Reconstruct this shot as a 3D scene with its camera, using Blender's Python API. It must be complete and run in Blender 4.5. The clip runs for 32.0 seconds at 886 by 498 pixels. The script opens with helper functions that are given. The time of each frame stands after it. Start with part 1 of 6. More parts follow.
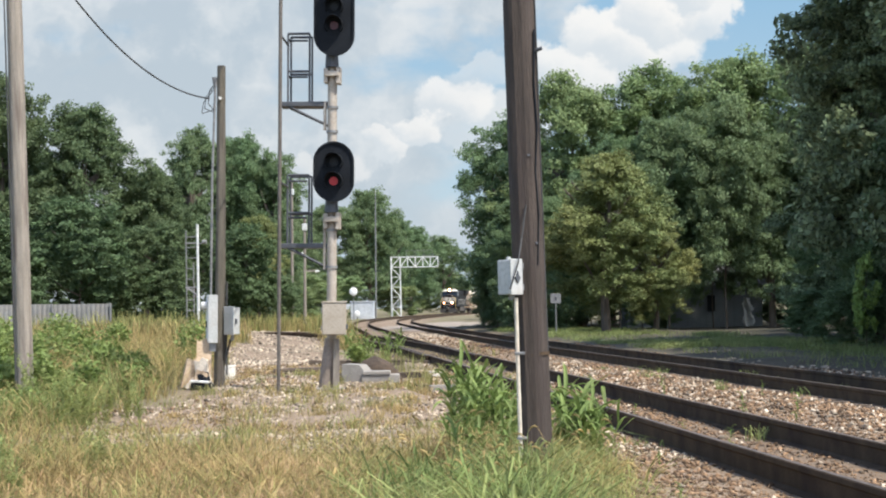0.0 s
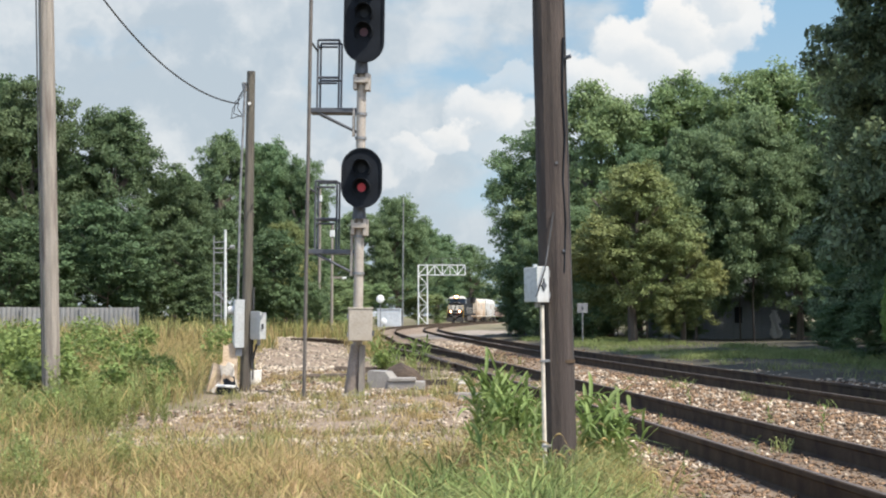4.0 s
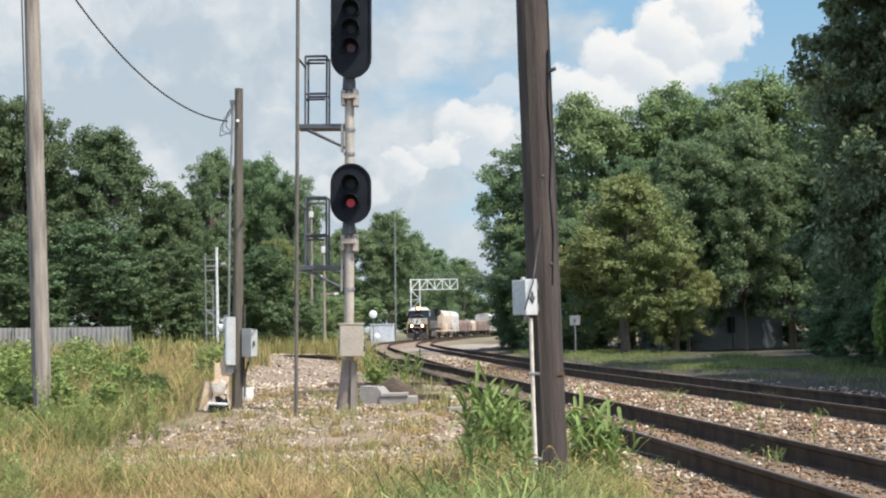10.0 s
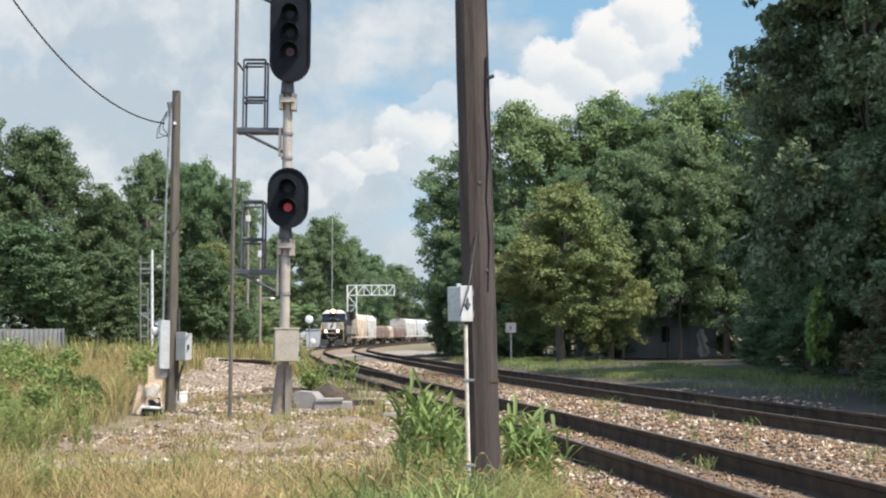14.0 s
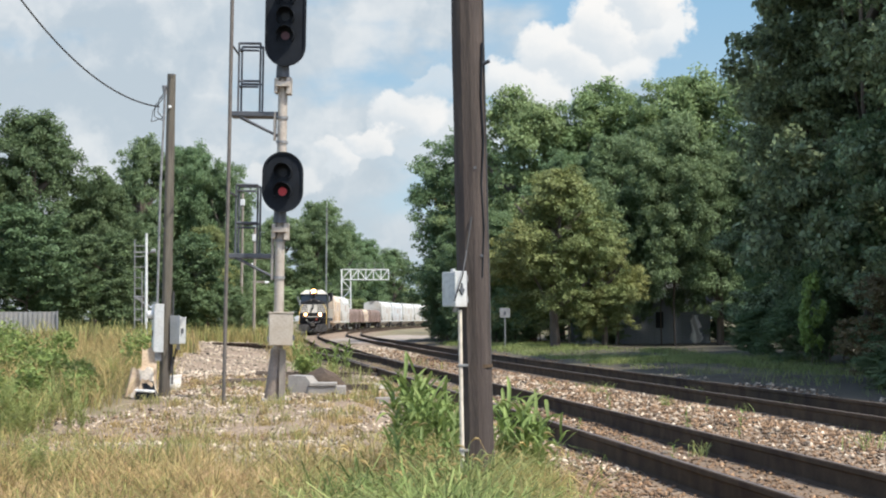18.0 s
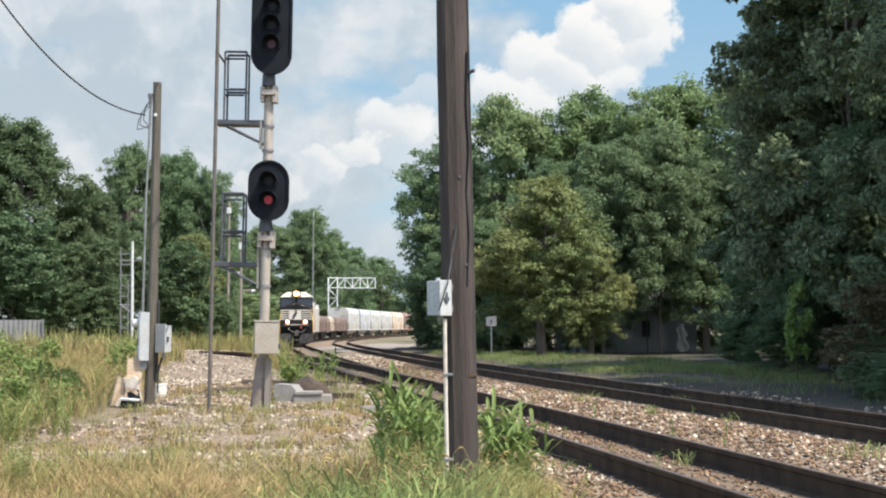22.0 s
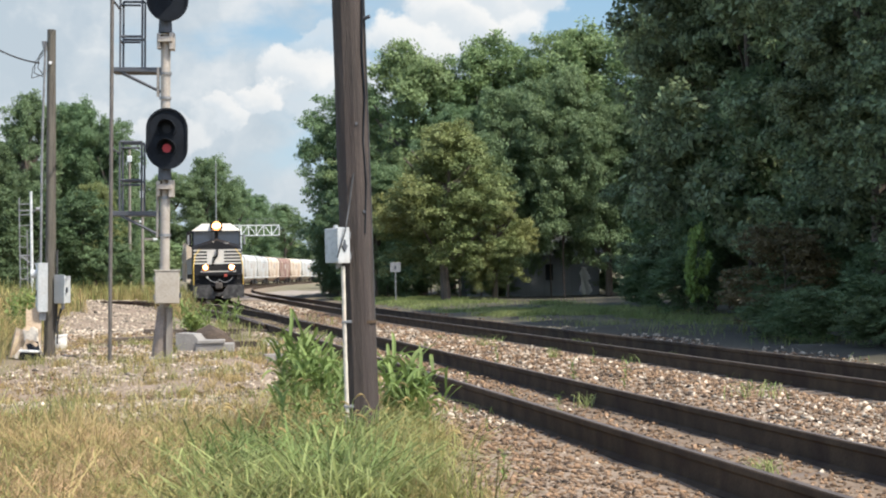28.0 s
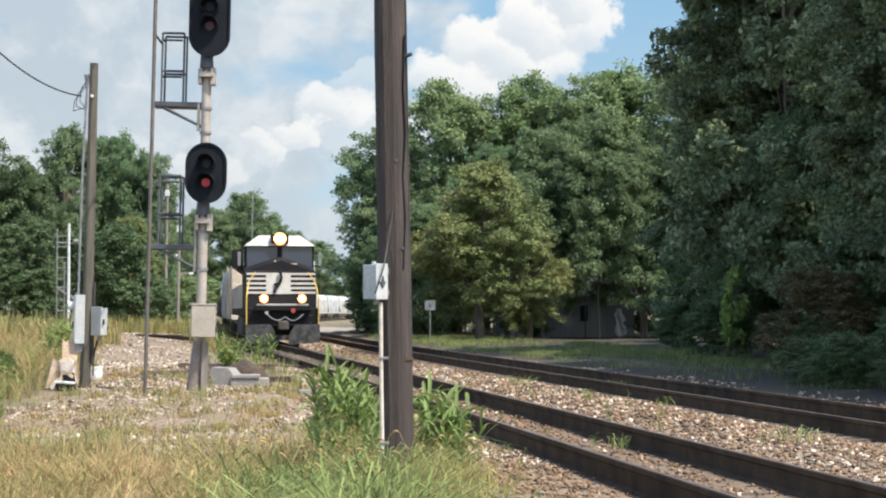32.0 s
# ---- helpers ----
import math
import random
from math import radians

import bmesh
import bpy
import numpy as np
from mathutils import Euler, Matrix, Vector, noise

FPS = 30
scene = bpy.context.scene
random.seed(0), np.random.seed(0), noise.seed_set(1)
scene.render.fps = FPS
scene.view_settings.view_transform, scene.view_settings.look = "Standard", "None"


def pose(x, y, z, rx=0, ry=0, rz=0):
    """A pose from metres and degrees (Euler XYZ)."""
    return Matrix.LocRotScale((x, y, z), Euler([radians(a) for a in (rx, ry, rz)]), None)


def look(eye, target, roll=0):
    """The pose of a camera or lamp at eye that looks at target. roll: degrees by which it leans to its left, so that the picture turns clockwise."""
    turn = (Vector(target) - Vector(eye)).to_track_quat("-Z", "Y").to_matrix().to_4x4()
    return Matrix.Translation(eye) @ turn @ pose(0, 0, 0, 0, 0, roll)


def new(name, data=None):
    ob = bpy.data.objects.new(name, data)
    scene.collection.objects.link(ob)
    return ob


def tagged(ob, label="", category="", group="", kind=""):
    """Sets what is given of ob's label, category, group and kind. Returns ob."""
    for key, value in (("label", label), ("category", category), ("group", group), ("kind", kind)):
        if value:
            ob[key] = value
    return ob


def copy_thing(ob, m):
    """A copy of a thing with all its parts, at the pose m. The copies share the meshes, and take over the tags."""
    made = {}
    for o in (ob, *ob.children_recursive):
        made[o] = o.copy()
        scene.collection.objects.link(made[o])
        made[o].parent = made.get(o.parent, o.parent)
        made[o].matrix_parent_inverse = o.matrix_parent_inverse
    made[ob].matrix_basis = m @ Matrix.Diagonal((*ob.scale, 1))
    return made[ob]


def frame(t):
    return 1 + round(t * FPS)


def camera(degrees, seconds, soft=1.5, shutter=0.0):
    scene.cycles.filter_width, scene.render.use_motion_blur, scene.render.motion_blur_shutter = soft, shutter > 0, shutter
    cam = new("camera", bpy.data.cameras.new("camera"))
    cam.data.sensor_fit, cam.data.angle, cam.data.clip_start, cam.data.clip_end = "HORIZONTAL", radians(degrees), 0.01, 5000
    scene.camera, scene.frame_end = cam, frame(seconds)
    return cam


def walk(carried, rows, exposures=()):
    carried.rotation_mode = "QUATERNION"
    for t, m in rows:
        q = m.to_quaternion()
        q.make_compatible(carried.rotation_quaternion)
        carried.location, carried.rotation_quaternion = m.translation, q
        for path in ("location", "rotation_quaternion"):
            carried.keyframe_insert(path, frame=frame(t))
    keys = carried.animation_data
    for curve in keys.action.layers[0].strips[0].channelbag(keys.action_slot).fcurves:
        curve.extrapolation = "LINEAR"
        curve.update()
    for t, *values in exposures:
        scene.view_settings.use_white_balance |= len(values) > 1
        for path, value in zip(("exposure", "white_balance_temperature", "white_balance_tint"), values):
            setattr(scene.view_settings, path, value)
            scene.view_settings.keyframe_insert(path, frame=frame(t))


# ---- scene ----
# The camera: held by one standing still, zoomed in, turned a little to and fro.
EYE = 1.7
cam = camera(29.3, 32.0, soft=2.05)
# seconds, metres to the right, metres up, then degrees: yaw, pitch, roll
ROWS = [
    (0.0, -0.078, 0.018, 2.184, 1.913, 1.036),
    (0.5, -0.089, 0.022, 2.344, 2.759, 0.278),
    (1.0, -0.077, 0.011, 2.040, 2.634, -0.536),
    (1.5, -0.074, 0.009, 2.214, 2.412, -1.165),
    (2.0, -0.078, -0.001, 2.934, 2.743, -1.206),
    (2.5, -0.078, 0.000, 2.982, 2.298, -0.586),
    (4.5, -0.069, 0.002, 3.258, 2.210, 0.464),
    (5.0, -0.072, 0.010, 3.382, 3.025, 0.566),
    (5.5, -0.068, 0.010, 3.296, 3.705, 0.562),
    (6.0, -0.061, 0.005, 2.695, 3.613, 0.355),
    (6.5, -0.049, 0.002, 2.050, 2.886, 0.188),
    (7.0, -0.053, -0.002, 2.134, 2.141, 0.402),
    (7.5, -0.046, -0.000, 1.950, 1.990, 0.650),
    (8.0, -0.055, 0.008, 1.775, 1.982, 0.817),
    (8.5, -0.049, 0.007, 1.605, 2.323, 0.946),
    (9.0, -0.034, 0.008, 1.022, 2.860, 1.010),
    (9.5, -0.028, 0.003, 1.436, 2.878, 1.025),
    (10.0, -0.030, -0.002, 2.841, 2.691, 1.162),
    (10.5, -0.031, 0.003, 3.070, 3.221, 0.774),
    (11.0, -0.032, -0.010, 2.160, 3.967, 0.531),
    (11.5, -0.008, 0.009, 1.808, 4.302, 0.780),
    (12.0, 0.008, 0.010, 1.106, 4.306, 1.361),
    (12.5, -0.003, 0.003, 0.001, 4.272, 1.040),
    (13.0, -0.012, -0.001, -0.312, 3.815, 0.838),
    (13.5, -0.017, -0.005, 0.378, 3.318, 0.522),
    (15.5, -0.018, -0.007, 0.968, 2.106, 0.520),
    (16.0, -0.018, -0.009, 0.671, 2.154, 0.217),
    (16.5, -0.013, -0.007, 0.307, 2.191, 0.040),
    (17.0, -0.018, -0.003, 0.247, 2.226, 0.061),
    (17.5, -0.031, -0.008, 0.329, 2.365, 0.026),
    (18.0, -0.020, -0.001, 0.532, 2.353, 0.236),
    (18.5, -0.020, -0.004, 0.606, 2.208, 0.428),
    (19.0, -0.017, -0.003, 0.514, 2.148, 0.542),
    (19.5, -0.017, -0.003, 0.583, 2.147, 0.528),
    (20.0, -0.017, 0.008, 0.511, 2.423, 0.511),
    (20.5, -0.008, 0.006, 0.325, 2.669, 0.443),
    (21.0, -0.015, 0.002, 0.241, 2.796, 0.275),
    (21.5, -0.010, 0.011, 0.359, 2.957, 0.311),
    (22.0, -0.002, 0.004, 0.086, 2.636, 0.193),
    (22.5, 0.005, 0.003, -0.296, 2.345, 0.036),
    (23.0, 0.000, -0.000, 0.000, 2.214, 0.000),
    (23.5, 0.006, 0.004, -0.133, 2.164, 0.002),
    (24.0, 0.005, 0.004, -0.874, 2.239, -0.092),
    (24.5, 0.004, 0.006, -1.299, 2.160, -0.023),
    (26.5, 0.010, 0.004, -2.069, 1.697, 0.330),
    (27.0, 0.019, 0.003, -2.705, 1.754, 0.409),
    (27.5, 0.039, 0.008, -3.231, 1.460, 0.829),
    (28.0, 0.060, 0.013, -3.119, 0.767, 0.973),
    (28.5, 0.033, 0.035, -2.431, 0.572, 0.780),
    (29.0, 0.022, 0.026, -1.578, 0.775, 0.997),
    (29.5, 0.021, 0.013, -1.794, 0.855, 1.194),
    (30.0, 0.021, 0.013, -2.124, 1.181, 0.695),
    (30.5, 0.016, 0.013, -2.113, 1.266, 0.127),
    (31.0, 0.015, 0.010, -1.922, 1.015, 0.049),
    (31.5, 0.027, 0.007, -2.105, 1.293, 0.212),
    (32.0, 0.028, 0.002, -1.955, 2.093, -0.028),
]


def held(x, up, yaw, pitch, roll):
    return pose(x, 0, EYE + up, 0, 0, yaw) @ pose(0, 0, 0, pitch) @ pose(0, 0, 0, 0, roll) @ pose(0, 0, 0, 90)


walk(cam, [(t, held(*row)) for t, *row in ROWS], exposures=((0.0, 1.05), (10.0, 1.05), (22.0, 1.08), (28.0, 1.1), (32.0, 1.12)))

# ---- light: a high sun from the right, a sky with cumulus ----
SUN_TURN, SUN_UP = 128.0, 58.0     # degrees clockwise from the view ahead, and above the horizon
world = bpy.data.worlds.new("sky")
scene.world = world
world.use_nodes = True
wn = world.node_tree
sky = wn.nodes.new("ShaderNodeTexSky")
sky.sky_type, sky.sun_disc = "NISHITA", False
sky.sun_elevation, sky.sun_rotation = radians(SUN_UP), radians(SUN_TURN)
sky.air_density, sky.dust_density = 1.0, 1.5
wn.nodes["Background"].inputs[1].default_value = 0.15
wn.links.new(sky.outputs[0], wn.nodes["Background"].inputs[0])
sun = new("sun", bpy.data.lights.new("sun", "SUN"))
sun.data.energy, sun.data.angle, sun.data.color = 3.35, radians(0.6), (1.0, 0.95, 0.86)
_a, _e = radians(SUN_TURN), radians(SUN_UP)
sun.matrix_world = look((60 * math.sin(_a) * math.cos(_e), 60 * math.cos(_a) * math.cos(_e), 60 * math.sin(_e)), (0, 0, 0))


# ---- materials ----
def surface(name, a, b, scale=6.0, rough=0.8, metal=0.0, bump=0.0, fine=60.0, stain=None, island=0.0, per_object=0.0, through_light=0.0, stretch=(1, 1, 1), coords="Object", spec=0.5):
    """Two colours mixed by coarse and fine noise, with optional stain colour, relief and random tint."""
    m = bpy.data.materials.new(name)
    m.use_nodes = True
    nt = m.node_tree
    bs = nt.nodes["Principled BSDF"]
    bs.inputs["Roughness"].default_value, bs.inputs["Metallic"].default_value = rough, metal
    bs.inputs["Specular IOR Level"].default_value = spec
    tc = nt.nodes.new("ShaderNodeTexCoord")
    mp = nt.nodes.new("ShaderNodeMapping")
    mp.inputs["Scale"].default_value = stretch
    nt.links.new(tc.outputs[coords], mp.inputs[0])

    def nz(s, d=4.0):
        n = nt.nodes.new("ShaderNodeTexNoise")
        n.inputs["Scale"].default_value, n.inputs["Detail"].default_value = s, d
        nt.links.new(mp.outputs[0], n.inputs["Vector"])
        return n.outputs[0]

    def ramp(f, lo, hi):
        r = nt.nodes.new("ShaderNodeMapRange")
        r.inputs[1].default_value, r.inputs[2].default_value = lo, hi
        nt.links.new(f, r.inputs[0])
        return r.outputs[0]

    def mix(f, x, y):
        n = nt.nodes.new("ShaderNodeMix")
        n.data_type = "RGBA"
        for k, v in ((0, f), (6, x), (7, y)):
            if isinstance(v, (float, int)):
                n.inputs[k].default_value = v
            elif isinstance(v, tuple):
                n.inputs[k].default_value = (*v[:3], 1)
            else:
                nt.links.new(v, n.inputs[k])
        return n.outputs[2]

    col = mix(ramp(nz(scale), 0.35, 0.65), tuple(a), tuple(b))
    dark = tuple(0.6 * v for v in a)
    f2 = ramp(nz(fine, 3.0), 0.45, 0.75)
    fm = nt.nodes.new("ShaderNodeMath")
    fm.operation = "MULTIPLY"
    fm.inputs[1].default_value = 0.6
    nt.links.new(f2, fm.inputs[0])
    col = mix(fm.outputs[0], col, dark)
    if stain:
        col = mix(ramp(nz(scale * 0.45, 6.0), 0.52, 0.66), col, tuple(stain))
    if island or per_object:
        hv = nt.nodes.new("ShaderNodeHueSaturation")
        if island:
            src = nt.nodes.new("ShaderNodeNewGeometry").outputs["Random Per Island"]
            k = island
        else:
            src = nt.nodes.new("ShaderNodeObjectInfo").outputs["Random"]
            k = per_object
        r = nt.nodes.new("ShaderNodeMapRange")
        r.inputs[3].default_value, r.inputs[4].default_value = 1 - k, 1 + k
        nt.links.new(src, r.inputs[0])
        nt.links.new(r.outputs[0], hv.inputs["Value"])
        if per_object and island:
            ob = nt.nodes.new("ShaderNodeObjectInfo")
            h = nt.nodes.new("ShaderNodeMapRange")
            h.inputs[3].default_value, h.inputs[4].default_value = 0.5 - per_object, 0.5 + per_object
            nt.links.new(ob.outputs["Random"], h.inputs[0])
            nt.links.new(h.outputs[0], hv.inputs["Hue"])
        nt.links.new(col, hv.inputs["Color"])
        col = hv.outputs[0]
    nt.links.new(col, bs.inputs["Base Color"])
    if bump:
        bp = nt.nodes.new("ShaderNodeBump")
        bp.inputs["Strength"].default_value, bp.inputs["Distance"].default_value = bump, 0.02
        nt.links.new(nz(fine * 0.5, 6.0), bp.inputs["Height"])
        nt.links.new(bp.outputs[0], bs.inputs["Normal"])
    if through_light:
        tr = nt.nodes.new("ShaderNodeBsdfTranslucent")
        nt.links.new(col, tr.inputs[0])
        ms = nt.nodes.new("ShaderNodeMixShader")
        ms.inputs[0].default_value = through_light
        nt.links.new(bs.outputs[0], ms.inputs[1])
        nt.links.new(tr.outputs[0], ms.inputs[2])
        nt.links.new(ms.outputs[0], nt.nodes["Material Output"].inputs[0])
    return m


def lamp_glow(name, color, strength):
    m = bpy.data.materials.new(name)
    m.use_nodes = True
    bs = m.node_tree.nodes["Principled BSDF"]
    bs.inputs["Base Color"].default_value = (*color, 1)
    bs.inputs["Emission Color"].default_value = (*color, 1)
    bs.inputs["Emission Strength"].default_value = strength
    return m


def glass(name, color=(0.02, 0.025, 0.03), rough=0.06):
    m = bpy.data.materials.new(name)
    m.use_nodes = True
    bs = m.node_tree.nodes["Principled BSDF"]
    bs.inputs["Base Color"].default_value = (*color, 1)
    bs.inputs["Roughness"].default_value = rough
    bs.inputs["IOR"].default_value = 1.5
    return m


MID_WOOD = surface("grey_brown_pole_wood", (0.098, 0.087, 0.068), (0.148, 0.13, 0.102), 3, 0.9, bump=0.8, fine=40, stain=(0.07, 0.058, 0.05), stretch=(6, 6, 0.5))
POLE_WOOD = surface("creosoted_pole_wood", (0.042, 0.032, 0.026), (0.075, 0.056, 0.046), 3, 0.9, bump=0.8, fine=40, stain=(0.045, 0.033, 0.028), stretch=(6, 6, 0.5))
GREY_WOOD = surface("weathered_pole_wood", (0.23, 0.2, 0.165), (0.32, 0.28, 0.235), 3, 0.9, bump=0.8, fine=40, stain=(0.15, 0.12, 0.1), stretch=(6, 6, 0.5))
TIE_WOOD = surface("tie_wood", (0.075, 0.057, 0.043), (0.15, 0.115, 0.088), 5, 0.95, bump=0.7, fine=40, stretch=(1, 5, 5), per_object=0.3)
RAIL_SIDE = surface("rusty_rail_steel", (0.06, 0.043, 0.029), (0.094, 0.066, 0.043), 3, 0.95, bump=0.3, fine=50, stain=(0.045, 0.031, 0.023), spec=0.1)
RAIL_TOP = surface("worn_rail_head", (0.12, 0.097, 0.08), (0.085, 0.067, 0.055), 4, 0.6, metal=0.3, fine=30)
STONE = surface("ballast_stone", (0.13, 0.077, 0.041), (0.205, 0.132, 0.077), 3, 0.95, fine=40, island=0.85)
STONE_PALE = surface("pale_loose_stone", (0.285, 0.232, 0.172), (0.44, 0.372, 0.285), 3, 0.95, fine=40, island=0.85)
GRAVEL = surface("pale_gravel", (0.22, 0.185, 0.15), (0.31, 0.265, 0.22), 1.5, 0.95, bump=1.0, fine=26, stain=(0.2, 0.17, 0.14))
SIGNAL_PAINT = surface("silver_mast_paint", (0.35, 0.305, 0.255), (0.43, 0.385, 0.33), 4, 0.6, metal=0.1, fine=25, stain=(0.3, 0.26, 0.22))
GALV = surface("dull_galvanised_steel", (0.2, 0.2, 0.2), (0.28, 0.28, 0.28), 5, 0.6, metal=0.4, fine=30)
DARK_STEEL = surface("dark_painted_steel", (0.055, 0.06, 0.07), (0.08, 0.085, 0.095), 4, 0.6, fine=30)
LADDER_STEEL = surface("dull_brown_ladder_steel", (0.085, 0.075, 0.066), (0.125, 0.108, 0.092), 4, 0.7, fine=30)
BLACK_PAINT = surface("flat_black_paint", (0.008, 0.010, 0.013), (0.013, 0.016, 0.021), 3, 0.75, fine=20, spec=0.15)
LENS_RED = lamp_glow("red_signal_lens", (0.3, 0.02, 0.03), 0.105)
LENS_DIM = lamp_glow("dim_red_lens", (0.055, 0.012, 0.02), 0.03)
LENS_DARK = surface("unlit_lens", (0.014, 0.016, 0.02), (0.018, 0.02, 0.025), 5, 0.5, fine=20, spec=0.2)
BOX_GREY = surface("light_grey_enamel", (0.4, 0.41, 0.4), (0.48, 0.49, 0.48), 4, 0.5, fine=30, stain=(0.38, 0.36, 0.33))
BOX_TAN = surface("faded_beige_paint", (0.34, 0.295, 0.235), (0.4, 0.355, 0.295), 4, 0.7, fine=25, stain=(0.33, 0.28, 0.22))
CONDUIT = surface("pale_plastic_conduit", (0.52, 0.46, 0.37), (0.62, 0.55, 0.45), 4, 0.5, fine=25, stain=(0.5, 0.36, 0.28))
CONCRETE = surface("weathered_concrete", (0.22, 0.205, 0.185), (0.3, 0.285, 0.26), 3, 0.9, bump=0.5, fine=35, stain=(0.22, 0.2, 0.18))
BARK = surface("tree_bark", (0.09, 0.07, 0.055), (0.15, 0.12, 0.095), 3, 0.95, bump=0.8, fine=20, stretch=(4, 4, 0.7))
LEAF = surface("broadleaf_foliage", (0.182, 0.246, 0.105), (0.24, 0.305, 0.135), 0.35, 0.6, fine=3, island=0.25, per_object=0.014, through_light=0.4, spec=0.25)
LEAF_DEEP = surface("deep_green_foliage", (0.145, 0.212, 0.102), (0.19, 0.258, 0.128), 0.35, 0.6, fine=3, island=0.25, per_object=0.014, through_light=0.45, spec=0.25)
# LEAF_DEEP darkened to about two thirds, much the same hue, for the left trees.
LEAF_DARKER = surface("darker_green_foliage", (0.098, 0.145, 0.068), (0.135, 0.185, 0.084), 0.35, 0.6, fine=3, island=0.35, per_object=0.014, through_light=0.4, spec=0.25)
# Paler, bluer green than LEAF_DEEP, with haze mixed into the leaf colour.
LEAF_NEAR = surface("hazed_verge_foliage", (0.178, 0.235, 0.13), (0.255, 0.31, 0.16), 0.35, 0.6, fine=3, island=0.6, per_object=0.014, through_light=0.4, spec=0.25)
# Leaf colour brightened to look sunlit, where no sun reaches.
LEAF_SUNLIT = surface("sun_painted_leaves", (0.24, 0.34, 0.09), (0.3, 0.4, 0.13), 0.35, 0.55, fine=3, island=0.3, through_light=0.5, spec=0.25)
LEAF_DUSKY = surface("dusky_foliage", (0.14, 0.115, 0.055), (0.19, 0.15, 0.075), 0.35, 0.6, fine=3, island=0.3, through_light=0.3, spec=0.25)
LEAF_GOLD = surface("turning_foliage", (0.165, 0.212, 0.082), (0.238, 0.25, 0.092), 0.9, 0.6, fine=3, island=0.3, per_object=0.014, through_light=0.3, spec=0.25)
BLADE_DRY = surface("dry_grass_blades", (0.43, 0.318, 0.148), (0.35, 0.285, 0.125), 0.6, 0.8, fine=4, island=0.55, through_light=0.45, spec=0.2)
BLADE_RANK = surface("rank_grass_blades", (0.15, 0.205, 0.065), (0.3, 0.325, 0.125), 0.6, 0.7, fine=4, island=0.5, through_light=0.4, spec=0.25)
BLADE_GREEN = surface("green_grass_blades", (0.2, 0.23, 0.075), (0.37, 0.335, 0.135), 0.6, 0.7, fine=4, island=0.55, through_light=0.45, spec=0.25)
BLADE_RUSSET = surface("russet_grass_blades", (0.4, 0.265, 0.14), (0.5, 0.36, 0.2), 0.8, 0.8, fine=4, island=0.5, through_light=0.4, spec=0.2)
WEED_LEAF = surface("bright_weed_leaves", (0.15, 0.215, 0.06), (0.235, 0.29, 0.09), 2.0, 0.6, fine=9, island=0.3, through_light=0.35, spec=0.3)
LOCO_BLACK = surface("locomotive_black_paint", (0.007, 0.007, 0.008), (0.012, 0.0115, 0.012), 1.5, 0.65, fine=9, stain=(0.016, 0.014, 0.012), spec=0.2)
LOCO_WHITE = surface("white_paint", (0.5, 0.47, 0.41), (0.43, 0.405, 0.35), 1.5, 0.5, fine=9)
LOCO_GRIME = surface("grimy_underframe", (0.05, 0.043, 0.036), (0.1, 0.085, 0.07), 2, 0.85, fine=12)
PLOW_GREY = surface("scuffed_plow_steel", (0.018, 0.017, 0.016), (0.075, 0.071, 0.067), 5, 0.6, fine=12)
YELLOW = surface("yellow_handrail_paint", (0.62, 0.42, 0.08), (0.55, 0.36, 0.07), 4, 0.6, fine=20)
CAB_GLASS = glass("cab_glass", (0.03, 0.042, 0.065), 0.1)
LAMP_WARM = lamp_glow("headlamp_glow", (1.0, 0.62, 0.3), 40.0)
# Orange glow painted round the lamps to stand in for their glare.
LAMP_GLARE = lamp_glow("lamp_reflector", (1.0, 0.36, 0.12), 1.8)
HOPPER_WHITE = surface("pale_hopper_paint", (0.46, 0.46, 0.44), (0.54, 0.54, 0.51), 0.6, 0.6, fine=7, stain=(0.4, 0.36, 0.3), per_object=0.08)
HOPPER_RUST = surface("rust_brown_hopper_paint", (0.2, 0.1, 0.07), (0.27, 0.15, 0.11), 0.6, 0.7, fine=7, stain=(0.36, 0.28, 0.22))
HOPPER_BEIGE = surface("beige_hopper_paint", (0.55, 0.46, 0.35), (0.62, 0.54, 0.44), 0.6, 0.65, fine=7, stain=(0.42, 0.3, 0.2))
HOPPER_GREY = surface("grey_hopper_paint", (0.42, 0.45, 0.46), (0.5, 0.52, 0.52), 0.6, 0.65, fine=7, stain=(0.36, 0.33, 0.3))
GONDOLA_BROWN = surface("brown_gondola_paint", (0.12, 0.075, 0.058), (0.17, 0.115, 0.09), 0.8, 0.8, fine=7, stain=(0.22, 0.155, 0.12))
COVER_TAN = surface("tan_cover_paint", (0.45, 0.35, 0.25), (0.52, 0.42, 0.31), 0.8, 0.7, fine=7)
WHEEL_STEEL = surface("wheel_steel", (0.06, 0.045, 0.04), (0.1, 0.08, 0.07), 4, 0.6, metal=0.4, fine=20)
FENCE_METAL = surface("grey_sheet_fence", (0.2, 0.2, 0.195), (0.27, 0.27, 0.26), 1.0, 0.7, fine=12, stain=(0.24, 0.21, 0.18), per_object=0.06)
SIDING = surface("grey_house_siding", (0.19, 0.21, 0.23), (0.25, 0.27, 0.285), 0.8, 0.8, fine=12)
SHINGLE = surface("dark_roof_shingle", (0.06, 0.06, 0.06), (0.1, 0.1, 0.1), 2, 0.95, fine=20)
WHITE_TRIM = surface("white_trim_paint", (0.75, 0.75, 0.73), (0.68, 0.68, 0.66), 3, 0.6, fine=20)
CABLE = surface("black_cable", (0.03, 0.03, 0.03), (0.05, 0.05, 0.05), 8, 0.7, fine=40)
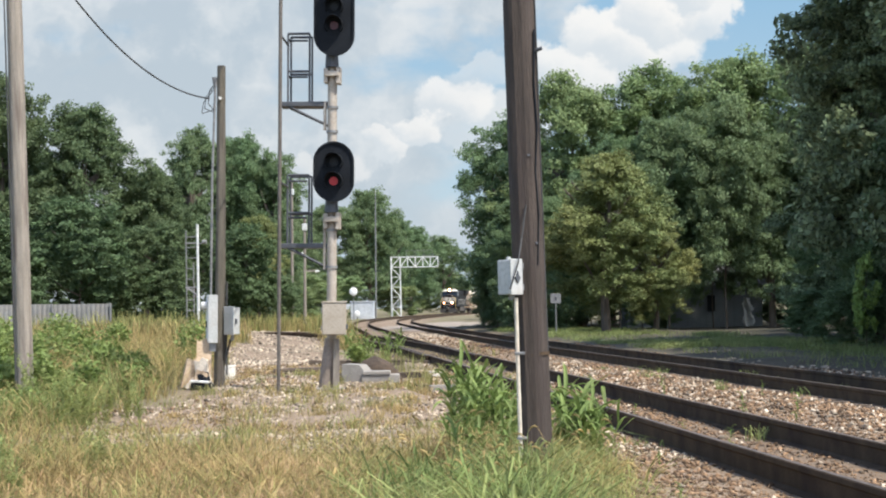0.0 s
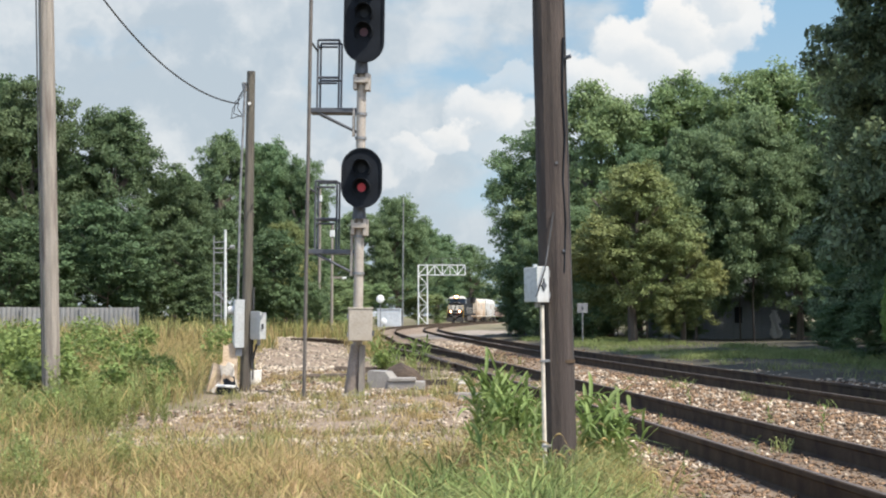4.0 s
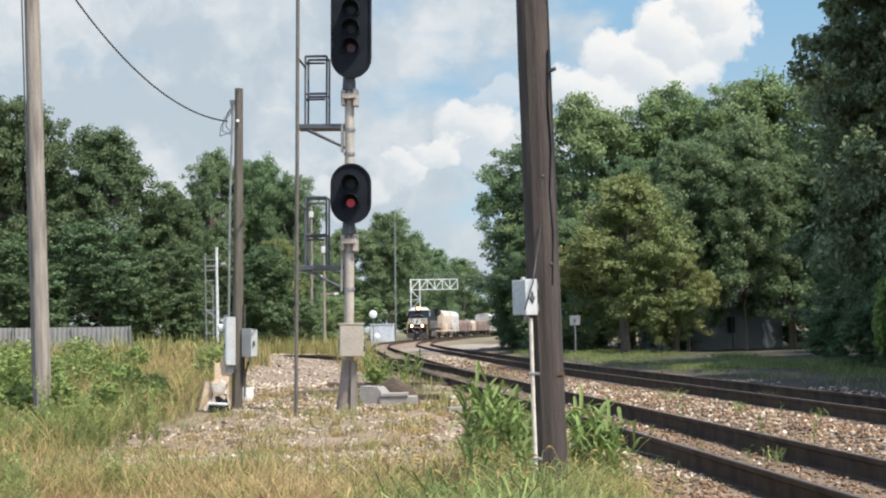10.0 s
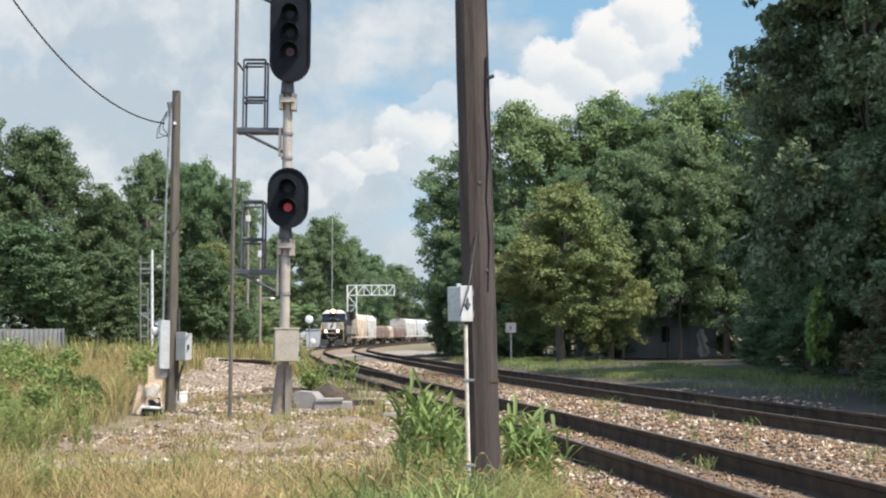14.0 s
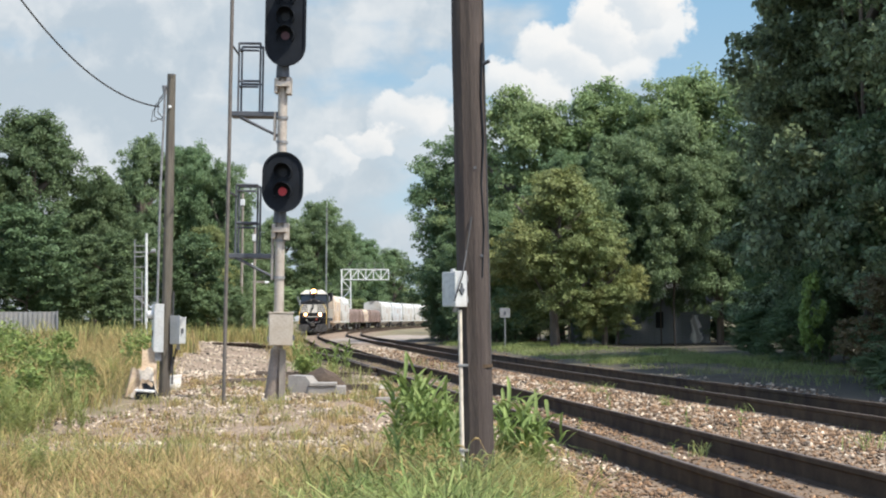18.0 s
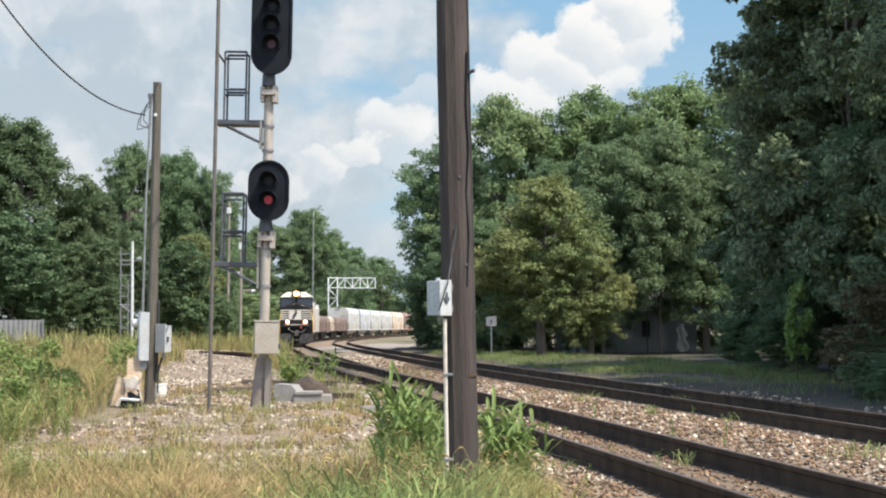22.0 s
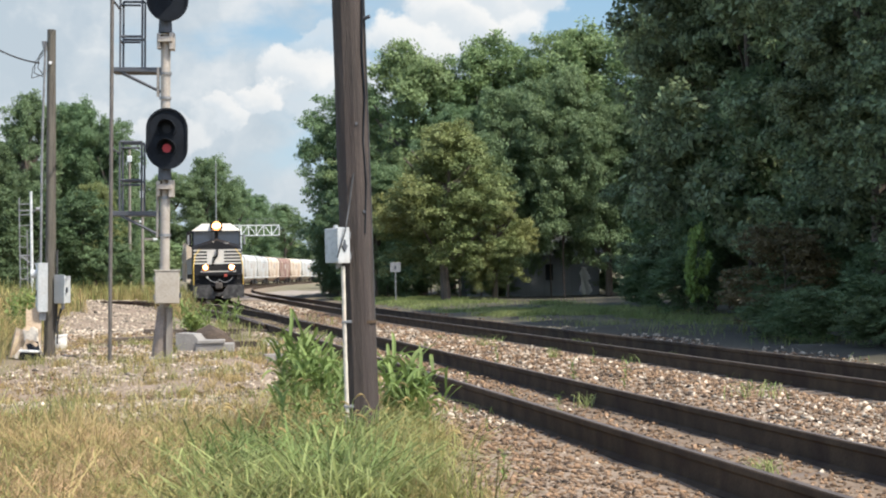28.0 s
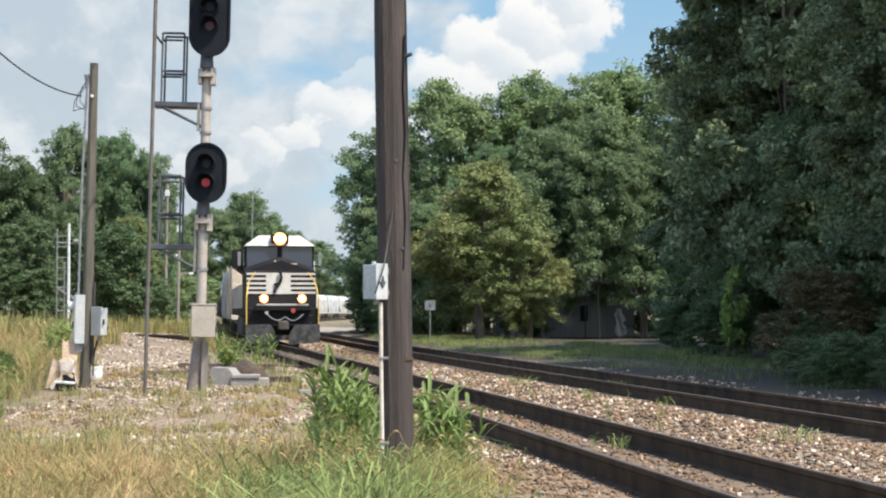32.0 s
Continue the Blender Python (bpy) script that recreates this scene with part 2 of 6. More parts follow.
DEBRIS_TAN = surface("bleached_board", (0.42, 0.3, 0.19), (0.54, 0.42, 0.3), 4, 0.9, bump=0.4, fine=30, stain=(0.34, 0.24, 0.16))
WHITE_PLASTIC = surface("dirty_white_plastic", (0.76, 0.74, 0.69), (0.68, 0.66, 0.6), 5, 0.5, fine=20)


# ---- mesh helpers ----
def part(name, bm, material, parent=None, label="", smooth=False):
    """Links a bmesh as one mesh object, under parent if there is one."""
    me = bpy.data.meshes.new(name)
    bm.normal_update()
    bm.to_mesh(me)
    bm.free()
    return part_of(name, me, material, parent, label, smooth)


def part_of(name, me, material, parent=None, label="", smooth=False):
    if material is not None and not me.materials:
        me.materials.append(material)
    if smooth:
        me.polygons.foreach_set("use_smooth", [True] * len(me.polygons))
    ob = new(name, me)
    if parent is not None:
        ob.parent = parent
    if label:
        ob["label"] = label
    return ob


def raw(name, verts, faces, material=None):
    me = bpy.data.meshes.new(name)
    me.from_pydata(verts, [], faces)
    me.update()
    if material is not None:
        me.materials.append(material)
    return me


def box(bm, x0, x1, y0, y1, z0, z1, bevel=0.0, m=None):
    mat = Matrix.Translation(((x0 + x1) / 2, (y0 + y1) / 2, (z0 + z1) / 2)) @ Matrix.Diagonal((x1 - x0, y1 - y0, z1 - z0, 1))
    r = bmesh.ops.create_cube(bm, size=1, matrix=(m @ mat) if m else mat)
    if bevel:
        es = {e for v in r["verts"] for e in v.link_edges}
        bmesh.ops.bevel(bm, geom=list(es), offset=bevel, segments=2, affect="EDGES", profile=0.5)
    return bm


def tube(bm, a, b, r0, r1=None, n=10):
    """A tapered round bar from a to b."""
    a, b = Vector(a), Vector(b)
    r1 = r0 if r1 is None else r1
    q = (b - a).to_track_quat("Z", "Y").to_matrix().to_4x4()
    m = Matrix.Translation((a + b) / 2) @ q
    bmesh.ops.create_cone(bm, cap_ends=True, segments=n, radius1=r0, radius2=r1, depth=(b - a).length, matrix=m)
    return bm


def bars(name, ends, r, material, parent=None, label="", n=8):
    bm = bmesh.new()
    for a, b in ends:
        tube(bm, a, b, r, n=n)
    return part(name, bm, material, parent, label)


def slab(bm, outline, y0, y1, m=None):
    """A plate with an outline in x and z, from y0 to y1."""
    front = [bm.verts.new((x, y0, z)) for x, z in outline]
    back = [bm.verts.new((x, y1, z)) for x, z in outline]
    bm.faces.new(front)
    bm.faces.new(back[::-1])
    for i in range(len(outline)):
        j = (i + 1) % len(outline)
        bm.faces.new((front[j], front[i], back[i], back[j]))
    if m:
        bmesh.ops.transform(bm, matrix=m, verts=front + back)
    return bm


def empty(name, m):
    ob = new(name)
    ob.empty_display_size = 0.3
    ob.matrix_world = m
    return ob


# ---- sky and distance ----
def sky_backdrop():
    m = bpy.data.materials.new("summer_sky_with_cumulus")
    m.use_nodes = True
    nt = m.node_tree
    nt.nodes.clear()
    out = nt.nodes.new("ShaderNodeOutputMaterial")
    em = nt.nodes.new("ShaderNodeEmission")
    tc = nt.nodes.new("ShaderNodeTexCoord")
    nt.links.new(em.outputs[0], out.inputs[0])

    def vec(op, a, b):
        n = nt.nodes.new("ShaderNodeVectorMath")
        n.operation = op
        for i, v in enumerate((a, b)):
            if v is None:
                continue
            if isinstance(v, tuple):
                n.inputs[i].default_value = v
            else:
                nt.links.new(v, n.inputs[i])
        return n

    def num(op, a, b=None, clamp=False):
        n = nt.nodes.new("ShaderNodeMath")
        n.operation, n.use_clamp = op, clamp
        for i, v in enumerate((a, b)):
            if v is None:
                continue
            if isinstance(v, (int, float)):
                n.inputs[i].default_value = v
            else:
                nt.links.new(v, n.inputs[i])
        return n.outputs[0]

    def rng(v, lo, hi, a=0.0, b=1.0):
        n = nt.nodes.new("ShaderNodeMapRange")
        n.interpolation_type = "SMOOTHSTEP"
        for i, k in ((1, lo), (2, hi), (3, a), (4, b)):
            n.inputs[i].default_value = k
        nt.links.new(v, n.inputs[0])
        return n.outputs[0]

    def nz(p, scale, detail, rough=0.55):
        n = nt.nodes.new("ShaderNodeTexNoise")
        n.inputs["Scale"].default_value, n.inputs["Detail"].default_value, n.inputs["Roughness"].default_value = scale, detail, rough
        nt.links.new(p, n.inputs["Vector"])
        return n

    def mix(f, a, b):
        n = nt.nodes.new("ShaderNodeMix")
        n.data_type = "RGBA"
        nt.links.new(f, n.inputs[0])
        for k, v in ((6, a), (7, b)):
            if isinstance(v, tuple):
                n.inputs[k].default_value = (*v, 1)
            else:
                nt.links.new(v, n.inputs[k])
        return n.outputs[2]

    p = tc.outputs["Object"]
    sep = nt.nodes.new("ShaderNodeSeparateXYZ")
    nt.links.new(p, sep.inputs[0])
    # ripple of the outlines
    w = nz(p, 0.022, 6.0, 0.6)
    rip = vec("SUBTRACT", w.outputs["Color"], (0.5, 0.5, 0.5)).outputs[0]
    rip = vec("MULTIPLY", rip, (62, 62, 62)).outputs[0]
    q = vec("ADD", p, rip).outputs[0]
    # the blue, paler towards the horizon
    blue = mix(rng(sep.outputs[2], 30, 330), (0.56, 0.71, 0.80), (0.30, 0.53, 0.76))
    # a broken layer, thicker on one side
    thin = nz(vec("MULTIPLY", p, (1.0, 1.0, 2.0)).outputs[0], 0.0065, 5.0, 0.5).outputs[0]
    side = rng(sep.outputs[0], -250, 260, 0.17, -0.16)
    layer = rng(num("ADD", thin, side), 0.42, 0.62)
    col = mix(num("MULTIPLY", layer, 0.85), blue, (0.55, 0.62, 0.68))
    grey = rng(nz(q, 0.008, 4.0).outputs[0], 0.42, 0.66)
    col = mix(num("MULTIPLY", num("MULTIPLY", grey, layer), 0.8), col, (0.83, 0.86, 0.88))
    # single heaps: middle x, z, half width, half height, strength
    for cx, cz, rx, rz, k in ((56, 208, 46, 26, 0.9), (122, 226, 56, 26, 0.9), (98, 238, 44, 30, 0.95), (136, 262, 40, 32, 1.0), (182, 258, 28, 36, 0.9), (166, 286, 36, 26, 1.0),
                              (-8, 160, 52, 32, 0.5), (-42, 182, 36, 24, 0.8), (-78, 160, 24, 16, 0.75), (-20, 208, 30, 16, 0.35), (-108, 146, 24, 12, 0.6), (-160, 122, 40, 16, 0.5)):
        d = vec("SUBTRACT", q, (cx, 0, cz)).outputs[0]
        d = vec("MULTIPLY", d, (1 / rx, 0, 1 / rz)).outputs[0]
        ln = vec("LENGTH", d, None).outputs["Value"]
        f = num("MULTIPLY", rng(ln, 1.08, 0.8), k)
        sd = nt.nodes.new("ShaderNodeSeparateXYZ")
        nt.links.new(d, sd.inputs[0])
        tone = mix(rng(num("ADD", sd.outputs[2], num("MULTIPLY", sd.outputs[0], 0.5)), -0.9, 0.4), (0.72, 0.78, 0.83), (0.97, 0.96, 0.94))
        col = mix(f, col, tone)
    nt.links.new(col, em.inputs[0])
    em.inputs[1].default_value = 0.475
    me = raw("sky_backdrop", [(-900, 0, -30), (900, 0, -30), (900, 0, 720), (-900, 0, 720)], [(0, 1, 2, 3)], m)
    ob = part_of("backdrop", me, None)
    ob.location = (0, 1500, 0)
    ob.visible_shadow = False
    tagged(ob, "blue summer sky with white and grey cumulus clouds", "sky", kind="structure")


sky_backdrop()

# ---- lines of the railway: distance ahead, metres to the right, of the middle of the near track ----
LINE = np.array([(-60, 14.06), (-30, 9.81), (0, 5.56), (25.6, 1.97), (50, -1.48), (74, -4.85), (101.7, -7.8), (125, -10.5), (143, -12.6), (169, -15.0), (195, -16.5),
                 (213, -17.0), (235, -16.9), (261, -15.8), (290, -14.5), (315, -13.0), (350, -10.0), (400, -2.5), (450, 5.0), (520, 22.0), (620, 55.0)])
_y = np.arange(-60, 620, 1.0)
_x = np.interp(_y, LINE[:, 0], LINE[:, 1])
_k = np.exp(-0.5 * (np.arange(-36, 37) / 12.0) ** 2)
_x = np.convolve(np.pad(_x, 36, mode="reflect", reflect_type="odd"), _k / _k.sum(), mode="valid")


def near_x(y):
    return np.interp(y, _y, _x)


def far_x(y):
    return near_x(y) + np.interp(y, (0, 30, 60, 120, 300), (5.2, 5.08, 4.95, 4.45, 4.2))


def branch_x(y):
    return np.interp(y, (52, 62, 72, 80, 87, 92, 96, 99.5), (-1.85, -3.5, -5.6, -7.6, -10.0, -12.6, -16.5, -25.5))


RAIL_Z = 0.2          # top of the rails


def smooth_noise(x, y, s, k=0):
    """Cheap smooth value noise over arrays, 0 to 1."""
    x, y = np.asarray(x, float) / s + 17.3 * k, np.asarray(y, float) / s + 31.7 * k
    i, j = np.floor(x).astype(int), np.floor(y).astype(int)
    u, v = x - i, y - j
    u, v = u * u * (3 - 2 * u), v * v * (3 - 2 * v)

    def h(a, b):
        n = (a * 374761393 + b * 668265263 + k * 974634) & 0x7FFFFFFF
        n = ((n ^ (n >> 13)) * 1274126177) & 0x7FFFFFFF
        return ((n ^ (n >> 16)) & 0xFFFF) / 65535.0

    return (h(i, j) * (1 - u) + h(i + 1, j) * u) * (1 - v) + (h(i, j + 1) * (1 - u) + h(i + 1, j + 1) * u) * v


def stony(x, y):
    """How stony the ground is, 0 to 1."""
    x, y = np.asarray(x, float), np.asarray(y, float)
    wob = (smooth_noise(x, y, 2.2, 1) - 0.5) * 1.6 + (smooth_noise(x, y, 0.7, 2) - 0.5) * 0.6
    n, f = near_x(y), far_x(y)
    a = np.clip((x - (n - 2.2) + wob * 0.5) / 0.8, 0, 1) * np.clip((f + 2.6 - x + wob * 0.5) / 0.8, 0, 1)
    left = np.interp(y, (10, 14, 17, 18.5, 20.5, 24, 30, 36, 60, 100), (0.3, 0.4, 0.35, -1.5, -5.5, -6.7, -6.9, -7.2, -10.4, -16.0))
    right = np.interp(y, (10, 18, 22, 36, 45, 60, 100), (30, 12, 7, 1.5, -3.4, -5.4, -11.0))
    b = np.clip((x - left + wob) / 0.9, 0, 1) * np.clip((right - x + wob) / 0.9, 0, 1) * (y < 102)
    return np.maximum(a, b)


def ground_z(x, y):
    x, y = np.asarray(x, float), np.asarray(y, float)
    s = stony(x, y)
    bumps = (smooth_noise(x, y, 3.0, 4) - 0.5) * 0.16 + (smooth_noise(x, y, 0.9, 5) - 0.5) * 0.05
    bank = 0.4 * np.clip((-8.0 - x) / 6.0, 0, 1) * np.clip((y - 20) / 15, 0, 1) * np.clip((140 - y) / 60, 0, 1)
    away = np.minimum(np.abs(x - near_x(y)), np.abs(x - far_x(y)))
    lift = 0.1 * np.clip((y - 24) / 6, 0, 1) * np.clip((near_x(y) - 1.9 - x) / 1.2, 0, 1) * np.clip((75 - y) / 15, 0, 1)
    z = 0.07 + bank + lift + bumps * np.clip((away - 1.6) / 1.6, 0, 1)
    own = np.abs(x - near_x(y)) < np.abs(x - far_x(y))
    bed = np.where(own, -0.09 + 0.035 * smooth_noise(x, y, 0.7, 12), -0.075)
    return np.where(away < 3.2, np.minimum(z, bed + (0.04 - bed) * np.clip((away - 0.9) / 1.6, 0, 1)), z)


def ground_material():
    m = surface("ground_of_soil_and_gravel", (0.12, 0.1, 0.055), (0.19, 0.155, 0.085), 0.5, 0.95, bump=1.0, fine=24, stain=(0.1, 0.11, 0.04))
    nt = m.node_tree
    bs = nt.nodes["Principled BSDF"]
    soil = bs.inputs["Base Color"].links[0].from_socket
    at = nt.nodes.new("ShaderNodeAttribute")
    at.attribute_name = "stony"
    tc = nt.nodes.new("ShaderNodeTexCoord")
    vo = nt.nodes.new("ShaderNodeTexVoronoi")
    vo.inputs["Scale"].default_value = 16.0
    nt.links.new(tc.outputs["Object"], vo.inputs["Vector"])
    ra = nt.nodes.new("ShaderNodeValToRGB")
    ra.color_ramp.elements[0].color, ra.color_ramp.elements[1].color = (0.1, 0.07, 0.045, 1), (0.29, 0.218, 0.15, 1)
    bw = nt.nodes.new("ShaderNodeRGBToBW")
    nt.links.new(vo.outputs["Color"], bw.inputs[0])
    nt.links.new(bw.outputs[0], ra.inputs[0])
    mx = nt.nodes.new("ShaderNodeMix")
    mx.data_type = "RGBA"
    nt.links.new(at.outputs["Fac"], mx.inputs[0])
    nt.links.new(soil, mx.inputs[6])
    nt.links.new(ra.outputs[0], mx.inputs[7])
    dt = nt.nodes.new("ShaderNodeAttribute")
    dt.attribute_name = "dirt"
    md = nt.nodes.new("ShaderNodeMix")
    md.data_type = "RGBA"
    nt.links.new(dt.outputs["Fac"], md.inputs[0])
    nt.links.new(mx.outputs[2], md.inputs[6])
    md.inputs[7].default_value = (0.12, 0.083, 0.052, 1)
    # Dark leaf litter, its colour also carrying the shade below the trees.
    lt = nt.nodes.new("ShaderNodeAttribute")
    lt.attribute_name = "shaded_litter"
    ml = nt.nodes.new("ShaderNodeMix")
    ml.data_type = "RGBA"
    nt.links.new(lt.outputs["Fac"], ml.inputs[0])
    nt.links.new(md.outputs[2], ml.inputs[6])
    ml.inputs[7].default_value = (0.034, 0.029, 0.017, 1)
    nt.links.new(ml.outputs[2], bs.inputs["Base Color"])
    return m


def ground():
    def lines(a, b, step, far_a, far_b):
        mid = np.arange(a, b + 1e-6, step)
        lo = a - np.geomspace(step, a - far_a, 34)[::-1]
        hi = b + np.geomspace(step, far_b - b, 34)
        return np.concatenate([lo, mid, hi])

    xs, ys = lines(-16, 14, 0.4, -2600, 2600), lines(9, 60, 0.4, -400, 3000)
    gx, gy = np.meshgrid(xs, ys)
    gzv = ground_z(gx, gy)
    co = np.stack([gx, gy, gzv], -1).reshape(-1, 3)
    nx, ny = len(xs), len(ys)
    i = np.arange(nx * ny).reshape(ny, nx)
    f = np.stack([i[:-1, :-1], i[:-1, 1:], i[1:, 1:], i[1:, :-1]], -1).reshape(-1, 4)
    me = raw("ground", co.tolist(), f.tolist(), ground_material())
    at = me.attributes.new("stony", "FLOAT", "POINT")
    at.data.foreach_set("value", stony(gx, gy).ravel().astype(np.float32))
    dirt = np.clip((1.1 - np.abs(gx - near_x(gy))) / 0.3, 0, 1) * (0.5 + 0.4 * smooth_noise(gx, gy, 1.2, 6))
    at = me.attributes.new("dirt", "FLOAT", "POINT")
    at.data.foreach_set("value", dirt.ravel().astype(np.float32))
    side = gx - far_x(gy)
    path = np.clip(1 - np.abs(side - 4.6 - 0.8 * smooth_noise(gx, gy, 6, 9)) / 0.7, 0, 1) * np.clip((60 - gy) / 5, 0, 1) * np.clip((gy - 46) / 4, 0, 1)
    # Covers the verge that lies in shade, less the bare path.
    shaded_litter = np.clip((side - 1.7) / 0.8, 0, 1) * (0.82 + 0.18 * smooth_noise(gx, gy, 1.5, 3)) * (1 - 0.8 * path) * (gy > 0) * (gy < 160)
    at = me.attributes.new("shaded_litter", "FLOAT", "POINT")
    at.data.foreach_set("value", shaded_litter.ravel().astype(np.float32))
    ob = part_of("ground", me, None, smooth=True)
    tagged(ob, "dry grassy soil with beds of reddish gravel", "ground", kind="structure")


ground()


# ---- tracks ----
PROFILE = [(a, 0.2 - 1.42 * (0.2 - b)) for a, b in [(-0.076, 0.0), (-0.076, 0.014), (-0.012, 0.034), (-0.012, 0.145), (-0.038, 0.16), (-0.038, 0.192), (-0.03, 0.2),
           (0.03, 0.2), (0.038, 0.192), (0.038, 0.16), (0.012, 0.145), (0.012, 0.034), (0.076, 0.014), (0.076, 0.0)]]


def rise(lift, y):
    """A raised track climbs gently from its junction."""
    return lift * min(max((y - 54) / 26, 0.0), 1.0) if lift > 0.1 else lift


def rail(name, centre, offset, y0, y1, lift, parent, step=1.5):
    ys = np.arange(y0, y1 + 0.1, step)
    xs = np.array([float(centre(v)) for v in ys])
    dx = np.gradient(xs, ys)
    n = len(PROFILE)
    verts, faces = [], []
    for x, y, d in zip(xs, ys, dx):
        c = 1 / math.sqrt(1 + d * d)
        px, py = c, -d * c
        for u, v in PROFILE:
            verts.append((x + (offset + u) * px, y + (offset + u) * py, RAIL_Z - 0.2 + v + rise(lift, y)))
    for k in range(len(ys) - 1):
        for j in range(n - 1):
            a = k * n + j
            faces.append((a, a + n, a + n + 1, a + 1))
    faces.append(tuple(range(n)))
    faces.append(tuple(range((len(ys) - 1) * n, len(ys) * n))[::-1])
    me = raw(name, verts, faces, RAIL_SIDE)
    me.materials.append(RAIL_TOP)
    for k in range(len(ys) - 1):
        me.polygons[k * (n - 1) + 6].material_index = 1
    return part_of(name, me, None, parent)


def track(label, centre, y0, y1, tie0, tie1, cant=0.0, lift=0.0):
    t = empty("railway_track", Matrix())
    tagged(t, label, "railway track", "railway tracks", "structure")
    rail("rail", centre, -0.755, y0, y1, lift, t)
    rail("rail", centre, 0.755, y0, y1, cant + lift, t)
    rnd = random.Random(int(y1) + len(label))
    bm = bmesh.new()
    box(bm, -1.3, 1.3, -0.115, 0.115, -0.17, 0.002, 0.012)
    tie = bpy.data.meshes.new("tie")
    bm.to_mesh(tie)
    bm.free()
    tie.materials.append(TIE_WOOD)
    y = tie0
    while y < tie1:
        o = new("tie", tie)
        o.parent = t
        d = float(centre(y + 1) - centre(y - 1)) / 2
        o.matrix_local = pose(float(centre(y)) + rnd.uniform(-0.06, 0.06), y, rnd.uniform(-0.015, 0.006) - (0.035 if cant or lift else float(np.interp(y, (38, 48), (0.085, 0.03)))) + cant / 2 + rise(lift, y), 0, -math.degrees(cant / 1.5), -math.degrees(math.atan(d)) + rnd.uniform(-1, 1))
        y += 0.53
    return t


track("railway track with rusty rails on gravel ballast", near_x, -20, 420, 9, 105)
track("second railway track with rusty rails, slightly canted", far_x, -20, 420, 14, 110, 0.01)
track("branch track leaving towards the grass", branch_x, 52, 99.5, 55, 98.5, 0.0, 0.22)


def gravel_road():
    """The pale gravel crossing where a road meets the line."""
    n = 40
    v = [(-6.2 + 4.6 * math.cos(6.283 * i / n) + 0.5 * math.sin(9 * i), 140 + 26 * math.sin(6.283 * i / n), 0.0) for i in range(n)]
    v = [(x, y, float(ground_z(x, y)) + 0.03) for x, y, _ in v]
    ob = part_of("gravel_road", raw("gravel_road", v, [tuple(range(n))], GRAVEL), None)
    tagged(ob, "pale gravel road crossing beside the line", "gravel road", kind="structure")


gravel_road()


# ---- loose stones ----
def stones(name, n, x0, x1, y0, y1, size, seed, label, want, material=None):
    rng = np.random.default_rng(seed)
    x, y = rng.uniform(x0, x1, n), y0 + (y1 - y0) * rng.uniform(0, 1, n) ** 1.3
    keep = want(x, y) > rng.uniform(0.15, 1, n)
    for c in (near_x, far_x):
        for o in (-0.755, 0.755):
            keep &= np.abs(x - c(y) - o) > 0.1
    keep &= (np.abs(x - near_x(y)) > 0.75) | (rng.uniform(0, 1, len(x)) < 0.6)
    x, y = x[keep], y[keep]
    n = len(x)
    s = rng.uniform(0.35, 1.25, n) ** 2 * size * (0.7 + y / 60)
    z = ground_z(x, y) + s * 0.18
    octa = np.array([(1, 0, 0), (0, 1, 0), (-1, 0, 0), (0, -1, 0), (0.1, 0.1, 0.62), (0, 0, -0.5)], float)
    v = octa[None] * rng.uniform(0.4, 1.5, (n, 6, 1)) * rng.uniform(0.5, 1.4, (n, 1, 3)) + rng.uniform(-0.25, 0.25, (n, 6, 3))
    a = rng.uniform(0, 6.28, n)
    c, q = np.cos(a)[:, None], np.sin(a)[:, None]
    vx, vy = v[..., 0] * c - v[..., 1] * q, v[..., 0] * q + v[..., 1] * c
    co = np.stack([vx * s[:, None] + x[:, None], vy * s[:, None] + y[:, None], v[..., 2] * s[:, None] + z[:, None]], -1).reshape(-1, 3)
    tri = np.array([(0, 1, 4), (1, 2, 4), (2, 3, 4), (3, 0, 4), (1, 0, 5), (2, 1, 5), (3, 2, 5), (0, 3, 5)])
    f = (tri[None] + 6 * np.arange(n)[:, None, None]).reshape(-1, 3)
    ob = part_of(name, fast_mesh(name, co, f, material or STONE), None)
    tagged(ob, label, "gravel", kind="stuff")


def fast_mesh(name, co, f, material):
    """A mesh from arrays, all faces with the same number of corners."""
    me = bpy.data.meshes.new(name)
    k = f.shape[1]
    me.vertices.add(len(co))
    me.vertices.foreach_set("co", co.astype(np.float32).ravel())
    me.loops.add(f.size)
    me.loops.foreach_set("vertex_index", f.astype(np.int32).ravel())
    me.polygons.add(len(f))
    me.polygons.foreach_set("loop_start", np.arange(0, f.size, k, dtype=np.int32))
    me.update(calc_edges=True)
    me.materials.append(material)
    return me


stones("ballast_stones", 105000, 0.0, 11.0, 11, 44, 0.0265, 3, "brownish grey crushed ballast between the rails", stony)
stones("gravel_stones", 34000, -9.0, 3.0, 17, 48, 0.025, 4, "loose reddish gravel of the clearing", lambda x, y: stony(x, y) * np.clip(3.2 * smooth_noise(x, y, 1.4, 21) - 0.75, 0.12, 1))
stones("pale_stones", 42000, -9.0, 2.0, 19, 52, 0.0265, 5, "pale broken stones strewn over the clearing", lambda x, y: stony(x, y) * np.clip(3.2 * smooth_noise(x, y, 1.1, 23) - 0.7, 0.15, 1), STONE_PALE)
stones("light_stones", 32000, 0.0, 11.0, 14, 44, 0.031, 9, "pale stones mixed into the ballast", lambda x, y: stony(x, y) * (0.35 + 0.65 * smooth_noise(x, y, 1.1, 13)) * np.where(x > near_x(y) + 1.0, 1.0, 0.3), STONE_PALE)
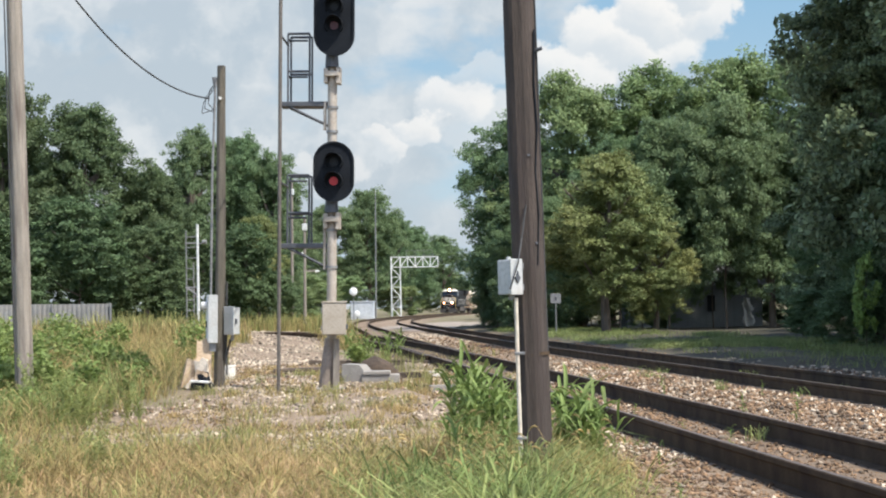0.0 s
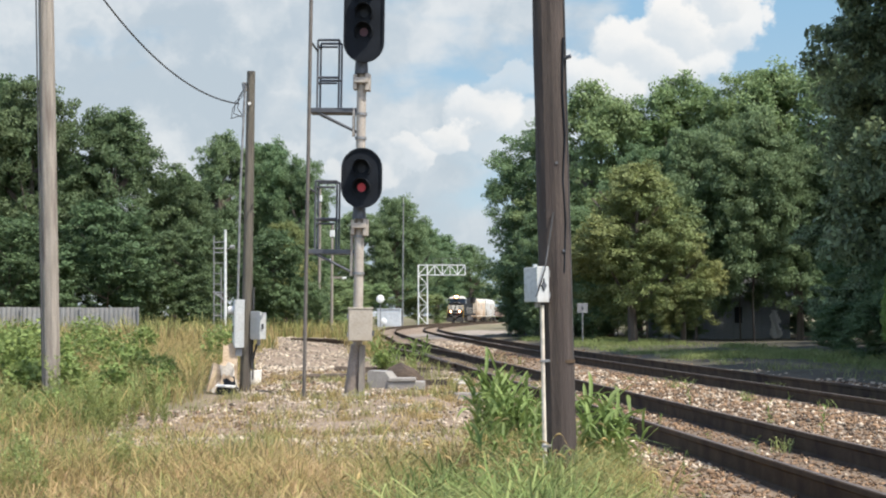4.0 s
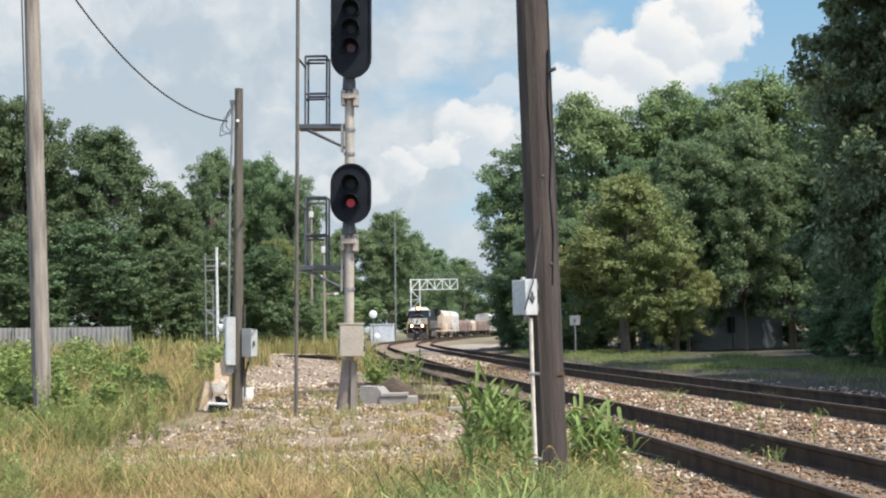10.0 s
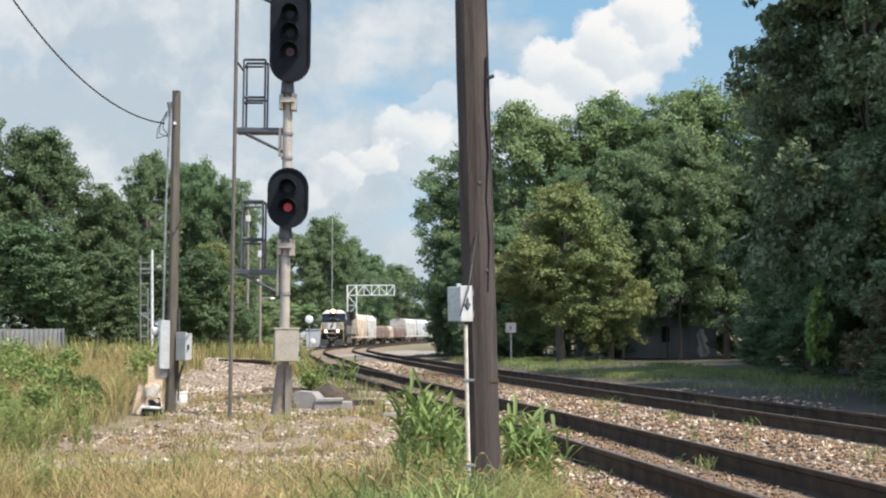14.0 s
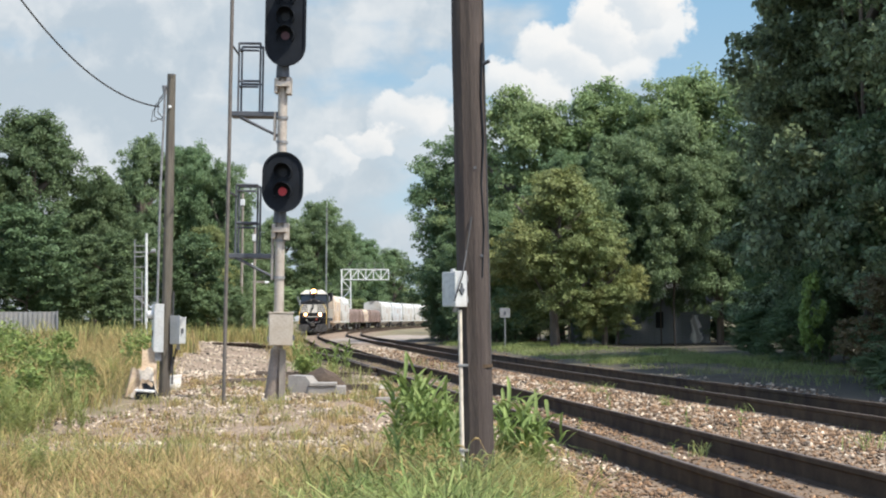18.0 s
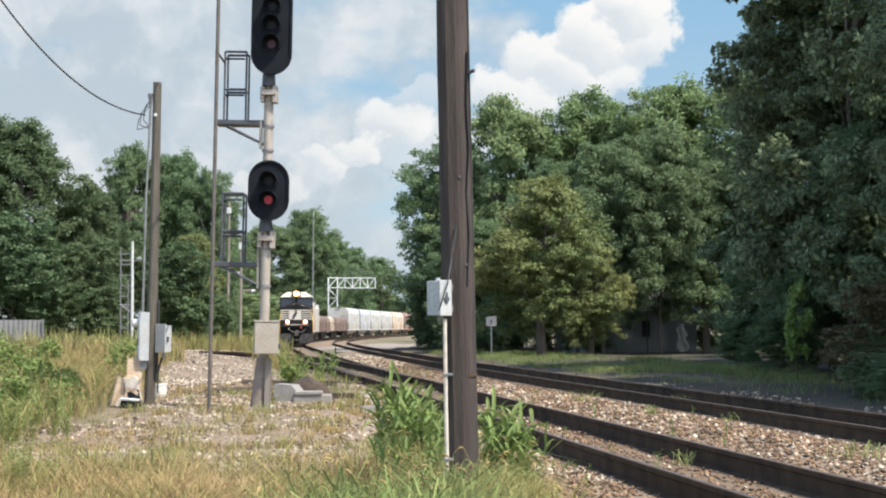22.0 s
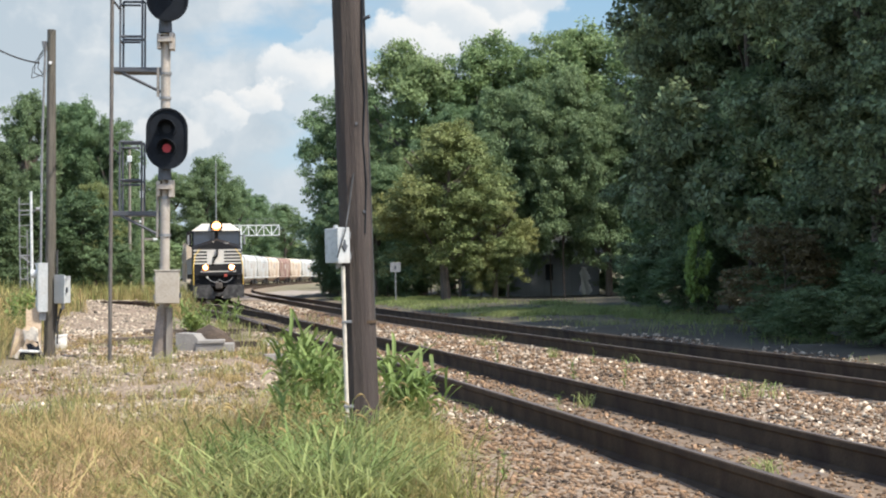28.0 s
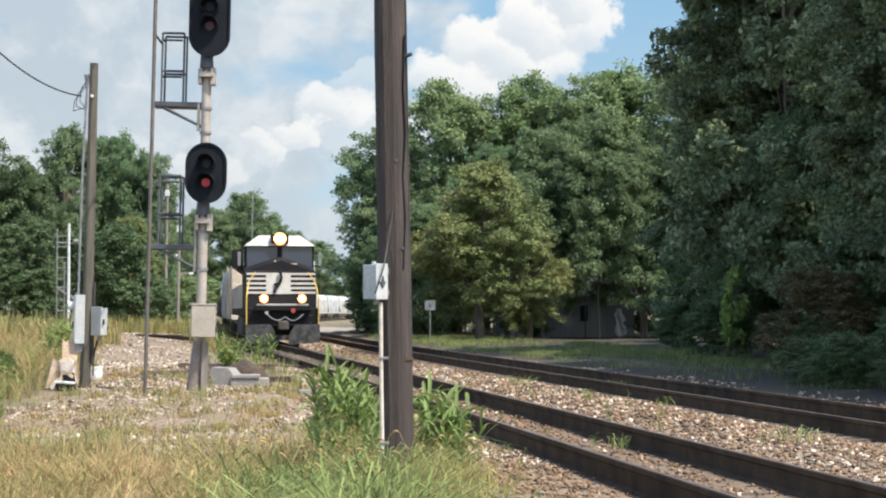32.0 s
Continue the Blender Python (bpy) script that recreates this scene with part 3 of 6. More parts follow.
stones("verge_stones", 8000, 3.0, 12.0, 26, 50, 0.035, 8, "dull broken stones along the far side of the tracks", lambda x, y: np.clip(1 - np.abs(x - far_x(y) - 2.5) / 1.2, 0, 1) * smooth_noise(x, y, 1.6, 14), STONE_PALE)
stones("junction_stones", 26000, -9.0, 5.0, 44, 92, 0.024, 10, "loose ballast round the junction of the tracks", lambda x, y: stony(x, y) * (x > near_x(y) - 1.6))
stones("path_stones", 16000, -16.0, -2.0, 46, 104, 0.026, 6, "pale stones of the path beyond the signal", stony, STONE_PALE)


# ---- trees ----
def crown_mesh(name, seed, material, leaves=13000, leaf=0.03, base=0.16, boughs=34, bough=(0.2, 0.38), squash=0.36, twig=(0.035, 0.085)):
    """A crown of boughs, each with sprays of small leaves; about one unit in radius and one in height."""
    rng = np.random.default_rng(seed)
    flat = np.array((1, 1, squash))

    def unit(v):
        return v / (np.linalg.norm(v, axis=1)[:, None] + 1e-6)

    t = rng.uniform(0, 1, boughs) ** 0.9
    prof = np.sqrt(np.clip(1 - ((t - 0.40) / 0.62) ** 2, 0.02, 1))
    a = np.arange(boughs) * 2.4 + rng.uniform(-0.6, 0.6, boughs)
    rad = prof * rng.uniform(0.2, 1, boughs) ** 0.5 * 0.74 * (1 + 0.2 * np.sin(3 * a + seed) + 0.14 * np.sin(5 * a + 2 * seed))
    centre = np.stack([rad * np.cos(a), rad * np.sin(a), base + 0.06 + (0.84 - base) * t], 1)
    size = rng.uniform(*bough, boughs) * (0.6 + 0.5 * prof)
    # sprays lie over the upper and outer side of their bough
    n = boughs * 22
    k = rng.integers(0, boughs, n)
    d = unit(rng.normal(size=(n, 3)) + np.array((0, 0, 0.35)))
    spray = centre[k] + d * (size[k] * rng.uniform(0.35, 1.08, n) ** 0.7)[:, None] * flat
    wide = rng.uniform(*twig, n)
    pick = rng.choice(n, leaves, p=wide ** 1.5 / (wide ** 1.5).sum())
    off = unit(rng.normal(size=(leaves, 3))) * (rng.uniform(0, 1, leaves) ** 0.5 * 1.75)[:, None]
    p = spray[pick] + off * wide[pick][:, None] * flat * np.array((1, 1, 0.6))
    p[:, 2] = np.clip(p[:, 2], base * 0.5, 1.2)
    nrm = unit(d[pick] * 0.55 + np.array((0, 0, 0.5)) + rng.normal(size=(leaves, 3)) * 0.55)
    u = unit(np.cross(nrm, rng.normal(size=(leaves, 3))))
    w = np.cross(nrm, u)
    s = leaf * rng.uniform(0.6, 1.35, leaves)[:, None]
    co = np.stack([p - u * s * flat, p + w * s * 0.55 * flat, p + u * s * flat - nrm * s * 0.25 * flat, p - w * s * 0.55 * flat], 1).reshape(-1, 3)
    return fast_mesh(name, co, np.arange(leaves * 4).reshape(-1, 4), material)


def trunk_mesh(name, seed, thick=1.0):
    """A tapered trunk with rising limbs, in the crown's units."""
    rnd = random.Random(seed)
    bm = bmesh.new()
    pts = [Vector((0, 0, -0.01)), Vector((0.02, 0.01, 0.18)), Vector((rnd.uniform(-.06, .06), rnd.uniform(-.06, .06), 0.45)), Vector((rnd.uniform(-.1, .1), rnd.uniform(-.1, .1), 0.8))]
    rs = [0.075 * thick, 0.055 * thick, 0.035 * thick, 0.01]
    for i in range(3):
        tube(bm, pts[i], pts[i + 1], rs[i], rs[i + 1], 8)
    for i in range(9):
        t = rnd.uniform(0.16, 0.62)
        a = rnd.uniform(0, 6.28)
        o = pts[1].lerp(pts[2], (t - 0.18) / 0.27) if t < 0.45 else pts[2].lerp(pts[3], (t - 0.45) / 0.35)
        r = rnd.uniform(0.3, 0.58)
        e = o + Vector((r * math.cos(a), r * math.sin(a), rnd.uniform(0.08, 0.24)))
        mid = o.lerp(e, 0.5) + Vector((0, 0, -0.02))
        tube(bm, o, mid, 0.024 * thick, 0.015 * thick, 6)
        tube(bm, mid, e, 0.015 * thick, 0.004 * thick, 6)
    me = bpy.data.meshes.new(name)
    bm.to_mesh(me)
    bm.free()
    me.materials.append(BARK)
    return me


CROWNS = {}
for _kind, _mat, _n, _low in (("leafy", LEAF, 3, 0.1), ("deep", LEAF_DEEP, 2, 0.15), ("gold", LEAF_GOLD, 1, 0.12)):
    CROWNS[_kind] = [crown_mesh("crown", 11 * i + 5, _mat, 62000, 0.02, _low, 44) for i in range(_n)]
CROWNS["near"] = [crown_mesh("crown", 91 + i, LEAF_NEAR, 90000, 0.02, 0.04, 60, (0.16, 0.3), 0.23, (0.03, 0.07)) for i in range(2)]
CROWNS["back"] = [crown_mesh("crown", 81 + i, LEAF_DEEP, 9000, 0.045, 0.1) for i in range(2)]
CROWNS["sunlit_shrub"] = [crown_mesh("crown", 65, LEAF_SUNLIT, 1100, 0.11, 0.2, 16, (0.12, 0.35))]
CROWNS["dusky_shrub"] = [crown_mesh("crown", 66, LEAF_DUSKY, 14000, 0.032, 0.02)]
CROWNS["shrub"] = [crown_mesh("crown", 61 + i, LEAF, 24000, 0.03, 0.02) for i in range(2)]
CROWNS["dark_shrub"] = [crown_mesh("crown", 71 + i, LEAF_DEEP, 24000, 0.03, 0.02) for i in range(2)]
TRUNKS = [trunk_mesh("trunk", 40 + i) for i in range(3)]
STEMS = [trunk_mesh("stem", 50 + i, 0.3) for i in range(2)]
_trees = [0]


def tree(kind, x, y, height, radius, label, group="", cat="tree", z=None, leaf=None, turn=None):
    i = _trees[0] = _trees[0] + 1
    zz = float(ground_z(x, y)) - 0.05 if z is None else z
    t = new("shrub" if "shrub" in kind else "tree")
    t.empty_display_size = 0.3
    t.matrix_world = pose(x, y, zz, 0, 0, (i * 137.5) % 360 if turn is None else turn) @ Matrix.Diagonal((radius, radius, height, 1))
    tagged(t, label, cat, group)
    part_of("trunk", STEMS[i % 2] if "shrub" in kind or turn is not None else TRUNKS[i % len(TRUNKS)], None, t)
    crown = part_of("crown", CROWNS[kind][i % len(CROWNS[kind]) if turn is None else -1], None, t)
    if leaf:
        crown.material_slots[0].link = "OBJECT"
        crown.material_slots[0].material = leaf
    return t


LEFT, RIGHT, DEEP = "trees beyond the grass", "trees beside the tracks", "far trees"
for x, y, h, r in ((-34.5, 104, 17.2, 5.2), (-30.2, 101, 16.4, 4.8), (-25.6, 102, 14.4, 4.6), (-22.4, 104, 10.6, 3.4), (-38, 112, 17.5, 5.5)):
    tree("deep", x, y, h, r, "tall full deep green broadleaf tree behind the fence", LEFT, leaf=LEAF_DARKER)
for x, y, h, r in ((-28.0, 150, 18.6, 4.6), (-24.4, 152, 18.0, 4.4), (-20.9, 151, 16.4, 3.6), (-34, 160, 15.5, 5), (-31, 158, 14.5, 4.5), (-25, 163, 14.0, 5)):
    tree("deep", x, y, h, r, "tall airy green broadleaf tree", LEFT)
for x, y, h, r in ((-32, 88, 8.5, 4.0), (-27, 86, 7.0, 3.6), (-22.5, 88, 7.8, 3.6), (-19.4, 92, 6.5, 3.0), (-17.5, 112, 7.5, 3.2), (-24, 125, 9, 4), (-20, 138, 9.5, 3.6), (-29.5, 130, 9, 4)):
    tree("dark_shrub", x, y, h, r, "deep green understorey tree with foliage to the ground", LEFT, leaf=LEAF_DARKER)
tree("gold", -19.6, 132, 9.3, 2.6, "small tree with leaves turning orange", LEFT)
for x, y, h, r in ((-16.8, 122, 4.4, 2.0), (-19.5, 118, 3.0, 1.6)):
    tree("dark_shrub", x, y, h, r, "dark green roadside bush", LEFT, "bush")
for x, y, h, r in ((-23.6, 288, 22.5, 6.6), (-30.0, 286, 20, 7), (-36, 270, 19, 7), (-40, 262, 19, 7), (-20.0, 345, 18.5, 8.0), (-21.5, 318, 20.0, 6.0), (-15.0, 385, 18.0, 7), (-28, 350, 20, 9)):
    tree("deep", x, y, h, r, "distant green tree behind the gantry", DEEP)
for x, y, h, r in ((-24, 235, 7, 5), (-30, 228, 8, 5), (-27, 231, 7, 4.5), (-25.5, 212, 6, 4), (-22.5, 198, 5, 3.6), (-19.5, 152, 4.5, 3), (-31, 205, 7, 4), (-36, 220, 9, 5), (-19.5, 290, 6, 5), (-16, 420, 10, 9), (-6, 460, 16, 8), (-24, 420, 14, 9)):
    tree("shrub", x, y, h, r, "low scrub at the far end of the line", DEEP)
for x, y, h, r, k in ((0.6, 126, 16.0, 5.4, "deep"), (5.0, 119, 18.2, 6.2, "leafy"), (10.2, 119, 18.9, 6.2, "leafy"), (15.6, 118, 19.2, 6.2, "leafy"), (21.5, 116, 19.2, 6.4, "leafy"),
                      (19.6, 101, 17, 4.4, "deep"), (15.5, 101, 12, 3.4, "deep"), (1.5, 108, 9.0, 3.6, "deep"), (8, 135, 16, 7, "deep"), (28, 112, 20, 7, "deep")):
    tree(k, x, y, h, r, "large green broadleaf tree beside the railway", RIGHT)
for x, y, h, r in ((-41, 97, 6, 3.4), (-36.5, 96, 6.5, 3.2), (-33, 97, 6, 3.0), (-29.8, 95, 6, 3.0), (-26.4, 96, 6, 2.8), (-23.2, 97, 5, 2.6)):
    tree("dark_shrub", x, y, h, r, "dense deep green bush behind the fence", LEFT, "bush", leaf=LEAF_DARKER)
tree("sunlit_shrub", 11.4, 55, 3.3, 0.62, "slender sapling with leaves coloured bright to look sunlit", RIGHT)
tree("dusky_shrub", 11.2, 43, 3.0, 1.7, "dusky brownish bush overhanging the verge", RIGHT, "bush")
tree("dark_shrub", 15.4, 51, 3.2, 1.6, "dusky dense bush on the verge", RIGHT, "bush")
for x, y, h, r in ((9.4, 101, 13, 3.6), (12.7, 100, 14, 3.6), (6.6, 102, 12, 3.2), (12.4, 104.2, 10, 2.1)):
    tree("deep", x, y, h, r, "green tree shading a house", RIGHT, turn=70 * x)
for x, y, h, r in ((14.0, 57.5, 9, 2.4), (17.4, 56.5, 8, 2.4), (20.6, 55, 8, 2.6)):
    tree("dark_shrub", x, y, h, r, "tall shady thicket at the edge of the verge", RIGHT, "bush")
tree("gold", 5.2, 92, 10.2, 4.2, "tree with yellowing leaves beside the railway", RIGHT)
tree("gold", 8.0, 93.5, 6.8, 2.5, "small tree with yellowing leaves beside the railway", RIGHT)
tree("near", 14.4, 60, 31.0, 6.2, "tall dense dark green tree overhanging or shading the verge", RIGHT, turn=45)
# Those to the right of the view are added unseen to shade the verge.
for x, y, h, r in ((21.5, 57, 21.0, 6.2), (15.6, 72, 15, 4.5), (18.5, 74, 18, 6), (27.0, 62, 20, 6.5), (18.0, 63, 28, 6.0), (16.6, 62.5, 24, 4.4), (31, 46, 21, 6), (16.4, 36, 21, 4.2), (13.6, 37.5, 17, 3.6), (14.9, 47, 19, 4.3), (13.4, 42, 15, 3.3), (16.9, 52, 21, 4.6), (13.4, 30, 16, 3.4), (17.6, 44, 23, 4.8), (15.6, 29, 15, 3.8), (14.0, 33, 14, 3.5), (13.7, 64, 16, 3.6), (25, 40, 18, 5), (41, 50, 20, 7)):
    tree("near", x, y, h, r, "tall dense dark green tree overhanging or shading the verge", RIGHT)
for x, y, h, r in ((15.5, 78, 7, 3.0), (14.9, 66, 6, 2.6), (19.0, 56, 5.5, 3.2), (23.5, 52, 5.5, 3.2), (17.5, 88, 8, 3.6), (19, 84, 9, 4), (-0.9, 123.5, 7, 2.1), (-1.5, 124.5, 3.4, 1.7), (0.4, 119.5, 4.2, 2.0), (-0.2, 122, 3.0, 1.6), (2.6, 115, 4.0, 2.0), (1.4, 117, 3.4, 1.8), (2.0, 118, 7, 3.5), (-0.5, 131, 6, 3), (4, 131, 7, 3.5), (9, 128, 7, 4), (14, 130, 7, 4), (19, 126, 8, 4), (24, 108, 8, 4), (17.0, 60, 5, 2.4), (20.3, 52, 5, 2.4), (13.2, 62, 4, 2.0), (15.8, 54, 3.4, 1.8), (17.6, 50, 3.2, 1.8), (13.0, 46.5, 2.6, 1.4), (12.4, 50, 1.8, 1.2), (12.9, 39.5, 2.4, 1.5), (11.6, 58.5, 2.2, 1.6), (12.6, 71, 2.2, 1.6), (3.4, 104, 4, 1.8), (5.2, 109, 4, 2.2), (7.6, 113, 4.5, 2.4), (2.4, 112, 4, 2.2), (17.2, 99, 4, 2.2), (8.0, 103.4, 2.6, 1.5), (9.4, 103.6, 1.6, 1.0), (16.6, 108, 3.6, 2.0), (18.8, 106, 4, 2.4)):
    tree("dark_shrub", x, y, h, r, "dark shady undergrowth below the trees", RIGHT, "bush")
edge = random.Random(61)
for k in range(8):
    y = 27 + 1.7 * k
    tree("dark_shrub", float(far_x(y)) + edge.uniform(3.7, 5.0), y, edge.uniform(0.9, 1.9), edge.uniform(0.8, 1.3), "low dark brush along the edge of the verge", RIGHT, "bush")
for x, y, h, r in ((30, 140, 17, 8), (42, 130, 18, 8), (54, 150, 19, 9), (20, 150, 18, 8), (14, 175, 18, 8), (4, 190, 17, 8), (-44, 140, 18, 8), (-54, 150, 19, 9), (-66, 130, 18, 8)):
    tree("back", x, y, h, r, "green tree of the wood behind", DEEP)


# ---- poles, signal and boxes ----
def leaning(x, y, z, right=0.0, turn=0.0):
    """A standing pose that leans to the right by some degrees."""
    return pose(x, y, z) @ pose(0, 0, 0, 0, right) @ pose(0, 0, 0, 0, 0, turn)


def wooden_shaft(name, height, r0, r1, material, parent, seed, label=""):
    """A pole shaft with lengthwise checks and a slightly uneven outline."""
    rng = np.random.default_rng(seed)
    n, rows = 22, 26
    groove = rng.uniform(-0.012, 0.006, n)
    verts = []
    for k in range(rows):
        t = k / (rows - 1)
        r = r0 + (r1 - r0) * t
        drift = np.array((math.sin(3.1 * t + seed), math.cos(2.3 * t + seed))) * 0.012
        for j in range(n):
            a = 2 * math.pi * j / n
            rr = r * (1 + groove[j] / r * 0.9 + 0.012 * math.sin(5 * t * height + j * 1.7))
            verts.append((rr * math.cos(a) + drift[0], rr * math.sin(a) + drift[1], t * height))
    faces = [(k * n + j, k * n + (j + 1) % n, (k + 1) * n + (j + 1) % n, (k + 1) * n + j) for k in range(rows - 1) for j in range(n)]
    faces.append(tuple(range((rows - 1) * n, rows * n)))
    return part_of(name, raw(name, verts, faces, material), None, parent, label)


def near_pole():
    base = float(ground_z(0.12, 15.5)) - 0.05
    p = empty("utility_pole", leaning(0.15, 15.5, base, -0.95))
    tagged(p, "thick dark creosoted wooden pole standing in tall grass", "utility pole", "wooden poles")
    wooden_shaft("shaft", 7.2, 0.154, 0.139, POLE_WOOD, p, 3)
    part("spike", tube(bmesh.new(), (0.12, -0.05, 4.01), (0.185, -0.08, 4.03), 0.018), DARK_STEEL, p, "rusty iron step spike")
    part("spike", tube(bmesh.new(), (0.12, -0.05, 5.2), (0.18, -0.08, 5.2), 0.014), DARK_STEEL, p, "rusty iron step spike")
    bars("guy_wire", [((-0.01, -0.17, 2.6), (-0.06, -0.22, 2.3)), ((-0.06, -0.22, 2.3), (-0.1, -0.36, 2.08)), ((-0.1, -0.36, 2.08), (-0.18, -0.38, 1.84))], 0.007, CABLE, p, "thin black cable stapled to the pole")
    bars("ground_cable", [((0.142, -0.05, 0.4), (0.132, -0.05, 7.0))], 0.008, CABLE, p, "cable running down the pole")
    crack = [(0.075, 2.05), (0.1, 2.5), (0.085, 2.9), (0.115, 3.3), (0.1, 3.7), (0.12, 4.2)]
    bars("split", [((a, -math.sqrt(0.148 ** 2 - a * a), b), (c, -math.sqrt(0.146 ** 2 - c * c), d)) for (a, b), (c, d) in zip(crack, crack[1:])], 0.009, BLACK_PAINT, p, "dark lengthwise split in the wood")
    for z in (0.45, 1.25):
        bm = bmesh.new()
        bmesh.ops.create_cone(bm, segments=22, radius1=0.16, radius2=0.158, depth=0.03, matrix=Matrix.Translation((0, 0, z)))
        part("strap", bm, RAIL_SIDE, p, "rusty band round the pole")
    for z, a in ((1.02, -0.9), (2.25, 0.5), (2.62, -0.5), (3.05, 0.2)):
        bm = bmesh.new()
        tube(bm, (0.14 * math.sin(a), -0.14 * math.cos(a), z), (0.164 * math.sin(a), -0.164 * math.cos(a), z), 0.013, n=6)
        part("bolt", bm, DARK_STEEL, p)
    # the enamel box on the pole, with its conduit to the ground
    b = empty("junction_box", leaning(-0.07, 15.27, base + 1.79, -0.5, 47))
    tagged(b, "light grey metal junction box mounted on a wooden pole", "junction box")
    part("case", box(bmesh.new(), -0.068, 0.068, -0.07, 0.075, 0.0, 0.31, 0.006), BOX_GREY, b)
    part("lid", box(bmesh.new(), -0.078, 0.078, -0.1, -0.072, -0.006, 0.318, 0.008), BOX_GREY, b)
    part("latch", slab(bmesh.new(), [(0.0, 0.1), (0.034, 0.15), (0.012, 0.165), (0.0, 0.21), (-0.014, 0.165), (-0.034, 0.15)], -0.116, -0.1), DARK_STEEL, b, "dark rusted hasp")
    for z in (0.06, 0.25):
        part("hinge", box(bmesh.new(), 0.072, 0.088, -0.104, -0.066, z - 0.03, z + 0.03, 0.003), GALV, b)
    part("mounting_bracket", box(bmesh.new(), -0.03, 0.068, 0.075, 0.1, 0.03, 0.28), GALV, b)
    part("knob", tube(bmesh.new(), (0.0, 0.0, 0.31), (0, 0, 0.34), 0.02), BOX_GREY, b)
    part("conduit_fitting", tube(bmesh.new(), (0.03, 0.0, -0.05), (0.03, 0, 0.0), 0.028), GALV, b)
    c = empty("conduit", leaning(0.012, 15.26, base + 0.0, -0.6))
    tagged(c, "pale plastic conduit pipe running down a pole", "pipe")
    bm = bmesh.new()
    tube(bm, (0, 0, 0), (-0.005, 0, 0.9), 0.019, n=12)
    tube(bm, (-0.005, 0, 0.9), (-0.005, 0, 1.76), 0.018, n=12)
    part("pipe", bm, CONDUIT, c)
    for z in (0.5, 1.26):
        part("clamp", box(bmesh.new(), -0.03, 0.06, -0.025, 0.03, z - 0.012, z + 0.012, 0.004), GALV, c)


near_pole()


BLEACHED_SLAB = surface("dirty_pale_slab", (0.5, 0.43, 0.34), (0.62, 0.55, 0.46), 5, 0.9, bump=0.4, fine=25, stain=(0.2, 0.16, 0.12))


def left_pole():
    x, y = -5.78, 33.0
    base = float(ground_z(x, y)) - 0.15
    p = empty("utility_pole", leaning(x, y, base, 1.35))
    tagged(p, "slim weathered wooden pole carrying meter boxes", "utility pole", "wooden poles")
    wooden_shaft("shaft", 6.45, 0.112, 0.082, MID_WOOD, p, 7)
    bars("conduit", [((-0.15, -0.1, 0.0), (-0.15, -0.08, 4.2)), ((-0.15, -0.08, 4.2), (-0.11, -0.06, 6.1))], 0.024, GALV, p, "grey steel conduit beside the pole")
    bars("conduit", [((0.15, -0.05, 0.6), (0.15, -0.03, 2.2))], 0.02, CABLE, p, "dark cable beside the pole")
    part("weatherhead", tube(bmesh.new(), (-0.11, -0.06, 6.05), (-0.13, -0.06, 6.22), 0.04, 0.05), GALV, p)
    part("insulator", tube(bmesh.new(), (-0.1, -0.02, 5.65), (-0.16, -0.04, 5.65), 0.03), WHITE_TRIM, p, "white porcelain insulator")
    part("insulator", tube(bmesh.new(), (0.0, -0.1, 5.8), (0.0, -0.15, 5.8), 0.03), WHITE_TRIM, p, "white porcelain insulator")
    for k, (dx, dz) in enumerate(((0.10, -0.10), (0.17, -0.17), (0.22, -0.08))):
        bm = bmesh.new()
        pts = [Vector((-0.12, -0.06, 6.1 - 0.05 * k)), Vector((-0.12 - dx, -0.08, 5.95 - 0.12 * k)), Vector((-0.14 - dx, -0.1, 5.7 - 0.1 * k)), Vector((-0.14, -0.06, 5.62 + dz * 0.5))]
        for a, b in zip(pts, pts[1:]):
            tube(bm, a, b, 0.008, n=6)
        part("drip_loop", bm, CABLE, p, "loop of black service cable")
    # meter and breaker boxes
    e = empty("meter_cabinet", leaning(x - 0.05, y - 0.34, base + 1.02, 1.0, -74))
    tagged(e, "tall light grey electric meter cabinet on a pole", "electrical box", "boxes on the pole")
    part("case", box(bmesh.new(), -0.17, 0.17, -0.09, 0.09, 0.0, 0.93, 0.008), BOX_GREY, e)
    part("door", box(bmesh.new(), -0.16, 0.16, -0.105, -0.092, 0.03, 0.9, 0.005), BOX_GREY, e)
    part("window", box(bmesh.new(), -0.07, 0.05, -0.114, -0.106, 0.3, 0.42), BLACK_PAINT, e, "small dark window")
    m = tube(bmesh.new(), (0.0, -0.1, 0.72), (0, -0.22, 0.72), 0.085, 0.075, 16)
    part("meter", m, glass("meter_glass", (0.5, 0.5, 0.48), 0.15), e, "round glass meter")
    part("bottom_flange", box(bmesh.new(), -0.1, 0.1, -0.06, 0.06, -0.16, 0.0), GALV, e)
    f = empty("breaker_box", leaning(x + 0.31, y - 0.12, base + 1.18, 1.0, -38))
    tagged(f, "grey steel breaker box with open lid on a pole", "electrical box", "boxes on the pole")
    part("case", box(bmesh.new(), -0.13, 0.13, -0.08, 0.08, 0, 0.52, 0.008), BOX_GREY, f)
    part("lid", box(bmesh.new(), -0.14, 0.14, -0.1, -0.082, -0.01, 0.54, 0.005), BOX_GREY, f)
    part("handle", box(bmesh.new(), 0.14, 0.17, -0.06, -0.02, 0.2, 0.3, 0.005), DARK_STEEL, f)
    part("hub", tube(bmesh.new(), (0, 0, -0.12), (0, 0, 0), 0.035), GALV, f)
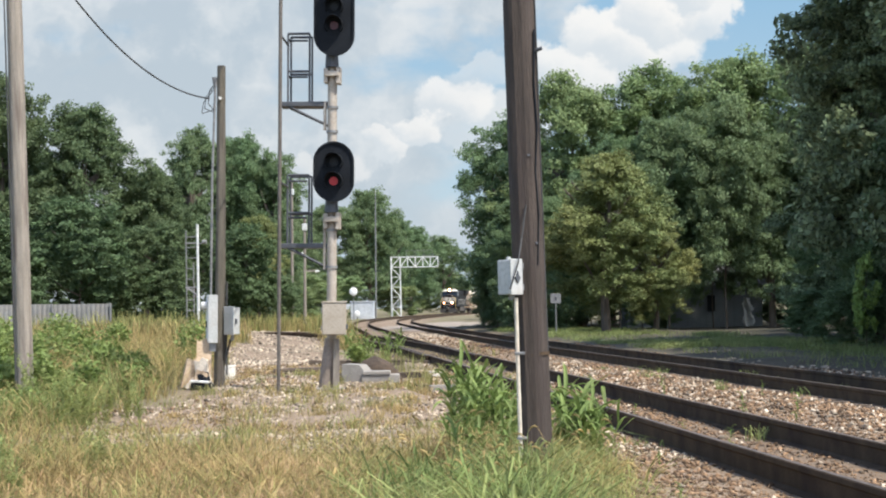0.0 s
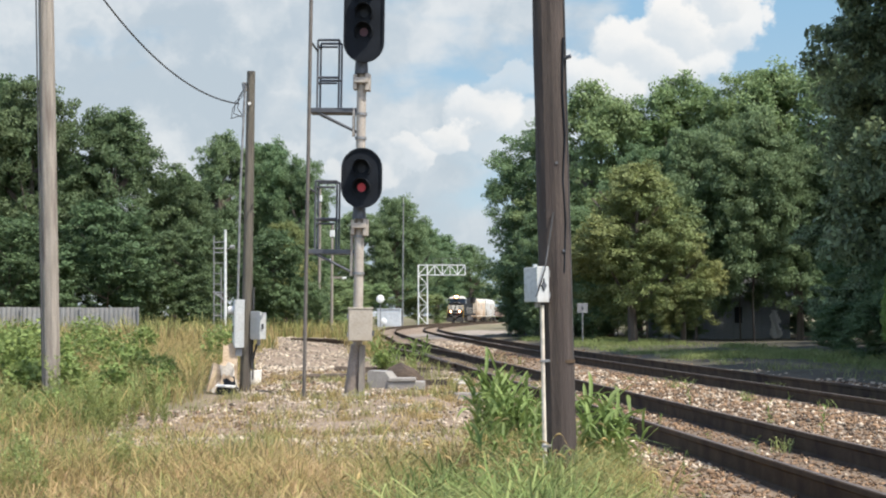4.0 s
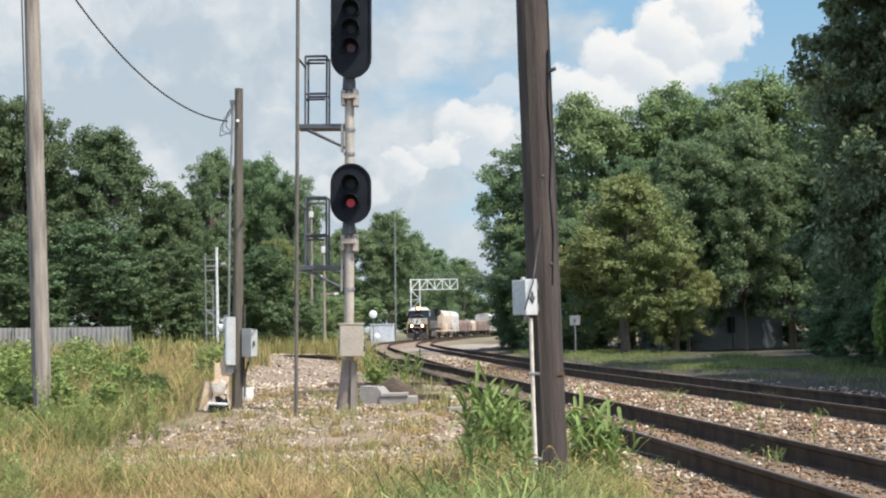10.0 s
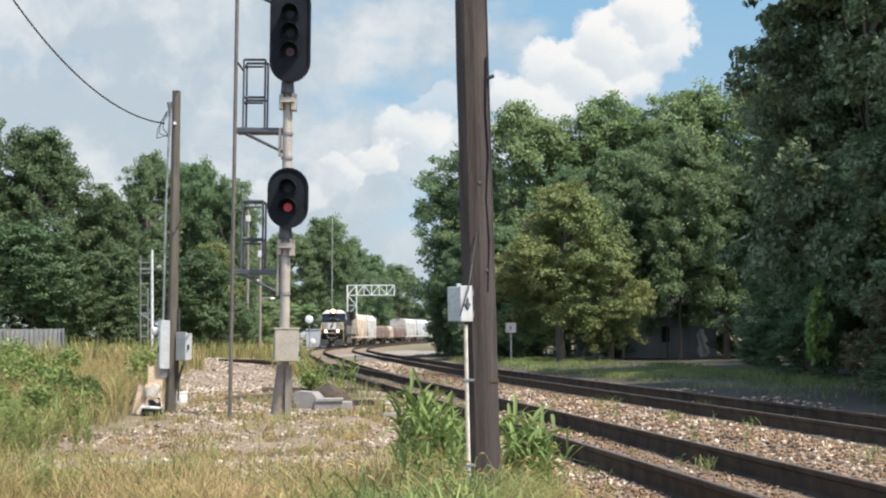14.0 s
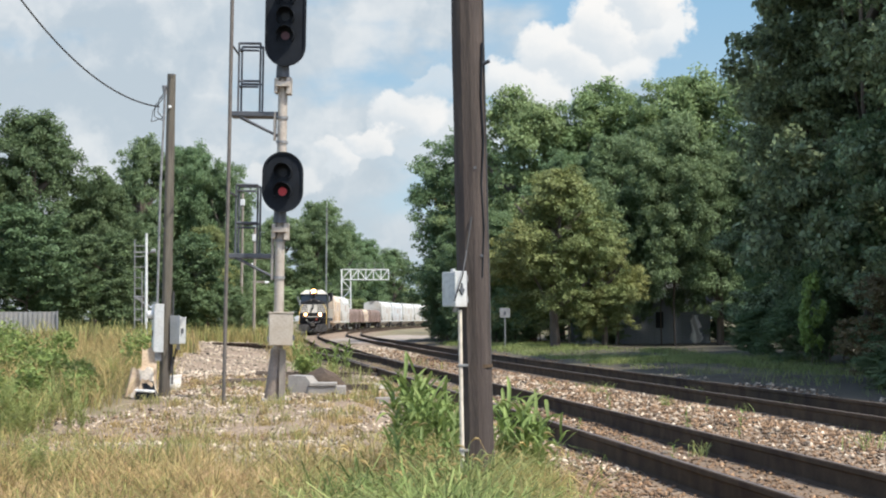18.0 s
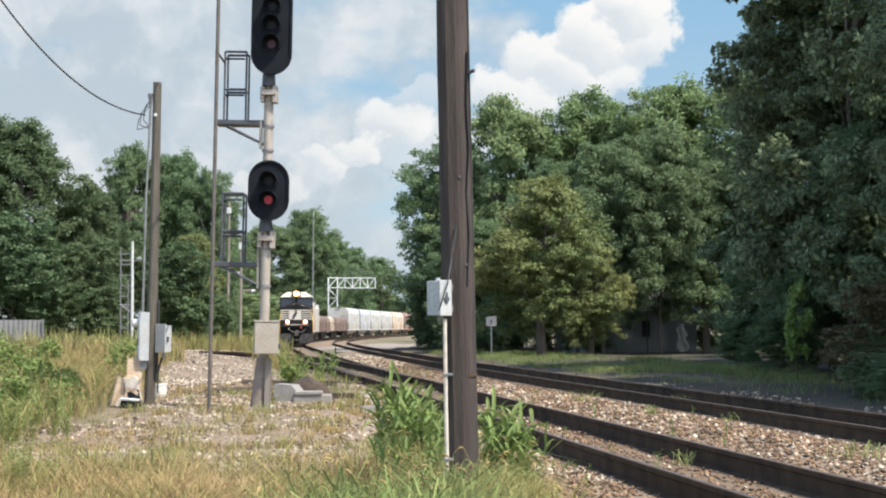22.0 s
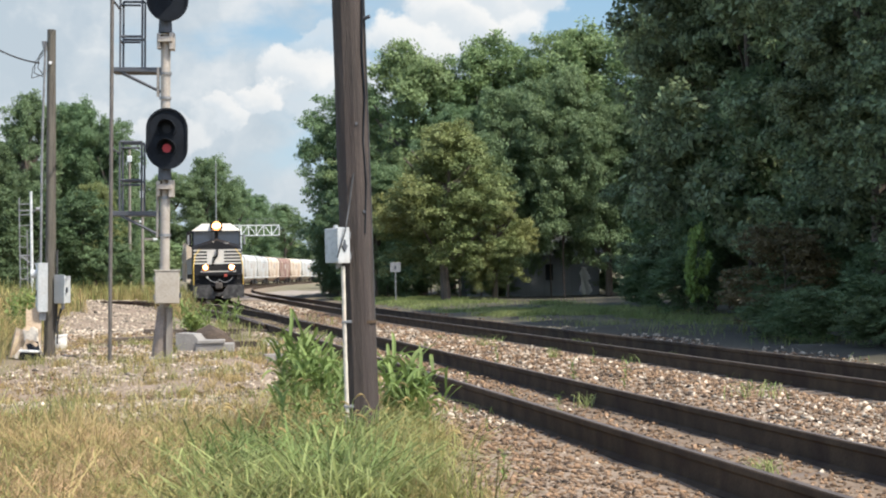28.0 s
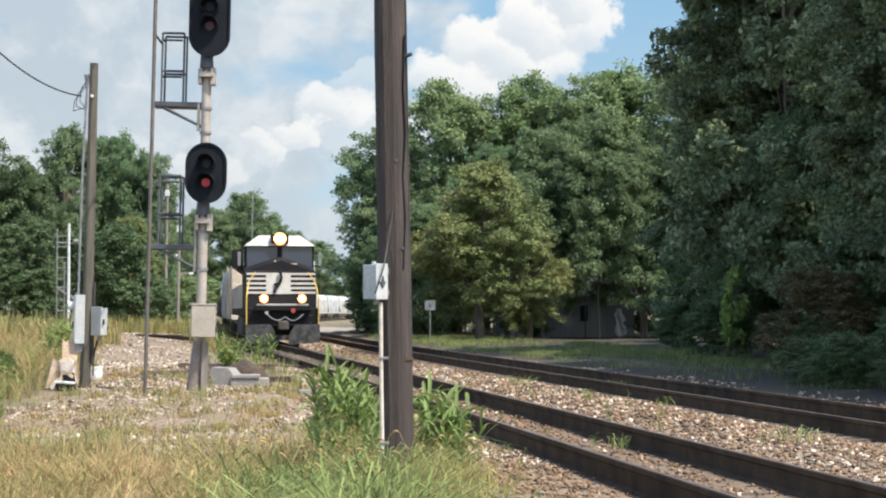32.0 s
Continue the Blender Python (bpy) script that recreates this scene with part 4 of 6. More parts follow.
    bars("cable", [((-0.06, 0, -0.1), (-0.2, 0.05, -0.42)), ((-0.2, 0.05, -0.42), (-0.24, 0.08, -0.8)), ((-0.02, 0, -0.1), (-0.17, 0.03, -0.3))], 0.016, CABLE, f, "drooping black cables")
    # rubbish at the foot
    rnd = random.Random(5)
    # The black slab stands in for the dark hollow between the boards.
    for k, (dx, dy, w, h, tilt, turn, mat_) in enumerate(((-0.42, -0.5, 0.34, 1.02, 6, 10, DEBRIS_TAN), (-0.3, -0.62, 0.3, 0.62, -8, -12, BLEACHED_SLAB), (-0.6, -0.55, 0.36, 0.62, 14, 25, DEBRIS_TAN),
                                                          (-0.5, -0.72, 0.26, 0.42, 26, 15, DEBRIS_TAN), (-0.24, -0.7, 0.22, 0.36, -14, 30, BLACK_PAINT), (-0.6, -0.7, 0.2, 0.26, 30, -20, BLEACHED_SLAB))):
        bm = bmesh.new()
        out = [(-w / 2, 0), (w / 2, 0.02), (w / 2 - 0.02, h * 0.5), (w * 0.36, h * 0.78), (w * 0.42, h * 0.9), (w * 0.08, h), (-w * 0.18, h * 0.9), (-w * 0.42, h * 0.94), (-w / 2 + 0.03, h * 0.45)]
        slab(bm, [(a + rnd.uniform(-.035, .035), b) for a, b in out], -0.04, 0.04)
        o = part("broken_board", bm, mat_)
        o.matrix_world = leaning(x + dx + 0.15, y + dy, base + 0.13, tilt, turn) @ pose(0, 0, 0, -8)
        tagged(o, "broken slab leaning near a pole, bleached, or black for a hollow", "board", "broken boards")
    bk = empty("bucket", leaning(-6.32, 37.5, float(ground_z(-6.32, 37.5)), -6))
    tagged(bk, "dirty white plastic bucket lying by the pole", "bucket")
    bm = bmesh.new()
    tube(bm, (0, 0, 0), (0, 0, 0.32), 0.15, 0.19, 18)
    part("body", bm, WHITE_PLASTIC, bk)
    bm = bmesh.new()
    bmesh.ops.create_cone(bm, segments=18, radius1=0.2, radius2=0.2, depth=0.035, matrix=Matrix.Translation((0, 0, 0.31)))
    part("rim", bm, WHITE_PLASTIC, bk)
    pl = empty("plastic_tub", leaning(x - 0.2, y - 0.92, base + 0.12, 4))
    tagged(pl, "dark plastic tub with a pale lid on the gravel", "tub")
    part("body", box(bmesh.new(), -0.16, 0.16, -0.12, 0.12, 0, 0.16, 0.03), BLACK_PAINT, pl)
    part("lid", box(bmesh.new(), -0.18, 0.18, -0.14, 0.14, 0.16, 0.2, 0.015), WHITE_PLASTIC, pl)
    # the service cable that hangs over to the pole
    a, b = Vector((x - 0.08, y - 0.1, base + 5.8)), Vector((-7.93, 27.0, 8.2))
    cu = bpy.data.curves.new("service_cable", "CURVE")
    cu.dimensions, cu.bevel_depth, cu.bevel_resolution = "3D", 0.015, 2
    sp = cu.splines.new("POLY")
    n = 40
    sp.points.add(n)
    for i in range(n + 1):
        t = i / n
        q = a.lerp(b, t) - Vector((0, 0, 4 * 0.66 * t * (1 - t)))
        sp.points[i].co = (*q, 1)
    cu.materials.append(CABLE)
    tagged(new("service_cable", cu), "black twisted overhead service cable sagging between two poles", "cable")


left_pole()


def outer_pole():
    x, y = -7.84, 27.0
    base = float(ground_z(x, y)) - 0.1
    p = empty("utility_pole", leaning(x, y, base, -1.3))
    tagged(p, "grey weathered wooden utility pole in tall weeds", "utility pole", "wooden poles")
    wooden_shaft("shaft", 8.6, 0.144, 0.12, GREY_WOOD, p, 11)
    bars("ground_wire", [((-0.13, -0.12, 0.3), (-0.12, -0.1, 8.2))], 0.012, CABLE, p, "dark wire running down the pole")
    part("crossarm", box(bmesh.new(), -0.5, 0.25, -0.22, -0.12, 7.75, 7.87, 0.01), GREY_WOOD, p)
    for dx in (-0.42, 0.15):
        part("insulator", tube(bmesh.new(), (dx, -0.17, 7.87), (dx, -0.17, 8.0), 0.04, 0.03), DARK_STEEL, p)


outer_pole()


# ---- the signal ----
def capsule(w, h, n=14):
    """An outline with round ends, middle at the origin, in x and z."""
    r = w / 2
    s = h / 2 - r
    top = [(r * math.cos(math.pi * i / n), s + r * math.sin(math.pi * i / n)) for i in range(n + 1)]
    return top + [(-a, -b) for a, b in top]


def signal_head(parent, z, height, lights, lit):
    """A black oval background with hooded lenses."""
    h = part("signal_head", slab(bmesh.new(), capsule(0.76, height), -0.30, -0.27), BLACK_PAINT, parent, "black oval signal head with hooded lamps")
    h.location = (0.06, 0.0, z)
    part("rim", slab_ring(capsule(0.77, height + 0.01), capsule(0.70, height - 0.06), -0.33, -0.25), BLACK_PAINT, h)
    part("housing", box(bmesh.new(), -0.15, 0.15, -0.27, -0.10, -height / 2 + 0.16, height / 2 - 0.16, 0.03), BLACK_PAINT, h)
    for k in range(lights):
        lz = (k - (lights - 1) / 2) * 0.36
        red = k == lit
        b = bmesh.new()
        tube(b, (0, -0.315, lz), (0, -0.30, lz), 0.08, n=20)
        part("lens", b, (LENS_RED if lights == 2 else LENS_DIM) if red else LENS_DARK, h, "red lens, dimly lit" if red else "dark unlit lens")
        # a hood: the upper three quarters of a tube
        vs, fs = [], []
        n = 18
        for i in range(n + 1):
            a = math.radians(-40 + 260 * i / n)
            for r, y in ((0.178, -0.30), (0.165, -0.30 - 0.30 * (0.35 + 0.65 * max(0, math.sin(a))))):
                vs.append((r * math.cos(a), y, lz + r * math.sin(a)))
            for r, y in ((0.168, -0.30), (0.155, -0.30 - 0.30 * (0.35 + 0.65 * max(0, math.sin(a))))):
                vs.append((r * math.cos(a), y, lz + r * math.sin(a)))
        for i in range(n):
            a = 4 * i
            fs += [(a, a + 4, a + 5, a + 1), (a + 2, a + 3, a + 7, a + 6), (a + 1, a + 5, a + 7, a + 3)]
        part_of("hood", raw("hood", vs, fs, BLACK_PAINT), None, h)
    return h


def slab_ring(outer, inner, y0, y1):
    bm = bmesh.new()
    n = len(outer)
    lay = [[bm.verts.new((x, y, z)) for x, z in o] for o, y in ((outer, y0), (inner, y0), (outer, y1), (inner, y1))]
    for i in range(n):
        j = (i + 1) % n
        bm.faces.new((lay[0][i], lay[0][j], lay[1][j], lay[1][i]))
        bm.faces.new((lay[2][j], lay[2][i], lay[3][i], lay[3][j]))
        bm.faces.new((lay[0][j], lay[0][i], lay[2][i], lay[2][j]))
        bm.faces.new((lay[1][i], lay[1][j], lay[3][j], lay[3][i]))
    return bm


def signal():
    x, y = -3.46, 32.0
    base = float(ground_z(x, y)) - 0.13
    s = empty("railway_signal", leaning(x, y, base, 1.1))
    tagged(s, "tall silver railway signal mast with two black heads", "railway signal")
    part("mast", tube(bmesh.new(), (0, 0, 0.95), (0, 0, 9.9), 0.094, 0.086, 20), SIGNAL_PAINT, s, smooth=False)
    part("base", tube(bmesh.new(), (-0.10, 0.0, -0.02), (0.0, 0, 1.1), 0.17, 0.13, 14), DEBRIS_BASE, s, "rust-stained tapered iron base")
    part("footing", box(bmesh.new(), -0.3, 0.26, -0.22, 0.22, -0.05, 0.17, 0.02), CONCRETE, s, "weathered concrete footing block")
    part("plank", box(bmesh.new(), 0.05, 0.17, -0.2, -0.15, 0.05, 1.1, 0.006), GREY_WOOD, s, "pale weathered plank against the base")
    for z in (2.45, 3.15, 5.02, 5.48, 7.5):
        bm = bmesh.new()
        bmesh.ops.create_cone(bm, segments=20, radius1=0.112, radius2=0.112, depth=0.05, matrix=Matrix.Translation((0, 0, z)))
        part("collar", bm, GALV, s)
    for z in (3.36, 6.12, 8.9):
        bm = bmesh.new()
        box(bm, -0.15, -0.08, -0.16, 0.1, z - 0.18, z + 0.1, 0.01)
        box(bm, 0.08, 0.17, -0.16, 0.1, z - 0.2, z + 0.12, 0.01)
        box(bm, -0.13, 0.14, -0.2, -0.12, z - 0.06, z + 0.04, 0.01)
        part("clamp", bm, SIGNAL_PAINT, s)
        part("junction", tube(bmesh.new(), (0, -0.08, z + 0.12), (0, -0.08, z + 0.5), 0.13, 0.11, 12), DARK_STEEL, s)
    bars("cable_pipe", [((-0.14, 0.02, 2.4), (-0.14, 0.02, 3.3))], 0.03, SIGNAL_PAINT, s)
    bars("cable_pipe", [((-0.14, 0.02, 5.05), (-0.14, 0.02, 5.6))], 0.03, SIGNAL_PAINT, s)
    signal_head(s, 4.24, 1.13, 2, 0)
    signal_head(s, 7.36, 1.86, 3, 0)
    # three maintainer's platforms behind the heads
    for k, z in enumerate((2.86, 5.56, 8.32)):
        pf = part("platform", box(bmesh.new(), -1.0, -0.08, 0.0, 0.5, z - 0.05, z + 0.04, 0.008), DARK_STEEL, s, "dark steel maintenance platform")
        bars("brace", [((-0.85, 0.04, z - 0.04), (-0.08, 0.02, z - 0.42)), ((-0.85, 0.44, z - 0.04), (-0.08, 0.1, z - 0.42))], 0.024, DARK_STEEL, pf)
        for yy in (0.03, 0.47):
            for xx in (-0.85, -0.44):
                bars("post", [((xx, yy, z), (xx, yy, z + 1.34))], 0.02, DARK_STEEL, pf)
            for zz in (0.62, 1.34):
                bars("handrail", [((-0.85, yy, z + zz), (-0.44, yy, z + zz))], 0.024, DARK_STEEL, pf)
        for zz in (0.54, 1.24):
            bars("handrail", [((-0.85, 0.03, z + zz), (-0.85, 0.47, z + zz)), ((-0.82, 0.25, z + zz), (-0.5, 0.25, z + zz))], 0.02, DARK_STEEL, pf)
        bars("ladder_tie", [((-0.83, -1.15, z + 1.12), (-0.85, 0.03, z + 1.12))], 0.02, DARK_STEEL, pf)
    # the ladder, seen edge on
    foot, run = Vector((-0.8, -1.5, 0.05)), Vector((-0.055, 0.41, 0.0))
    rise_up = Vector((0.012, 0.0, 9.85))
    ld = bars("ladder", [(foot, foot + rise_up)], 0.034, LADDER_STEEL, s, "dark steel access ladder seen edge-on")
    bars("ladder_rail", [(foot + run, foot + run + rise_up)], 0.034, LADDER_STEEL, ld)
    for i in range(32):
        a = foot + rise_up * ((0.3 + i * 0.3) / 9.9)
        bars("rung", [(a, a + run)], 0.012, LADDER_STEEL, ld, n=6)
    # the case on the mast
    c = empty("signal_case", leaning(x + 0.1, y - 0.26, base + 1.17, 0.8, 4))
    tagged(c, "beige weathered metal relay case fixed to a signal mast", "relay case")
    part("case", box(bmesh.new(), -0.225, 0.225, -0.14, 0.14, 0, 0.60, 0.01), BOX_TAN, c)
    part("door", box(bmesh.new(), -0.215, 0.215, -0.16, -0.142, 0.01, 0.59, 0.008), BOX_TAN, c)
    part("roof", box(bmesh.new(), -0.24, 0.24, -0.17, 0.16, 0.6, 0.63, 0.008), BOX_TAN, c)
    for z in (0.12, 0.46):
        part("hinge", box(bmesh.new(), -0.243, -0.226, -0.16, -0.1, z - 0.05, z + 0.05), GALV, c)
    part("hasp", box(bmesh.new(), 0.226, 0.26, -0.15, -0.09, 0.1, 0.2, 0.005), DARK_STEEL, c)
    part("back_plate", box(bmesh.new(), -0.1, 0.1, 0.14, 0.18, 0.05, 0.55), GALV, c)


DEBRIS_BASE = surface("rust_stained_iron", (0.2, 0.16, 0.13), (0.3, 0.25, 0.21), 3, 0.85, bump=0.3, fine=25, stain=(0.12, 0.08, 0.06))
signal()


# ---- small ground fixtures ----
BALLAST_DIRT = surface("dark_soil", (0.05, 0.036, 0.026), (0.085, 0.06, 0.042), 3, 0.95, bump=1.0, fine=20)


def ground_fixtures():
    def at(x, y):
        return float(ground_z(x, y))

    v = empty("cable_vault", pose(-3.27, 35.4, at(-3.27, 35.4) - 0.03, 0, 0, -10) @ Matrix.Scale(1.0, 4))
    tagged(v, "pale grey concrete cable vault beside the tracks", "cable vault")
    part("body", slab(bmesh.new(), [(-0.26, 0), (0.28, 0), (0.28, 0.2), (0.12, 0.38), (-0.24, 0.4)], -0.3, 0.3), CONCRETE, v)
    part("end_plate", box(bmesh.new(), -0.275, -0.262, -0.2, 0.2, 0.1, 0.33, 0.005), DARK_STEEL, v, "dark iron end plate")
    w = empty("cable_vault", pose(-2.84, 35.3, at(-2.84, 35.3) - 0.04, 0, 0, 3) @ Matrix.Scale(1.1, 4))
    tagged(w, "low concrete trough with a flat pale lid", "cable vault")
    part("body", box(bmesh.new(), -0.3, 0.42, -0.25, 0.25, 0, 0.17, 0.02), CONCRETE, w)
    part("lid", box(bmesh.new(), -0.27, 0.25, -0.28, 0.22, 0.17, 0.235, 0.012), CONCRETE, w)
    rng = np.random.default_rng(31)
    bm = bmesh.new()
    bmesh.ops.create_icosphere(bm, subdivisions=3, radius=1.0)
    for q in bm.verts:
        q.co = Vector((q.co.x * 0.55, q.co.y * 0.4, max(q.co.z, 0) ** 1.4 * 0.5)) * (1 + rng.uniform(-0.06, 0.06))
    heap = part("mound", bm, BALLAST_DIRT)
    heap.location = (-2.95, 36.1, at(-2.95, 36.1) - 0.02)
    tagged(heap, "dark mound of soil behind a concrete vault", "soil")
    for x, y, turn, ln in ((-1.2, 33.5, 20, 0.5),):
        o = part("cable_trough", box(bmesh.new(), -ln, ln, -0.09, 0.09, 0, 0.16, 0.015), CONCRETE)
        o.matrix_world = pose(x, y, at(x, y) - 0.01, 0, 0, turn)
        tagged(o, "short pale concrete cable trough on gravel", "cable trough", "cable troughs")
    rnd = random.Random(9)
    for k, (x, y, ln, turn) in enumerate(((-4.35, 47, 1.3, 3), (-4.1, 44, 1.0, -4), (-4.6, 41, 1.2, 6), (-3.2, 52, 1.5, -8), (-2.9, 36.5, 0.9, 12))):
        bm = bmesh.new()
        box(bm, -ln, ln, -0.11, 0.11, 0, 0.11, 0.015)
        for vtx in bm.verts:
            vtx.co += Vector((rnd.uniform(-.03, .03), rnd.uniform(-.015, .015), rnd.uniform(-.015, .015)))
        o = part("old_tie", bm, TIE_WOOD)
        o.matrix_world = pose(x, y, at(x, y) + 0.0, 0, rnd.uniform(-2, 2), turn)
        tagged(o, "rotten old wooden railway tie lying on gravel", "railway tie", "discarded ties")


ground_fixtures()


# ---- things far down the line ----
def gantry():
    x0, y, top = -18.75, 270.0, 9.6
    g = empty("signal_gantry", pose(x0, y, 0))
    tagged(g, "white steel lattice cantilever signal gantry over the track", "signal gantry")
    r = 0.075
    legs = [(0, 0), (1.45, 0), (0, 1.2), (1.45, 1.2)]
    for lx, ly in legs:
        bars("leg", [((lx, ly, 0), (lx, ly, top))], r, WHITE_STEEL, g)
    for k in range(6):
        z0, z1 = k * top / 6, (k + 1) * top / 6
        a, b = (0, 1.45) if k % 2 else (1.45, 0)
        bars("lacing", [((a, 0, z0), (b, 0, z1)), ((a, 1.2, z0), (b, 1.2, z1)), ((0, 0, z0), (0, 1.2, z1)), ((0, 0, z1), (1.45, 0, z1))], 0.042, WHITE_STEEL, g)
    for yy in (0, 1.2):
        for z in (top, top - 1.6):
            bars("chord", [((0, yy, z), (7.5, yy, z - 0.05))], r * 0.9, WHITE_STEEL, g)
        for k in range(5):
            u, v = 1.45 + k * 1.21, 1.45 + (k + 1) * 1.21
            zz = (top, top - 1.6) if k % 2 else (top - 1.6, top)
            bars("web", [((u, yy, zz[0]), (v, yy, zz[1])), ((v, yy, top), (v, yy, top - 1.6))], 0.04, WHITE_STEEL, g)
    for k in range(4):
        u = 2.5 + k * 1.4
        bars("railing", [((u, 0, top), (u, 0, top + 1.0)), ((2.5, 0, top + 1.0), (6.7, 0, top + 1.0))], 0.03, GALV, g)
    part("walkway", box(bmesh.new(), 1.4, 7.6, -0.1, 1.3, top - 1.72, top - 1.66), GALV, g)


WHITE_STEEL = surface("pale_galvanised_lattice", (0.55, 0.56, 0.54), (0.64, 0.65, 0.63), 2, 0.6, fine=10)
gantry()


def far_things():
    def at(x, y):
        return float(ground_z(x, y))

    h = empty("equipment_hut", pose(-20.0, 231, at(-20, 231)))
    tagged(h, "silver metal equipment hut beside the line", "equipment hut")
    part("wall", box(bmesh.new(), -1.55, 1.55, -1.2, 1.2, 0, 2.35, 0.03), SILVER, h)
    part("roof", box(bmesh.new(), -1.65, 1.65, -1.3, 1.3, 2.35, 2.47, 0.02), SILVER, h)
    part("door", box(bmesh.new(), -0.4, 0.5, -1.24, -1.2, 0.1, 2.1), SILVER, h)
    for k, (x, z, r, hgt) in enumerate(((-21.0, 3.75, 0.55, 3.2), (-20.55, 0.75, 0.42, 0.5))):
        d = empty("satellite_dish", pose(x, 228.5, at(x, 228.5)))
        tagged(d, "round white dish aerial on a post" if k == 0 else "small white dish near the ground", "dish aerial", "dishes")
        part("post", tube(bmesh.new(), (0, 0, 0), (0, 0, z), 0.06), GALV, d)
        bm = bmesh.new()
        bmesh.ops.create_uvsphere(bm, u_segments=20, v_segments=10, radius=r)
        bmesh.ops.scale(bm, vec=(1, 0.25, 1), verts=bm.verts)
        bmesh.ops.translate(bm, vec=(0, -0.15, z), verts=bm.verts)
        part("reflector", bm, WHITE_TRIM, d)
    # slender masts and poles
    for x, y, hgt, r, lab, mat_ in ((-18.9, 240, 17.6, 0.10, "very tall thin grey radio mast", GALV), (-13.35, 110, 7.5, 0.11, "slim wooden pole far down the line", GREY_WOOD),
                                    (-16.1, 125, 11.0, 0.12, "weathered utility pole far down the line", GREY_WOOD)):
        p = empty("mast", pose(x, y, at(x, y) - 0.1, 0, 0.6))
        tagged(p, lab, "pole", "far poles")
        part("shaft", tube(bmesh.new(), (0, 0, 0), (0, 0, hgt), r, r * 0.7), mat_, p)
        part("fitting", box(bmesh.new(), -0.16, 0.16, -0.12, 0.12, hgt - 0.9, hgt - 0.45, 0.03) if hgt < 12 else tube(bmesh.new(), (0, 0, hgt), (0, 0, hgt + 0.8), 0.03), WHITE_STEEL, p)
        if hgt < 12:
            part("crossarm", box(bmesh.new(), -0.1, 0.7, -0.06, 0.06, hgt * 0.52, hgt * 0.52 + 0.12), GREY_WOOD, p)
            part("lamp", tube(bmesh.new(), (0.7, 0, hgt * 0.52), (0.95, 0, hgt * 0.52 + 0.05), 0.1, 0.06), WHITE_STEEL, p)
    # the small signal beyond the grass, seen from behind, with its ladder
    q = empty("railway_signal", pose(-14.8, 80, at(-14.8, 80) - 0.1))
    tagged(q, "slim grey signal mast with a ladder cage seen from behind", "railway signal")
    part("mast", tube(bmesh.new(), (0, 0, 0), (0, 0, 5.4), 0.075, 0.06), WHITE_STEEL, q)
    for dx in (-0.55, -0.2):
        bars("ladder_rail", [((dx, 0, 0.3), (dx, 0, 5.1 if dx < -0.4 else 3.6))], 0.03, GALV, q)
    for i in range(9):
        z = 0.8 + i * 0.5
        bars("rung", [((-0.55, 0, z), (-0.2 if z < 3.7 else -0.05, 0, z))], 0.022, GALV, q)
    for a, b in (((-0.6, 0, 2.4), (0, 0, 2.4)), ((-0.6, 0, 4.5), (0, 0, 4.5)), ((-0.55, 0, 2.4), (0, 0, 2.0))):
        bars("bracket", [(a, b)], 0.035, GALV, q)
    part("lamp", tube(bmesh.new(), (0.25, -0.1, 4.55), (0.45, -0.1, 4.55), 0.1), GALV, q)
    bars("lamp_arm", [((0, 0, 4.4), (0.3, -0.1, 4.55))], 0.03, GALV, q)
    # the signpost by the tracks
    sg = empty("signpost", pose(2.36, 88, at(2.36, 88) - 0.05))
    tagged(sg, "small grey sign on a thin post, seen from behind", "sign")
    part("post", tube(bmesh.new(), (0, 0, 0), (0, 0, 2.05), 0.032), GALV, sg)
    part("plate", box(bmesh.new(), -0.27, 0.27, -0.03, 0.0, 1.64, 2.14, 0.01), GALV, sg)
    part("bracket", box(bmesh.new(), -0.05, 0.05, -0.05, 0.05, 1.8, 1.98), DARK_STEEL, sg)
    # the sheet fence
    fence = empty("sheet_fence", pose(0, 0, 0))
    tagged(fence, "grey sheet metal fence along the far grass", "fence")
    pm = bmesh.new()
    out = []
    for i in range(12):
        x = -1.2 + 0.2 * i
        out += [(x, -0.03), (x + 0.09, -0.03), (x + 0.11, 0.02), (x + 0.19, 0.02)]
    low = [pm.verts.new((x, y + d, 0)) for d in (0, 0.008) for x, y in out]
    high = [pm.verts.new((x, y + d, 1.95)) for d in (0, 0.008) for x, y in out]
    k = len(out)
    for i in range(k - 1):
        pm.faces.new((low[i], low[i + 1], high[i + 1], high[i]))
        pm.faces.new((low[k + i + 1], low[k + i], high[k + i], high[k + i + 1]))
        pm.faces.new((high[i], high[i + 1], high[k + i + 1], high[k + i]))
    me = bpy.data.meshes.new("panel")
    pm.to_mesh(me)
    pm.free()
    me.materials.append(FENCE_METAL)
    for i in range(9):
        x, y = -18.6 - i * 2.4, 73 - i * 0.6
        o = new("panel", me)
        o.parent = fence
        o.matrix_local = pose(x, y, 0.12 + 0.02 * (i % 3), 0, 0.4 * (i % 2), 14)
        bars("post", [((x + 1.2, y + 0.2, 0), (x + 1.2, y + 0.2, 2.1))], 0.05, GALV, fence)


SILVER = surface("silver_sheet", (0.5, 0.53, 0.55), (0.58, 0.6, 0.62), 1.0, 0.5, metal=0.3, fine=6)
far_things()


